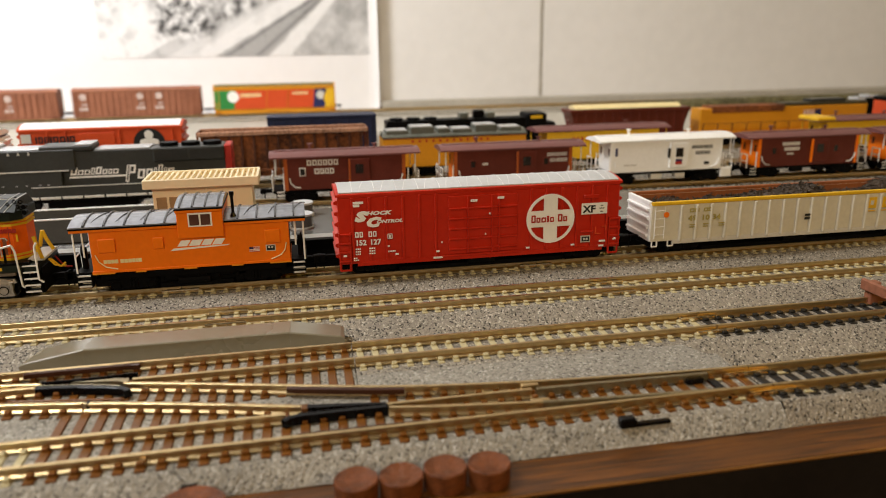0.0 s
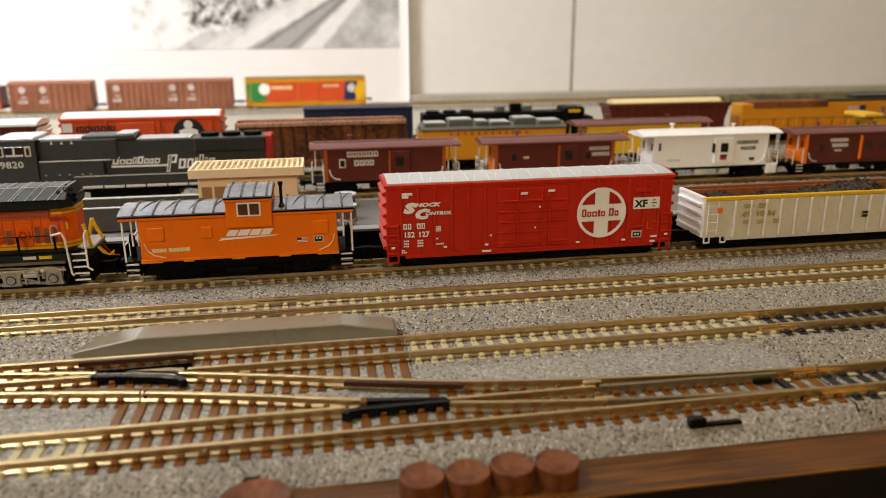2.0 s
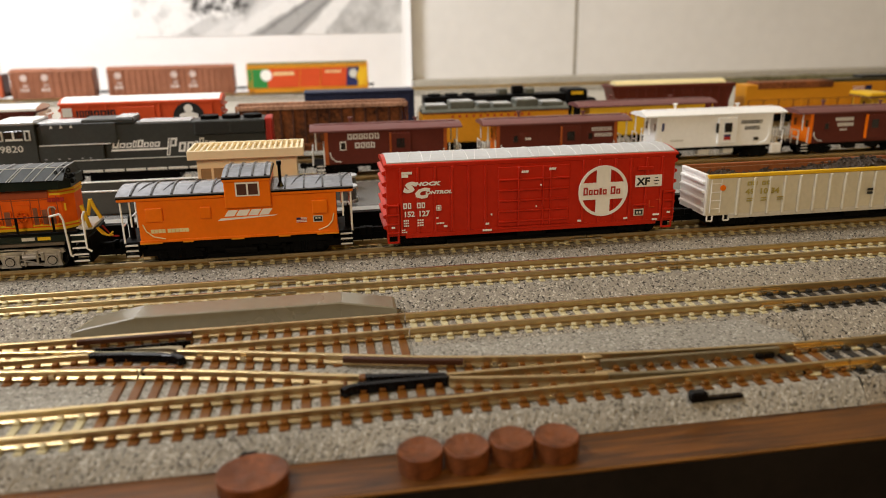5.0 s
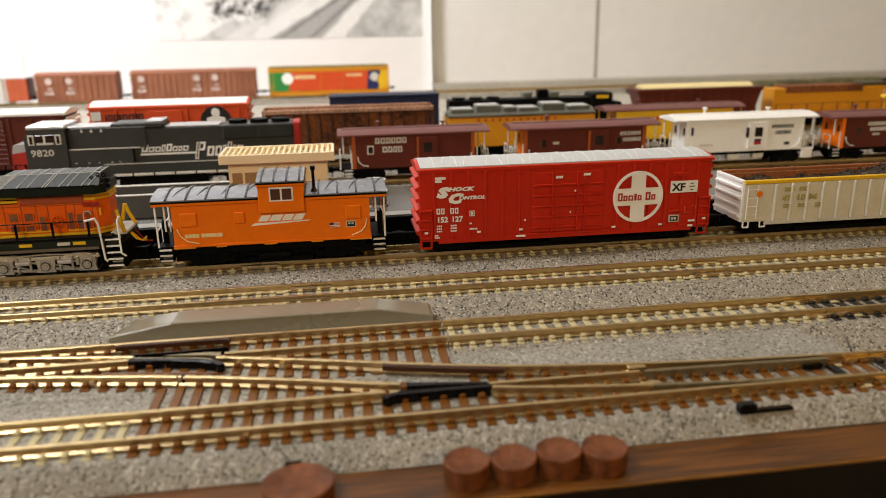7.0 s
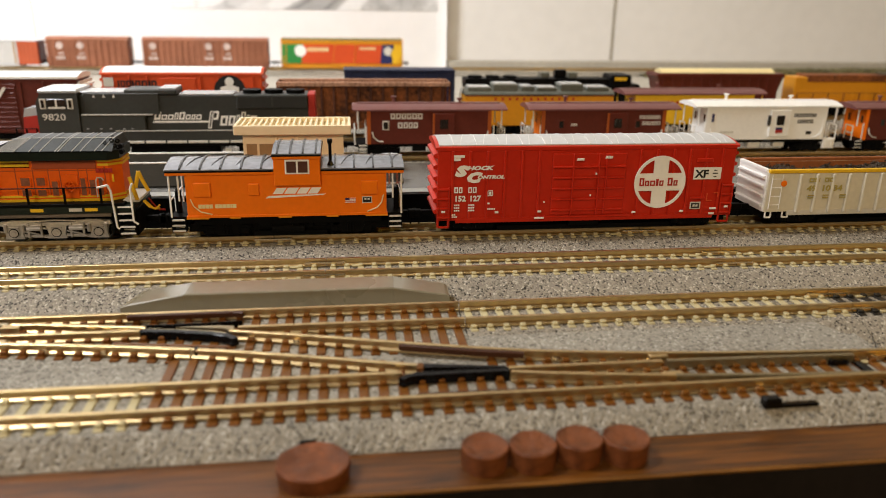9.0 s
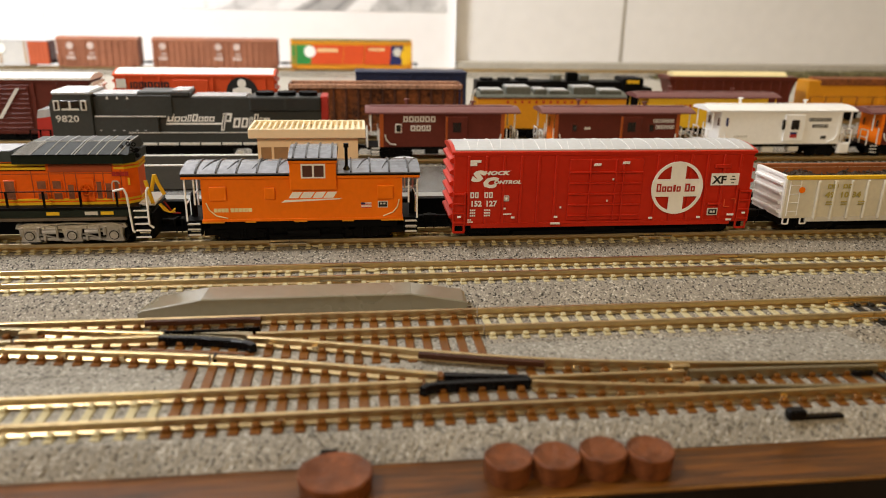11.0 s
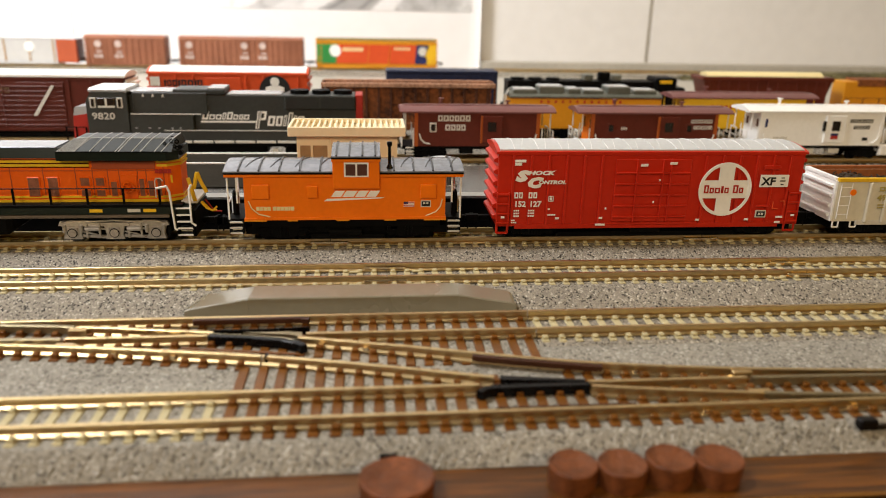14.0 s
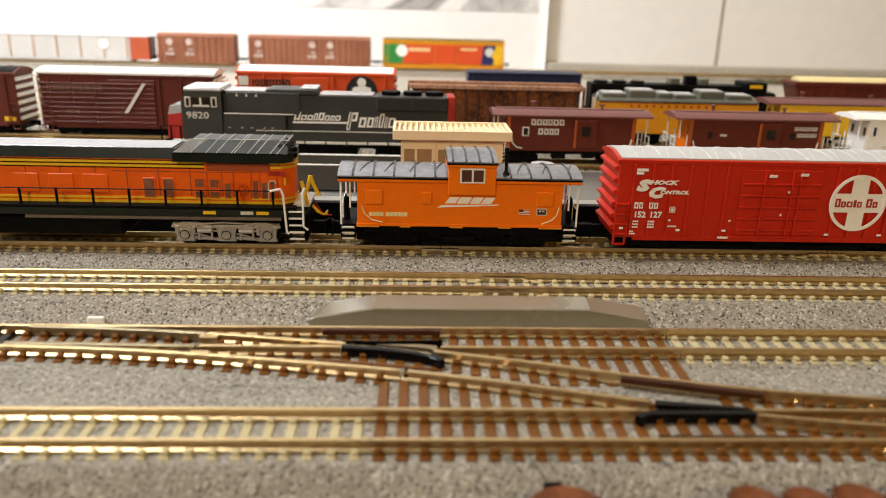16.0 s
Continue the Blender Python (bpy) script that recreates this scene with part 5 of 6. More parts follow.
part("short_hood", box(B(), ex(-149), ex(-140.1), -4.6, 4.6, 9.0, 16.5, 0.6), ENGINE_ORANGE, en)
coupler(en, ex(-42.0), 1)


# dark grey engine with scarlet nose on the row behind
SX0, SX1 = -98.5, -6.2
sp = thing("locomotive", (SX0 + SX1) / 2, ROW_A, 0, "dark grey diesel locomotive with scarlet nose and white lettering", "locomotive", "cars of the second row")
S0 = (SX0 + SX1) / 2
DG = paint("engine_grey", (0.042, 0.044, 0.040), 0.4, 0, 0.12, 300, 0.05)
ROOFGREY = paint("roof_grey", (0.44, 0.45, 0.46), 0.22, 0.1, 0.1, 300, 0.03, 0.6)


def sx(x):
    return x - S0


part("sill", box(B(), sx(-96), sx(-8), -6.9, 6.9, 5.6, 6.4, 0.08), GREY, sp, "pale grey side sill")
part("frame", box(B(), sx(-95.5), sx(-8.5), -6.3, 6.3, 4.4, 5.6), BLACK, sp)
part("walkway_side", box(B(), sx(-70), sx(-9), -6.7, 6.7, 6.4, 9.6, 0.1), DG, sp)
# white layer on the grey roof stands in for the wall's reflection
part("cab_roof_glare", box(B(), sx(-91.2), sx(-80.2), -6.5, 6.5, 22.55, 22.75, 0.08), WHITE, sp, "white layer on the cab roof, its glare painted in")
part("nose", prism(B(), [(sx(-97.8), 6.4), (sx(-91.6), 6.4), (sx(-91.6), 14.8), (sx(-97.2), 14.0)], "y", -5.6, 5.6), DARKRED, sp, "scarlet nose")
part("nose_top", prism(B(), [(sx(-97.2), 14.0), (sx(-91.6), 14.8), (sx(-91.6), 17.2), (sx(-96.6), 16.6)], "y", -5.6, 5.6), ROOFGREY, sp, "grey top of the nose")
part("cab", prism(B(), [(sx(-92.6), 6.4), (sx(-80.2), 6.4), (sx(-80.2), 21.4), (sx(-91.0), 21.4), (sx(-92.6), 18.6)], "y", -6.8, 6.8), DG, sp)
part("cab_roof", box(B(), sx(-91.6), sx(-79.8), -6.9, 6.9, 21.4, 22.6, 0.35), ROOFGREY, sp)
for x0, x1 in ((-91.4, -89.6), (-83.3, -81.5)):
    w = part("window", box(B(), sx(x0), sx(x1), -6.95, -6.7, 16.6, 19.8, 0.1), GREY, sp, "pale framed cab window")
    part("pane", box(B(), sx(x0 + 0.45), sx(x1 - 0.45), -7.02, -6.9, 17.0, 19.4), PANE, w)
w = part("window", box(B(), sx(-89.2), sx(-83.7), -6.92, -6.7, 16.7, 19.7, 0.1), PANE, sp, "dark sliding cab window")
part("mullion", box(B(), sx(-86.8), sx(-86.2), -7.02, -6.85, 16.9, 19.5), GREY, w)
part("sash", box(B(), sx(-89.0), sx(-83.9), -7.0, -6.85, 16.7, 17.3), GREY, w)
lettering(sp, "9820", sx(-91.2), -6.87, 13.1, 2.1, GREY, 1.2, bold=0.015)
part("hood", box(B(), sx(-80.2), sx(-8.2), -5.0, 5.0, 6.4, 20.6, 0.2), DG, sp)
part("hood_front", box(B(), sx(-80.0), sx(-60.5), -6.5, 6.5, 6.4, 14.6, 0.15), DG, sp)
part("air_duct", box(B(), sx(-79.0), sx(-56), -5.4, 5.4, 14.6, 21.4, 0.3), DG, sp)
part("walkway_edge", box(B(), sx(-79.6), sx(-58), -6.6, -6.2, 14.6, 14.9), GREY, sp)
part("intake", box(B(), sx(-66.5), sx(-50.5), -5.2, 5.2, 20.8, 22.4, 0.3), DG, sp)
part("roof_plate", box(B(), sx(-80), sx(-66.6), -4.9, 4.9, 21.4, 21.8, 0.15), ROOFGREY, sp)
part("roof_plate", box(B(), sx(-56), sx(-50.6), -4.9, 4.9, 22.4, 22.9, 0.15), ROOFGREY, sp)
part("roof_plate", box(B(), sx(-50), sx(-33), -4.6, 4.6, 20.6, 21.1, 0.15), ROOFGREY, sp)
part("radiator", box(B(), sx(-32), sx(-9.4), -6.0, 6.0, 16.4, 20.8, 0.25), DG, sp, "dark grey radiator section")
for x in (-31.4, -20.3):
    part("grille", box(B(), sx(x), sx(x + 10.4), -6.1, -5.9, 16.8, 20.3, 0.05), DGREY, sp, "dark mesh radiator grille")
part("rear_end", box(B(), sx(-9.4), sx(-7.0), -5.2, 5.2, 6.4, 21.0, 0.3), DARKRED, sp, "scarlet rear end")
for x in (-27.5, -20.5, -13.5):
    part("roof_fan", rod(B(), (sx(x), 0, 20.7), (sx(x), 0, 22.0), 3.0, 24), BLACK, sp, "black roof fan")
for x in (-76, -73, -70):
    part("roof_bracket", prism(B(), [(sx(x), 20.0), (sx(x + 0.9), 20.0), (sx(x + 0.45), 21.0)], "y", -5.55, -5.3), GREY, sp)
x = -58.2
for w, hgt in ((1.9, 2.5), (1.7, 1.6), (1.7, 1.6), (1.1, 2.2), (1.7, 2.4), (1.5, 1.6), (1.2, 1.6), (1.6, 1.6)):
    bars(sp, sx(x), -5.03, 12.9, [w], hgt, WHITE, 0, hgt * 0.25, "large_lettering", "white slanted block of lettering")
    x += w + 0.32
bars(sp, sx(-58.6), -5.03, 11.9, [17.4], 0.6, WHITE, 0, 0.2, "underline", "white line below the lettering")
x = -41.6
for w, z, hgt in ((1.1, 10.0, 5.6), (2.2, 12.8, 2.8), (2.2, 10.9, 3.2), (2.0, 10.9, 3.2), (0.9, 10.9, 3.4), (1.4, 10.9, 4.4), (0.9, 10.9, 3.4), (2.0, 10.9, 3.2)):
    bars(sp, sx(x), -5.03, z, [w], hgt, WHITE, 0, hgt * 0.2, "large_lettering", "white slanted block of lettering")
    x += w + (0.1 if z == 10.0 else 0.4)
for i in range(9):
    x = -68.0 + 6.6 * i
    part("sill_gap", box(B(), sx(x), sx(x + 0.45), -6.98, -6.8, 5.5, 6.5), BLACK, sp)
for x in (-78.5, -74.5, -71.5, -67.5, -65):
    part("door_latch", box(B(), sx(x), sx(x + 0.7), -6.62, -6.4, 10.2, 10.5), ROOFGREY, sp)
part("walkway_line", box(B(), sx(-69.8), sx(-9.2), -6.76, -6.55, 9.5, 9.72), GREY, sp, "thin pale line along the walkway edge")
handrail_row(sp, sx(-99.5), sx(-93.5), -6.4, 5.6, 10.5, 3, BLACK)
part("pilot", box(B(), sx(-98.6), sx(-97.2), -6.2, 6.2, 1.6, 6.2, 0.2), BLACK, sp)
steps(sp, sx(-95.4), -6.8, 1.8, 6.0, 3, 2.6, BLACK, GREY)
part("fuel_tank", box(B(), sx(-66), sx(-38), -6.3, 6.3, 1.6, 4.6, 0.6), BLACK, sp)
part("tank_band", box(B(), sx(-36.4), sx(-34.6), -6.5, -5.6, 2.6, 3.6, 0.1), GREY, sp)
loco_truck(sp, sx(-81.5), BLACK, BLACK)
loco_truck(sp, sx(-21.5), BLACK, BLACK)
coupler(sp, sx(-98.6), -1), coupler(sp, sx(-7.0), 1)


# ---- cabooses ----
def bay_caboose(x0, x1, yc, label, side, roof, group, end=None, trim=None, bay=True, rail=None, z0=4.8, z1=16.0, windows=(-0.72, 0.55), sash=None):
    cx, L = (x0 + x1) / 2, (x1 - x0) / 2
    t = thing("caboose", cx, yc, 0, label, "caboose", group)
    half, bl = 6.3, L - 6.0
    end, trim, rail = end or side, trim or side, rail or side
    part("body", box(B(), -bl, bl, -half, half, z0, z1, 0.12), side, t)
    part("roof", prism(B(), roof_pts(half + 0.5, z1 + 0.5, 1.3), "x", -L + 0.4, L - 0.4), roof, t)
    part("roof_walk", box(B(), -L + 2, L - 2, -1.1, 1.1, z1 + 1.75, z1 + 2.0), roof, t)
    part("sill", box(B(), -L + 1, L - 1, -half + 0.4, half - 0.4, z0 - 1.0, z0 + 0.1), BLACK, t)
    for d in (-1, 1):
        part("end_wall", box(B(), d * bl - 0.25, d * bl + 0.25, -half + 0.05, half - 0.05, z0 + 0.2, z1 - 0.1), end, t)
        part("corner_post", box(B(), d * bl - 0.9, d * bl + 0.3, -half - 0.12, -half + 0.3, z0, z1), trim, t)
        for y in (-3.6, 3.6):
            w = part("end_window", box(B(), d * bl + d * 0.25 - 0.1, d * bl + d * 0.25 + 0.1, y - 0.9, y + 0.9, z1 - 5.6, z1 - 2.2, 0.05), trim, t)
            part("pane", box(B(), d * bl + d * 0.35 - 0.1, d * bl + d * 0.35 + 0.1, y - 0.6, y + 0.6, z1 - 5.2, z1 - 2.6), GLASS, w)
        part("end_platform", box(B(), min(d * bl, d * (L - 0.6)), max(d * bl, d * (L - 0.6)), -half + 0.3, half - 0.3, z0 - 0.6, z0 - 0.1), BLACK, t)
        for s in (-1, 1):
            xr = d * (L - 1.0)
            railings(t, [(xr, s * (half - 0.4), z0 - 0.2), (xr, s * (half - 0.4), z0 + 5.0), (xr, s * 1.8, z0 + 5.0), (xr, s * 1.8, z0 - 0.2)], [[(xr, s * (half - 0.4), z0 + 2.4), (xr, s * 1.8, z0 + 2.4)], [(d * (L - 2.2), s * (half - 0.3), z0 + 5), (d * (L - 2.2), s * (half - 0.3), z1 + 0.3)], [(d * (bl + 1.2), s * (half - 0.2), z0), (d * (bl + 1.2), s * (half - 0.2), z0 + 6.0)]], rail, 0.24)
            steps(t, d * (bl + 2.4), s * half - (0.2 if s < 0 else 1.8), z0 - 3.0, z0 - 0.1, 3, 2.8, side if rail is side else BLACK, rail)
        b = B()
        wire(b, [(d * (bl - 0.8), -half - 0.3, z0 + 4.2), (d * (bl - 1.2), -half - 0.35, z0 + 2.4), (d * (bl - 2.6), -half - 0.35, z0 + 1.1), (d * (bl - 4.4), -half - 0.3, z0 + 0.8)], 0.22, 5)
        part("handrail", b, rail, t, "curved handrail")
        truck(t, d * (L - 10.5), (-3.6, 3.6), 1.9, BLACK, BLACK)
        coupler(t, d * (L - 1.2), d)
    if bay:
        for s in (-1, 1):
            y = s * (half + 0.7)
            bw = part("bay_window", box(B(), 0.8, 8.0, min(s * half, y) - 0.0, max(s * half, y), z0 + 1.2, z1 - 0.9, 0.15), side, t)
            part("pane", box(B(), 3.0, 5.8, y - 0.1, y + 0.1, z1 - 6.0, z1 - 2.8), PANE, bw)
            part("bay_edge", box(B(), 0.7, 1.3, min(s * half, y) - 0.08, max(s * half, y) + 0.08, z0 + 1.2, z1 - 0.9), trim, bw)
    for k in windows:
        x = bl * k
        w = part("window", box(B(), x - 1.1, x + 1.1, -half - 0.15, -half + 0.1, z1 - 6.3, z1 - 3.3, 0.08), sash or side, t)
        part("pane", box(B(), x - 0.75, x + 0.75, -half - 0.22, -half, z1 - 5.9, z1 - 3.7), PANE, w)
    part("stack", rod(rod(B(), (-L * 0.45, 1.5, z1 + 1.2), (-L * 0.45, 1.5, z1 + 3.6), 0.5, 8), (-L * 0.45, 1.5, z1 + 3.4), (-L * 0.45, 1.5, z1 + 3.9), 0.95, 8), roof, t, "roof stack")
    part("antenna", rod(rod(B(), (L * 0.4, 0, z1 + 1.2), (L * 0.4, 0, z1 + 3.4), 0.4, 6), (L * 0.4 - 0.9, 0, z1 + 3.2), (L * 0.4 + 0.9, 0, z1 + 3.2), 0.3, 6), roof, t)
    part("battery_box", box(box(B(), -6.0, -1.5, -5.8, -3, 2.0, 4.2, 0.2), 4.0, 8.0, -5.6, -3, 2.2, 4.2, 0.2), BLACK if side is not WHITE else GREY, t)
    return t, half, bl


MLAB = "dark maroon bay-window caboose with pale lettering on the siding"
c1, hh, bl = bay_caboose(4.6, 57.2, ROW_A, MLAB, MAROON, paint("mauve_roof", (0.17, 0.066, 0.06), 0.4, 0, 0.1, 300, 0.04), "cars of the second row", trim=paint("dull_orange", (0.34, 0.075, 0.012), 0.5, 0, 0.1, 300, 0.05), rail=GREY, z0=4.6, z1=15.6, windows=(-0.74,), sash=GREY)
bars(c1, -13.4, -hh - 0.05, 12.9, [1.5, 1.6, 1.4, 1.4, 1.6, 1.5], 1.9, GREY, 0.32, 0.0, "large_lettering", "white blocks of lettering")
bars(c1, -11.0, -hh - 0.05, 9.9, [1.6, 1.4, 1.3, 1.4], 1.9, GREY, 0.32, 0.0, "large_lettering", "white blocks of lettering")
c2, hh, bl = bay_caboose(63.8, 118.8, ROW_A, "dark maroon bay-window caboose with orange ends and pale lettering", MAROON, bpy.data.materials["mauve_roof"], "cars of the second row", end=ORANGE, trim=bpy.data.materials["dull_orange"], rail=GREY, z0=4.6, z1=15.6)
bars(c2, 12.3, -hh - 0.05, 12.6, [0.75] * 8, 1.2, GREY, 0.2, hollow=True), bars(c2, 13.4, -hh - 0.05, 10.5, [0.75] * 7, 1.2, GREY, 0.2, hollow=True), bars(c2, -12.0, -hh - 0.05, 10.3, [0.6] * 3, 0.8, GREY, 0.15)
c3, hh, bl = bay_caboose(123.0, 179.0, ROW_A, "all-white bay-window caboose with black lettering and white railings", WHITE, WHITE, "cars of the second row", rail=WHITE, z0=5.0, z1=16.4, windows=())
bars(c3, 9.8, -hh - 0.05, 13.0, [1.0] * 7, 1.2, INK, 0.22, hollow=True), bars(c3, 11.4, -hh - 0.05, 10.8, [1.0] * 5, 1.2, INK, 0.22, hollow=True)
bars(c3, -17.5, -hh - 0.05, 7.4, [0.6] * 7, 0.7, GREY, 0.15)
for x, w in ((0.0, 0.7), (3.2, 1.1), (4.8, 1.1)):
    part("pane", box(B(), x, x + w, -hh - 0.85, -hh + 0.1, 10.2, 13.6), PANE, c3, "dark bay pane")
patch(c3, [(3.0, 7.4), (5.6, 7.4), (5.6, 9.4), (3.0, 9.4)], -hh - 0.72, DARKRED, "shield", "small red and blue shield")
bars(c3, 3.0, -hh - 0.78, 8.6, [2.6], 0.8, PURPLE)
for d in (-1, 1):
    for sd in (-1, 1):
        part("step_box", box(B(), d * (bl + 2.6) - 2.3, d * (bl + 2.6) + 2.3, min(sd * (hh + 0.1), sd * (hh - 1.6)), max(sd * (hh + 0.1), sd * (hh - 1.6)), 1.6, 5.4, 0.2), WHITE, c3, "solid white step box")
part("pane", box(B(), -bl + 1.0, -bl + 1.8, -hh - 0.2, -hh, 11.4, 14.2), PURPLE, c3, "narrow blue-grey window")
patch(c3, [(15.2, 6.8), (17.2, 6.8), (17.2, 7.9), (15.2, 7.9)], -hh - 0.05, INK, "data_plate")
c4, hh, bl = bay_caboose(183.5, 238.0, ROW_A, "dark maroon bay-window caboose with orange end and pale lettering", MAROON, bpy.data.materials["mauve_roof"], "cars of the second row", end=ORANGE, trim=ORANGE, rail=GREY, z0=4.6, z1=15.6)
bars(c4, -11.8, -hh - 0.05, 12.6, [0.75] * 8, 1.3, GREY, 0.2), bars(c4, -10.8, -hh - 0.05, 10.6, [0.75] * 7, 1.3, GREY, 0.2), bars(c4, -9.6, -hh - 0.05, 9.0, [0.6] * 4, 0.7, GREY, 0.15)
bay_caboose(242.0, 296.0, ROW_A, "dark maroon bay-window caboose with orange end", MAROON, bpy.data.materials["mauve_roof"], "cars of the second row", end=ORANGE, trim=ORANGE, rail=GREY, z0=4.6, z1=15.6)

c6, hh, bl = bay_caboose(111.0, 171.5, ROW_B, "bright yellow caboose with dull red roof and yellow ends", YELLOW, bpy.data.materials["mauve_roof"], "cars of the third row", rail=YELLOW, z0=4.6, z1=16.2, bay=False)
bars(c6, -14, -hh - 0.05, 12.4, [1.0] * 12, 1.4, DARKRED, 0.9)
c7, hh, bl = bay_caboose(241.0, 297.0, ROW_B, "bright yellow caboose with dull red roof and yellow end hood", YELLOW, bpy.data.materials["mauve_roof"], "cars of the third row", rail=YELLOW, z0=4.6, z1=16.2, bay=False)

part("end_hood", box(B(), -28.0, -18.4, -6.9, 6.9, 16.3, 18.3, 0.6), YELLOW, c7, "bright yellow end hood")

# ---- third row: box cars, hopper, yellow unit ----
bcar, L, hf = boxcar(-84.2, -26.4, ROW_B, "orange-red box car with white roof and round black emblem", VERMILION, WHITE, posts=9, door=(0.36, 0.58), z0=4.0, z1=23.7, group="cars of the third row", roof_ribs=16, detail=False)
bars(bcar, -L + 6.4, -hf - 0.55, 19.3, [0.6, 1.5, 1.5, 0.6, 1.8, 1.9, 0.6, 1.7], 2.3, INK, 0.45, 0.0, "large_lettering", "black blocks of lettering")
bars(bcar, -L + 1.6, -hf - 0.55, 19.4, [3.4], 3.2, GREY, 0.4, 0.0, "panel", "faded pale panel")
patch(bcar, disc_pts(L - 12.5, 17.9, 5.6, 28), -hf - 0.55, INK, "emblem_disc", "round black emblem")
patch(bcar, disc_pts(L - 12.5, 21.2, 1.6, 14), -hf - 0.62, WHITE, "emblem_shape", "white shape in the emblem")
patch(bcar, [(L - 15.8, 17.6), (L - 9.2, 17.6), (L - 9.2, 19.2), (L - 11.4, 19.9), (L - 13.6, 19.9), (L - 15.8, 19.2)], -hf - 0.62, WHITE, "emblem_shape")

bcar, L, hf = boxcar(-153.6, -91.2, ROW_B, "dark maroon box car with white roof and diagonal white door stripe", MAROON, WHITE, posts=8, door=(0.40, 0.66), z0=3.6, z1=21.5, rise=0.4, group="cars of the third row", roof_ribs=9, double=False, ends=WHITE, detail=False)
for d in (-1, 1):
    part("end_panel", box(B(), d * (L + 0.15) - 0.35, d * (L + 0.15) + 0.35, -hf - 0.05, hf + 0.05, 4.0, 21.2, 0.1), WHITE, bcar, "white end panel")
    end_ribs(bcar, d * (L + 0.5), d, hf, 4.6, 20.8, 7, WHITE)
    part("end_walk", box(B(), min(d * L, d * (L + 2.6)), max(d * L, d * (L + 2.6)), -2.5, 2.5, 19.8, 20.4, 0.1), WHITE, bcar, "white running board end")
part("roof_cover", prism(box(B(), -L - 0.1, L + 0.1, -hf - 0.4, hf + 0.4, 22.0, 22.9, 0.1), roof_pts(hf + 0.3, 22.92, 1.1), "x", -L, L), WHITE, bcar, "white roof cover")
for k in range(9):
    z = 5.0 + 1.7 * k
    part("side_rib", box(B(), -L + 1.0, -L + 2 * L * 0.655, -hf - 0.6, -hf, z, z + 0.4, 0.1), MAROON, bcar)
prism_b = prism(B(), [(-1.5, 8.6), (-0.2, 8.6), (7.0, 19.2), (5.8, 19.2)], "y", -hf - 0.85, -hf - 0.6)
part("door_stripe", prism_b, GREY, bcar, "pale diagonal stripe")
bars(bcar, -L + 3.4, -hf - 0.42, 16.4, [1.6] * 9, 2.0, paint("faded_gold", (0.16, 0.09, 0.05), 0.5, 0, 0.15, 300, 0.0), 0.6, 0.0, "large_lettering", "faded blocks of lettering")
bars(bcar, -L + 9.4, -hf - 0.42, 8.2, [1.2] * 3, 1.2, bpy.data.materials["faded_gold"], 0.4)
bcar, L, hf = boxcar(-226.0, -160.5, ROW_B, "dark brown box car with white ribbed end", MAROON, BLACK, posts=8, door=(0.40, 0.66), z0=3.6, z1=21.4, group="cars of the third row", roof_ribs=9, ends=WHITE, detail=False)
bars(bcar, L - 6, -hf - 0.42, 5.0, [4.0], 1.6, YELLOW)

hx0, hx1 = -22.0, 42.2
hp = thing("hopper_car", (hx0 + hx1) / 2, ROW_B, 0, "rust-brown weathered ribbed hopper car with pale top chord", "hopper car", "cars of the third row")
hl = (hx1 - hx0) / 2
# rust darkened for the ribs, with their shadow in the colour
HOPPER_RIB_SHADE = paint("shaded_rust", (0.075, 0.026, 0.013), 0.6, 0, 0.5, 300, 0.1)
part("body", prism(B(), [(-hl + 1, 19.6), (hl - 1, 19.6), (hl - 6, 6.0), (hl - 14, 3.4), (-hl + 14, 3.4), (-hl + 6, 6.0)], "y", -5.7, 5.7), RUST, hp)
for s in (-1, 1):
    part("top_chord", box(B(), -hl, hl, s * 6.2 - 0.7, s * 6.2 + 0.7, 19.4, 21.0, 0.2), paint("chalky_rust", (0.40, 0.22, 0.14), 0.7, 0, 0.5, 300, 0.1), hp, "chalky pale top chord")
    part("side_sill", box(B(), -hl + 1, hl - 1, s * 6.2 - 0.4, s * 6.2 + 0.4, 5.2, 6.4, 0.1), RUST, hp)
    for i in range(14):
        x = -hl + 2.4 + (2 * hl - 4.8) * i / 13
        part("side_rib", box(B(), x - 0.45, x + 0.45, s * 6.1 - 0.45, s * 6.1 + 0.45, 6.2, 19.5, 0.1), HOPPER_RIB_SHADE, hp)
for s in (-1, 1):
    for k in (-1, 1):
        part("end_slope", box(B(), k * hl - 0.4, k * hl + 0.4, s * 5.4 - 0.4, s * 5.4 + 0.4, 5.4, 20.4, 0.1), RUST, hp)
for k in (-1, 1):
    part("end_beam", box(B(), k * hl - 0.4, k * hl + 0.4, -6, 6, 19.4, 20.9, 0.1), RUST, hp)
for d in (-1, 1):
    truck(hp, d * (hl - 8), (-3.6, 3.6), 1.9, BLACK)
    coupler(hp, d * hl, d)

yu = thing("locomotive", 77.6, ROW_B, 0, "armour-yellow diesel booster unit with grey roof equipment", "locomotive", "cars of the third row")
part("body", box(B(), -29.4, 29.6, -6.4, 6.4, 4.4, 16.2, 0.2), ARMOUR, yu)
part("roof", prism(B(), roof_pts(6.5, 16.6, 1.6), "x", -29.6, 29.8), paint("harbour_grey", (0.13, 0.135, 0.11), 0.35, 0.2, 0.2, 300, 0.06), yu, "grey roof")
part("red_line", box(B(), -29.4, 29.6, -6.5, 6.5, 15.7, 16.15), RUST, yu, "thin dark red line")
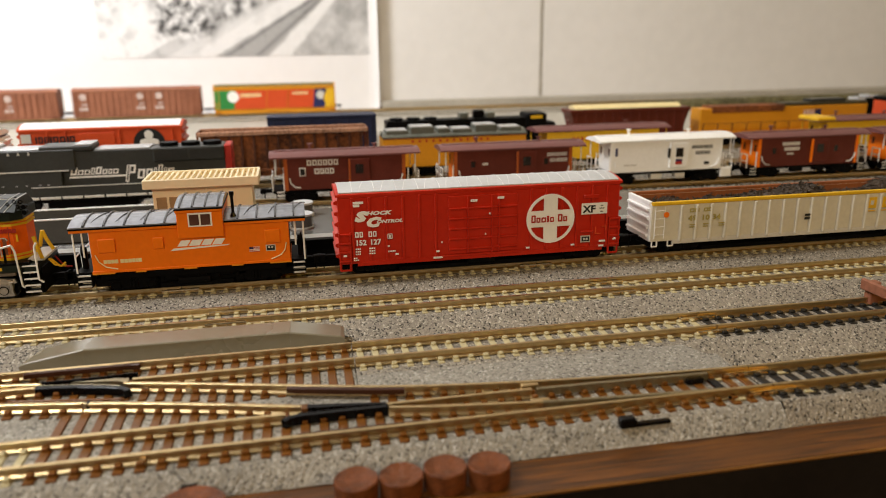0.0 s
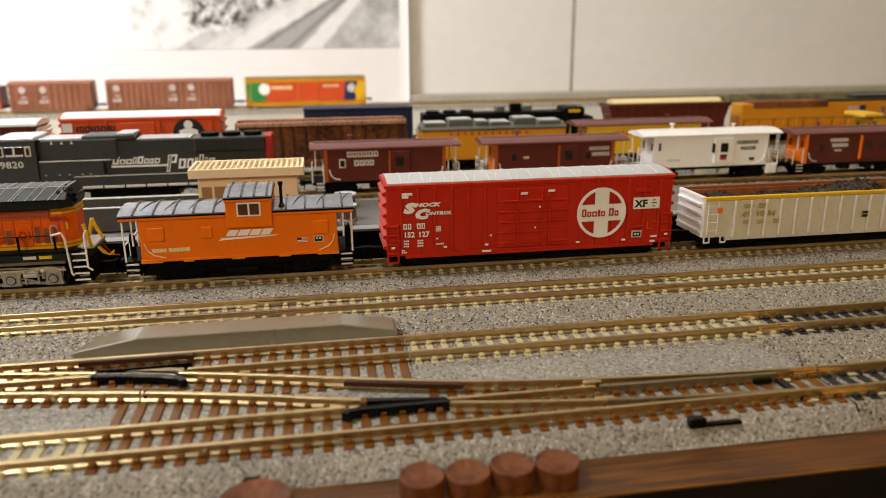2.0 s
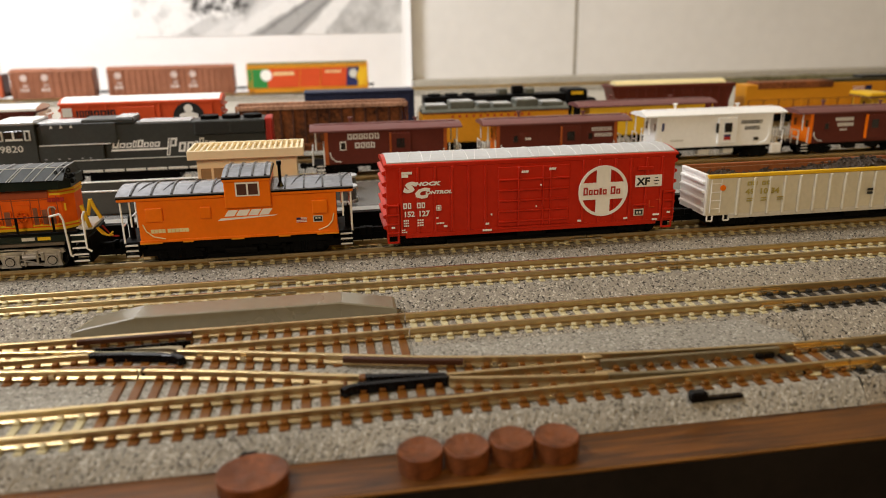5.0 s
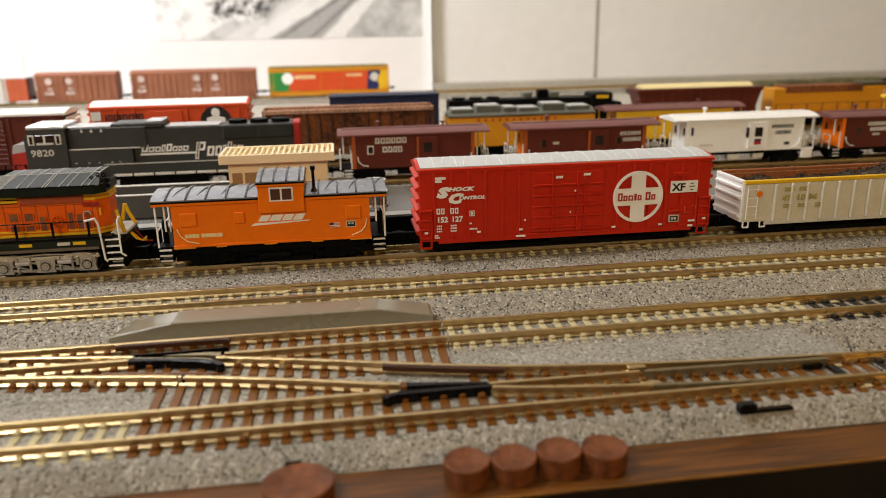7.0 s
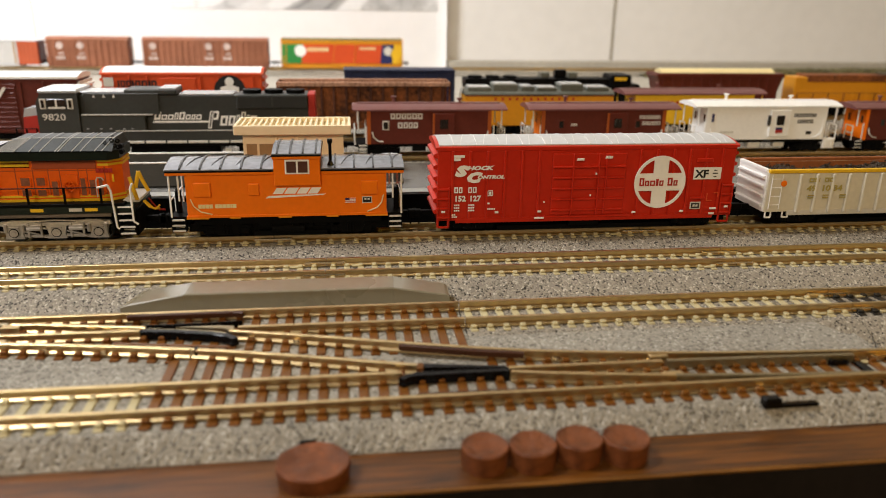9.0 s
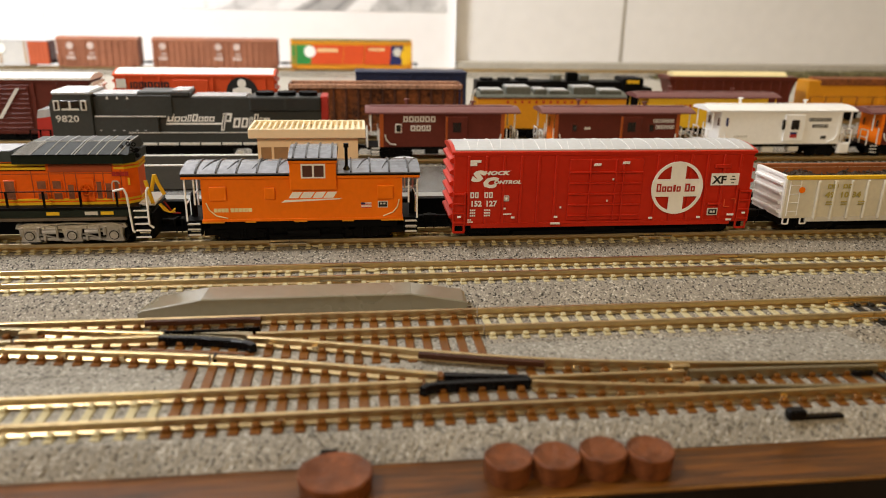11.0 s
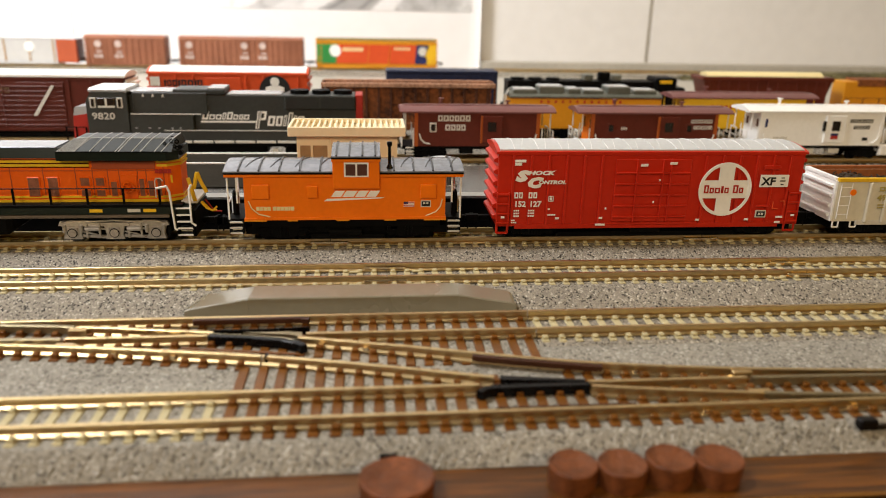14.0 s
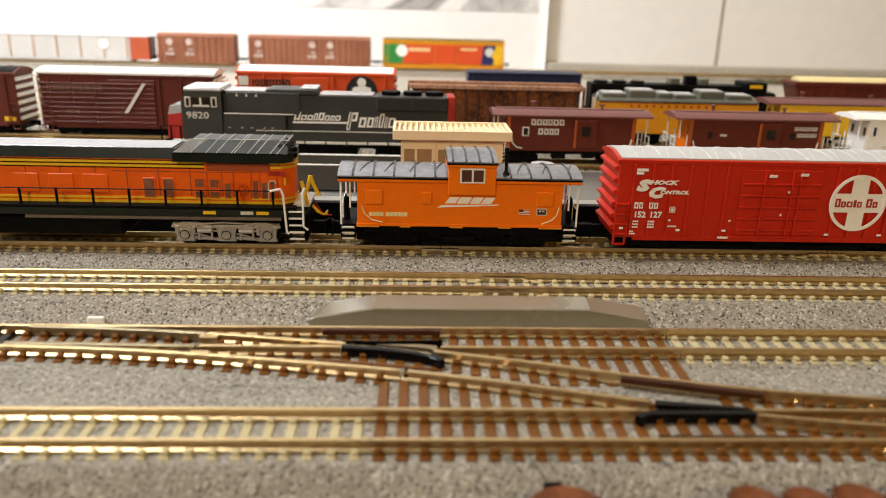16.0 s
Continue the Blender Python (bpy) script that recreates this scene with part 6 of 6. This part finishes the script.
for x0, x1, z in ((-18, -8.5, 20.0), (8.5, 17.5, 20.0), (-28, -19, 18.8), (-7, -2, 19.1), (-1, 7, 18.7), (19, 28, 18.8)):
    part("roof_box", box(B(), x0, x1, -4.6, 4.2, 17.2, z, 0.25), bpy.data.materials["harbour_grey"], yu)
    part("roof_box_lid", box(B(), x0 + 0.4, x1 - 0.4, -4.0, 3.6, z, z + 0.3), ROOFGREY, yu)
bars(yu, -18, -6.45, 14.2, [0.9] * 12, 0.9, DARKRED, 1.9)
for d in (-1, 1):
    loco_truck(yu, d * 16, BLACK, BLACK)
    coupler(yu, d * 29.4, d)
railings(yu, [(-31, -5.4, 4.6), (-31, -5.4, 17), (-30, -5.4, 19.4)], [[(-31, -2, 4.6), (-31, -2, 17)]], GREY, 0.3)

# ---- fourth row ----
nv = thing("gondola", 26.6, ROW_C, 0, "long dark navy covered car with flat roof", "covered car", "cars of the fourth row")
part("body", box(B(), -24, 24, -6.8, 6.8, 4, 20.4, 0.3), NAVY, nv)
part("roof", box(B(), -24.2, 24.2, -7.0, 7.0, 20.4, 21.5, 0.3), NAVY, nv)
for i in range(9):
    part("side_post", box(B(), -22 + 5.4 * i, -21.2 + 5.4 * i, -7.1, -6.7, 4.5, 20.3, 0.1), NAVY, nv)
for d in (-1, 1):
    truck(nv, d * 15, (-3.8, 3.8), 1.9, BLACK)

bk = thing("locomotive", 95.5, ROW_C, 0, "black diesel locomotive with yellow striped cab end", "locomotive", "cars of the fourth row")
part("hood", box(B(), -40, 26, -5.0, 5.0, 7.0, 17.6, 0.3), BLACK, bk)
part("cab", box(B(), 26.1, 36, -6.4, 6.4, 7.0, 19.4, 0.8), BLACK, bk)
part("nose", box(B(), 36.1, 41, -4.8, 4.8, 7.0, 15.0, 0.8), BLACK, bk)
part("frame", box(B(), -41, 42, -6.6, 6.6, 5.0, 7.0, 0.1), BLACK, bk)
part("cab_stripe", box(B(), 28, 33.6, -6.5, -6.3, 17.0, 18.4), YELLOW, bk, "yellow stripe on the cab")
part("exhaust", box(B(), 1.5, 6.5, -2, 2, 17.6, 21.2, 0.4), BLACK, bk)
for x in (-3.4, 9.4):
    part("exhaust_shield", box(B(), x - 2, x + 2, -3, 3, 17.6, 20.2, 0.3), bpy.data.materials["harbour_grey"], bk)
for x in (-35, -27, -19):
    part("roof_fan", rod(B(), (x, 0, 17.6), (x, 0, 18.6), 3.0, 18), BLACK, bk)
handrail_row(bk, -39, 25, -6.4, 7, 11, 9, GREY)
for d in (-1, 1):
    loco_truck(bk, d * 26, BLACK, BLACK)

mh = thing("hopper_car", 174, ROW_C, 0, "dark maroon hopper car with cream load cover", "hopper car", "cars of the fourth row")
part("body", prism(B(), [(-30.6, 19.4), (30.6, 19.4), (27, 8), (18, 3.4), (-18, 3.4), (-27, 8)], "y", -6.2, 6.2), MAROON, mh)
part("top_chord", box(B(), -31, 31, -6.7, 6.7, 18.4, 20.2, 0.2), MAROON, mh)
for i in range(13):
    part("side_rib", box(B(), -28 + 4.6 * i, -27.2 + 4.6 * i, -6.7, -6.1, 6, 18.4, 0.1), MAROON, mh)
part("load_cover", prism(B(), roof_pts(4.4, 20.4, 1.7), "x", -28, 27), CREAM, mh, "cream coloured load cover")
for d in (-1, 1):
    truck(mh, d * 22, (-3.6, 3.6), 1.9, BLACK)
    coupler(mh, d * 30, d)

ue = thing("locomotive", 259.5, ROW_C, 0, "armour-yellow diesel locomotive with brown roof band and flag", "locomotive", "cars of the fourth row")
part("hood", box(B(), -48, 46, -5.0, 5.0, 7.0, 18.6, 0.3), ARMOUR, ue)
part("frame", box(B(), -50, 50, -6.6, 6.6, 4.8, 7.0, 0.1), ARMOUR, ue)
part("roof_band", box(B(), -42, -2, -5.3, 5.3, 16.4, 19.6, 0.3), RUST, ue, "brown radiator band")
part("roof", box(B(), -2, 46, -4.6, 4.6, 18.6, 20.2, 0.4), paint("olive_brown_roof", (0.06, 0.05, 0.025), 0.5, 0, 0.3, 300, 0.06), ue, "dark olive-brown roof")
part("roof_box", box(B(), 14, 34, -3.6, 3.6, 20.2, 21.6, 0.3), DGREY, ue)
patch(ue, [(9, 12), (15.4, 12), (15.4, 16.4), (9, 16.4)], -5.05, WHITE, "flag", "striped flag on the hood")
for k in range(4):
    bars(ue, 9, -5.1, 12.2 + 1.1 * k, [6.4], 0.55, DARKRED)
bars(ue, 15.6, -5.1, 12.2, [3.4], 4.6, PURPLE)
for i in range(12):
    part("hood_door", box(B(), -46 + 7 * i, -41 + 7 * i, -5.15, -4.9, 8, 12.6, 0.1), ARMOUR, ue)
handrail_row(ue, -47, 40, -6.4, 7, 11.4, 12, RUST)
for d in (-1, 1):
    loco_truck(ue, d * 32, BLACK, BLACK)
oe = thing("locomotive", 352, ROW_C - 4, 0, "orange-red diesel locomotive with black roof", "locomotive", "cars of the fourth row")
part("hood", box(B(), -38, 38, -5.6, 5.6, 6.6, 20.0, 0.4), VERMILION, oe)
part("roof", box(B(), -38.4, 38.4, -5.8, 5.8, 20.0, 22.0, 0.5), BLACK, oe)
part("frame", box(B(), -40, 40, -6.6, 6.6, 4.8, 6.6, 0.1), BLACK, oe)
for d in (-1, 1):
    loco_truck(oe, d * 24, BLACK, BLACK)

dk = thing("locomotive", 388, ROW_C + 46, 0, "black diesel locomotive with pale grey roof gear", "locomotive", "cars of the fourth row")
part("hood", box(B(), -44, 40, -5.0, 5.0, 7.0, 17.0, 0.4), BLACK, dk)
part("frame", box(B(), -48, 48, -6.6, 6.6, 4.8, 7.0, 0.1), BLACK, dk)
part("cab", box(B(), -50, -44.1, -6.4, 6.4, 7.0, 15.0, 0.8), BLACK, dk)
for x0, x1, z in ((-50, -44, 17.4), (-43, -37, 18.6), (-36, -30, 17.9)):
    part("roof_box", box(B(), x0, x1, -4.2, 4.2, 15.0, z, 0.6), ROOFGREY, dk, "pale grey roof box")
for x in (-20, -6, 8, 22):
    part("roof_fan", rod(B(), (x, 0, 17.0), (x, 0, 18.4), 3.2, 20), BLACK, dk)
for d in (-1, 1):
    loco_truck(dk, d * 30, BLACK, BLACK)

# ---- back row against the wall ----
bcar, L, hf = boxcar(-43.6, 46.8, ROW_D, "yellow-edged box car with green, orange and blue advertising sides", ARMOUR, paint("dull_olive_roof", (0.16, 0.12, 0.03), 0.5, 0, 0.15, 300, 0.04), posts=2, door=(0.42, 0.60), z0=0.6, z1=19.2, group="cars of the back row", roof_ribs=12, detail=False)
for x0, x1, m in ((-L + 1.2, -L + 15, GREEN), (-L + 15, -L + 38, VERMILION), (-L + 38.4, -L + 53.4, VERMILION), (-L + 54, -L + 73, VERMILION), (-L + 73, -L + 82, PURPLE), (-L + 82, L - 1.2, YELLOW)):
    patch(bcar, [(x0, 3.4), (x1, 3.4), (x1 + 1.5 if x1 < L - 2 else x1, 17.2), (x0 + (1.5 if x0 > -L + 2 else 0), 17.2)], -hf - 0.45, m, "painted_field", "bright painted field")
patch(bcar, disc_pts(-L + 14.5, 12.5, 4.2, 20), -hf - 0.55, WHITE, "emblem_disc", "pale round emblem")
patch(bcar, disc_pts(-L + 79, 12.5, 3.2, 20), -hf - 0.55, GREY, "emblem_disc")
patch(bcar, disc_pts(L - 5.2, 10.5, 4.4, 20), -hf - 0.55, YELLOW, "emblem_disc")
bars(bcar, -L + 20, -hf - 0.5, 12.2, [1.6] * 7, 2.6, CREAM, 0.6), bars(bcar, -L + 58, -hf - 0.5, 13.4, [1.4] * 6, 1.8, CREAM, 0.6)
for x0, x1 in ((-141.6, -52.0), (-207.0, -150.0)):
    bcar, L, hf = boxcar(x0, x1, ROW_D, "reddish-brown ribbed box car with faded white markings", BROWN, BROWN, posts=22, door=(0.40, 0.52), z0=0.8, z1=19.0, group="cars of the back row", roof_ribs=12, detail=False)
    n = int(L / 2.1)
    for i in range(n):
        x = -L + 2.0 + (2 * L - 4.0) * i / (n - 1)
        part("side_rib", box(B(), x - 0.75, x + 0.75, -hf - 0.8, -hf, 1.6, 18.4, 0.2), BROWN, bcar)
    for x in ((-L + 8, -L + 47, -L + 60) if L > 40 else (-L + 10, -L + 24)):
        patch(bcar, disc_pts(x, 15.0, 2.4, 14), -hf - 0.85, FADED, "marking", "faded white marking")
        bars(bcar, x - 3.0, -hf - 0.85, 5.6, [1.6, 1.4, 1.8], 2.2, FADED, 0.5), bars(bcar, x - 1.0, -hf - 0.85, 9.0, [1.6, 1.2], 1.4, FADED, 0.5)
POST_RUST = paint("rusty_post", (0.40, 0.25, 0.12), 0.6, 0, 0.3, 300, 0.05)
FADED_RED = paint("faded_red", (0.47, 0.105, 0.045), 0.5, 0, 0.15, 300, 0.05)
ar = thing("autorack", -270, ROW_D, 0, "white panelled car carrier with orange-red end", "car carrier", "cars of the back row")
part("body", box(B(), -60, 44, -6.4, 6.4, 2.2, 17.4, 0.2), RACK, ar)
part("end_panel", box(B(), 44.1, 58, -6.6, 6.6, 1.6, 18.0, 0.3), FADED_RED, ar, "faded orange-red end panel")
part("end_plate", box(B(), 58.05, 58.6, -6.4, 6.4, 1.8, 17.8, 0.1), MAROON, ar, "dark red end plate")
for i in range(5):
    part("end_rib", box(B(), 45.0 + 2.9 * i, 45.9 + 2.9 * i, -7.0, -6.5, 1.8, 17.8, 0.1), FADED_RED, ar)
part("side_sill", box(B(), -60, 44, -6.7, 6.7, 0.6, 2.2, 0.1), RACK, ar)
part("roof", box(B(), -60, 58, -6.8, 6.8, 17.4, 18.4, 0.3), RACK, ar)
for i in range(7):
    part("side_post", box(B(), -58 + 16.6 * i, -57 + 16.6 * i, -6.9, -6.3, 2.2, 17.4, 0.1), POST_RUST, ar)
for k in range(8):
    part("screen_line", box(B(), -60, 44, -6.5, -6.35, 3.8 + 1.7 * k, 4.1 + 1.7 * k), GREY, ar)
patch(ar, disc_pts(26, 12.6, 3.4, 16), -6.95, WHITE, "marking")
for d in (-1, 1):
    truck(ar, d * 44 - 4, (-3.8, 3.8), 1.4, BLACK)

# ---- tracks of the rows behind ----
for yy in (ROW_A, ROW_B, ROW_C, ROW_C + 46, ROW_D):
    dark = yy == ROW_A
    t = thing("track_section", 0, yy, 0, "long storage track with dark ties and grey ballast" if dark else "long storage track with pale ties and grey ballast", "railway track", "storage tracks")
    me = bed_mesh("roadbed", -440, 520, -12.4, 12.4, shoulder(0), BED, 1.1, 0.16)
    ob = new("roadbed", me)
    ob.parent = t
    for s in (-1, 1):
        rail_part([(-440, s * HALF), (520, s * HALF)], t)
    b = B()
    for x in np.arange(-300 if yy < 500 else -430, 420, PITCH):
        box(b, x - 0.65, x + 0.65, -TIE_HALF, TIE_HALF, -2.2, -1.5)
    tagged(part("tie_strip", b, TIE_BLACK if dark else TIE_PALE, t), kind="stuff")

# ---- platform with its shelter, between the train and the second row ----
pl = thing("station_platform", 20, 0, TABLE, "long low grey platform slab with paler edge strip", "platform")
part("slab", box(B(), -160, 190, 190.5, 226.0, 0, 10.0, 0.3), PLATFORM, pl)
part("face", box(B(), -160, 190, 190.1, 190.45, 0, 9.6), BLACK, pl, "black face of the slab")
part("edge_strip", box(B(), -160, 190, 190.6, 194.5, 10.0, 10.12), paint("edge_grey", (0.33, 0.32, 0.28), 0.4, 0, 0.08, 120, 0.05), pl, "paler strip along the edge")
pl = thing("road_slab", -38, 0, TABLE, "dark grey matt plastic roadway slab with edge glints painted white", "roadway slab")
ROAD = paint("road_grey", (0.027, 0.023, 0.017), 0.8, 0, 0.2, 400, 0.3, 0.02)
part("slab", prism(B(), [(-36, 227.0), (38.8, 227.0), (37.0, 240.8), (-36, 240.8)], "z", 0, 10.5), ROAD, pl)
part("apron", prism(B(), [(-36, 199.5), (40.0, 199.5), (38.9, 226.5), (-36, 226.5)], "z", 10.02, 10.4), ROAD, pl)
# white strips paint the glints along the slab's rims
for y0, y1, x1 in ((240.4, 241.2, 37.1), (226.4, 227.0, 38.6)):
    part("edge", box(B(), -36, x1, y0, y1, 10.4, 10.85, 0.1), WHITE, pl, "white raised edge painted as a glint")
part("edge", prism(B(), [(38.3, 226.8), (38.8, 226.8), (37.3, 240.8), (36.8, 240.8)], "z", 10.4, 10.85), WHITE, pl, "white raised edge painted as a glint")

PZ = 4.85
sh = thing("platform_shelter", -10.6, 206.5, PZ, "cream plastic platform shelter with slatted flat roof and windows", "shelter")
part("base", box(B(), -13.4, 13.4, -6.0, 6.0, 0.0, 0.8, 0.1), BEIGE, sh)
wall_b = B()
box(wall_b, -12.6, 12.6, 4.6, 5.2, 0.8, 13.1)
box(wall_b, 12.0, 12.6, -5.4, 4.6, 0.8, 13.1)
box(wall_b, -12.6, -12.0, -5.4, 4.6, 0.8, 13.1)
part("rear_walls", wall_b, BEIGE, sh)
front = B()
for a, c, z0, z1 in ((-12.6, 12.6, 0.8, 6.0), (-12.6, 12.6, 10.6, 13.1), (-12.6, -11.8, 6.0, 10.6), (-9.2, -8.6, 6.0, 10.6), (-5.0, -3.4, 6.0, 10.6), (0.4, 12.6, 6.0, 10.6)):
    box(front, a, c, -5.5, -4.9, z0, z1)
part("front_wall", front, BEIGE, sh)
for a, c in ((-11.8, -9.2), (-8.6, -5.0), (-3.4, 0.4)):
    part("pane", box(B(), a, c, -5.3, -5.2, 6.0, 10.6), paint("tan_pane", (0.36, 0.25, 0.14), 0.15, 0, 0.1, 200, 0.0, 0.6), sh, "tan reflecting window pane")
for x in (-4.2, 0.9):
    part("pilaster", box(B(), x - 0.25, x + 0.25, -5.9, -5.4, 0.8, 13.1, 0.08), BEIGE, sh)
part("sill", box(B(), -12.7, 1.2, -5.8, -5.4, 5.6, 6.0, 0.08), BEIGE, sh)
part("roof_rim", box(box(box(box(B(), -14.6, 14.6, -7.2, -6.5, 13.1, 15.5, 0.15), -14.6, 14.6, 6.5, 7.2, 13.1, 15.5, 0.15), -14.6, -13.9, -6.5, 6.5, 13.1, 15.5, 0.1), 13.9, 14.6, -6.5, 6.5, 13.1, 15.5, 0.1), BEIGE, sh)
part("roof_deck", box(B(), -13.9, 13.9, -6.5, 6.5, 13.1, 14.3), BEIGE, sh)
for i in range(19):
    x = -13.0 + 26.0 * i / 18
    part("roof_slat", box(B(), x - 0.28, x + 0.28, -6.5, 6.5, 14.3, 15.2, 0.1), BEIGE, sh)

for x, y in ((14.4, 202.5), (15.0, 217.0), (-87.5, 214.5)):
    pt = thing("round_canister", x, y, PZ, "short dark grey canister with pale lid on the platform", "canister", "canisters on the platform")
    part("body", rod(B(), (0, 0, 0), (0, 0, 3.6), 2.9, 28), PLATFORM, pt)
    part("lid", rod(B(), (0, 0, 3.6), (0, 0, 4.1), 3.2, 28), SILVER, pt, "pale metal lid")
    part("foot", rod(B(), (0, 0, 0), (0, 0, 0.5), 3.3, 28), GREY, pt)

# ---- wall dressing ----
b = B()
SHEET = [(-700, -11.0), (79, -11.0), (83, -11.8), (86, -13.2), (87.4, -14.6)]
edge = [[b.verts.new((x, WALL_Y + y + d, z)) for x, y in SHEET] for d, z in ((0, -4.9), (0, 700), (0.8, 700), (0.8, -4.9))]
for k in range(4):
    for m in range(len(SHEET) - 1):
        b.faces.new((edge[k][m], edge[k][m + 1], edge[(k + 1) % 4][m + 1], edge[(k + 1) % 4][m]))
b.faces.new([e[0] for e in edge]), b.faces.new([e[-1] for e in edge])
tagged(part("wall_panel", b, PAPER), "large white paper sheet standing at the wall, one edge curling forward", "wall sheet", kind="structure")
tagged(part("wall_panel", box(B(), 60.0, 233.4, WALL_Y - 2.2, WALL_Y - 0.2, -4.9, 700), WALL), "cream board on the wall", "wall board", kind="structure")
tagged(part("wall_panel", box(B(), 236.9, 900.0, WALL_Y - 2.2, WALL_Y - 0.2, -4.9, 700), WALL), "cream board on the wall", "wall board", kind="structure")
tagged(part("seam_strip", box(B(), -236.0, -235.2, WALL_Y - 11.4, WALL_Y - 11.05, -4.0, 700), GREY), "thin grey seam of the wall sheet", "seam", kind="structure")
tagged(part("seam_strip", box(B(), 233.5, 236.8, WALL_Y - 1.0, WALL_Y - 0.1, -4.0, 700), SHELF), "grey-brown seam between the wall boards", "seam", kind="structure")
tagged(part("skirting", box(B(), 89.0, 900, WALL_Y - 14, WALL_Y - 2.4, TABLE, 1.0, 0.6), SHELF), "grey ledge strip at the foot of the wall", "ledge", kind="structure")

b = B()
r5 = np.random.default_rng(11)
rows = []
for i in range(150):
    x = 232 + 2.0 * i
    k = min(1.0, i / 70)
    rows.append([b.verts.new((x, 572 + 2.2 * j + r5.uniform(-0.7, 0.7), TABLE + (0.2 if j in (0, 12) else (2.4 + 3.6 * k) * (0.75 + 0.25 * math.sin(j / 12 * math.pi)) + r5.uniform(-0.9, 0.9)))) for j in range(13)])
for r, q in zip(rows, rows[1:]):
    for j in range(12):
        b.faces.new((r[j], q[j], q[j + 1], r[j + 1]))
tagged(part("turf_strip", b, paint("olive_turf", (0.115, 0.10, 0.045), 0.8, 0, 0.7, 260, 0.4)), "low strip of olive scenic turf near the wall", "scenic turf", kind="stuff")

photo = thing("wall_photograph", -25.6, WALL_Y - 10.75, 40.1, "unframed black and white photograph of a steam engine on tracks", "photograph")


def tone(u, v):
    """Grey of the print at u, v millimetres from its lower left: a smoking engine, its train, two tracks and a bank."""
    def fog(scale, z, k=4):
        return noise.fractal(Vector((u / scale, v / scale, z)), 0.8, 2.0, k)
    k = v / 46.0
    wob = 1.6 * fog(9, 1.0)
    edges = [(30, 112), (50, 128), (66, 146), (88, 168), (130, 179), (149, 189)]
    tones = [0.86, 0.62, 0.74, 0.82, 0.42, 0.84, 0.56]
    pos = [a + (c - a) * k + wob for a, c in edges]
    g = tones[0]
    for p, before, after in zip(pos, tones, tones[1:]):
        f = min(1.0, max(0.0, (u - p) / 5.0 + 0.5))
        g += (after - before) * f * f * (3 - 2 * f)
    rail = [(96, 170), (121, 177)]
    for a, c in rail:
        g -= 0.16 * math.exp(-((u - (a + (c - a) * k)) / 2.6) ** 2)
    if u > pos[5]:
        g += 0.22 * fog(22, 4.0) - 0.25 * max(0.0, (v - 24) / 40)
    bottom = 8 + (u - 60) * 38 / 85
    train = 1 / (1 + math.exp(-(v - bottom - 2) / 1.6)) * (1 / (1 + math.exp(-(u - 84) / 2.5)))
    g = g * (1 - train) + train * (0.34 + 0.5 * fog(7, 7.0) + 0.006 * (v - bottom))
    engine = 1 / (1 + math.exp(-(u - 43 + 2.5 * fog(6, 3.0)) / 1.8)) / (1 + math.exp((u - 86) / 1.8)) / (1 + math.exp(-(v - 15 - 2.5 * fog(5, 9.0)) / 1.6))
    g = g * (1 - engine) + engine * (0.46 + 0.75 * fog(6.5, 11.0) + 0.12 * math.cos(v * 0.42))
    g -= 0.30 * math.exp(-(((u - 88) / 5) ** 2 + ((v - 23) / 7) ** 2))
    left = math.exp(-((u - 3) / 16) ** 2) / (1 + math.exp(-(v - 30) / 4))
    g -= 0.4 * left * max(0.0, 0.5 + fog(10, 13.0))
    g -= 0.3 * max(0.0, fog(13, 15.0) - 0.05) * (1 if u < 50 else 0.4) + 0.04 * fog(2.2, 17.0)
    return min(0.88, max(0.05, g))


bm = B()
layer = bm.verts.layers.float_color.new("tone")
grid = []
for i in range(215):
    column = []
    for j in range(71):
        vert = bm.verts.new(((i - 107) * 0.99, -0.5, j * 0.99 if j < 70 else 260))
        g = tone(i, j * 1.0)
        vert[layer] = (g, g, g, 1)
        column.append(vert)
    grid.append(column)
for i in range(214):
    for j in range(70):
        bm.faces.new((grid[i][j], grid[i + 1][j], grid[i + 1][j + 1], grid[i][j + 1]))
m, n, l = nodes_of("photo_print")
n["Principled BSDF"].inputs["Roughness"].default_value = 0.45
at = n.new("ShaderNodeAttribute")
at.attribute_name = "tone"
l.new(at.outputs["Color"], n["Principled BSDF"].inputs["Base Color"])
part("print", bm, m, photo, "black and white print")
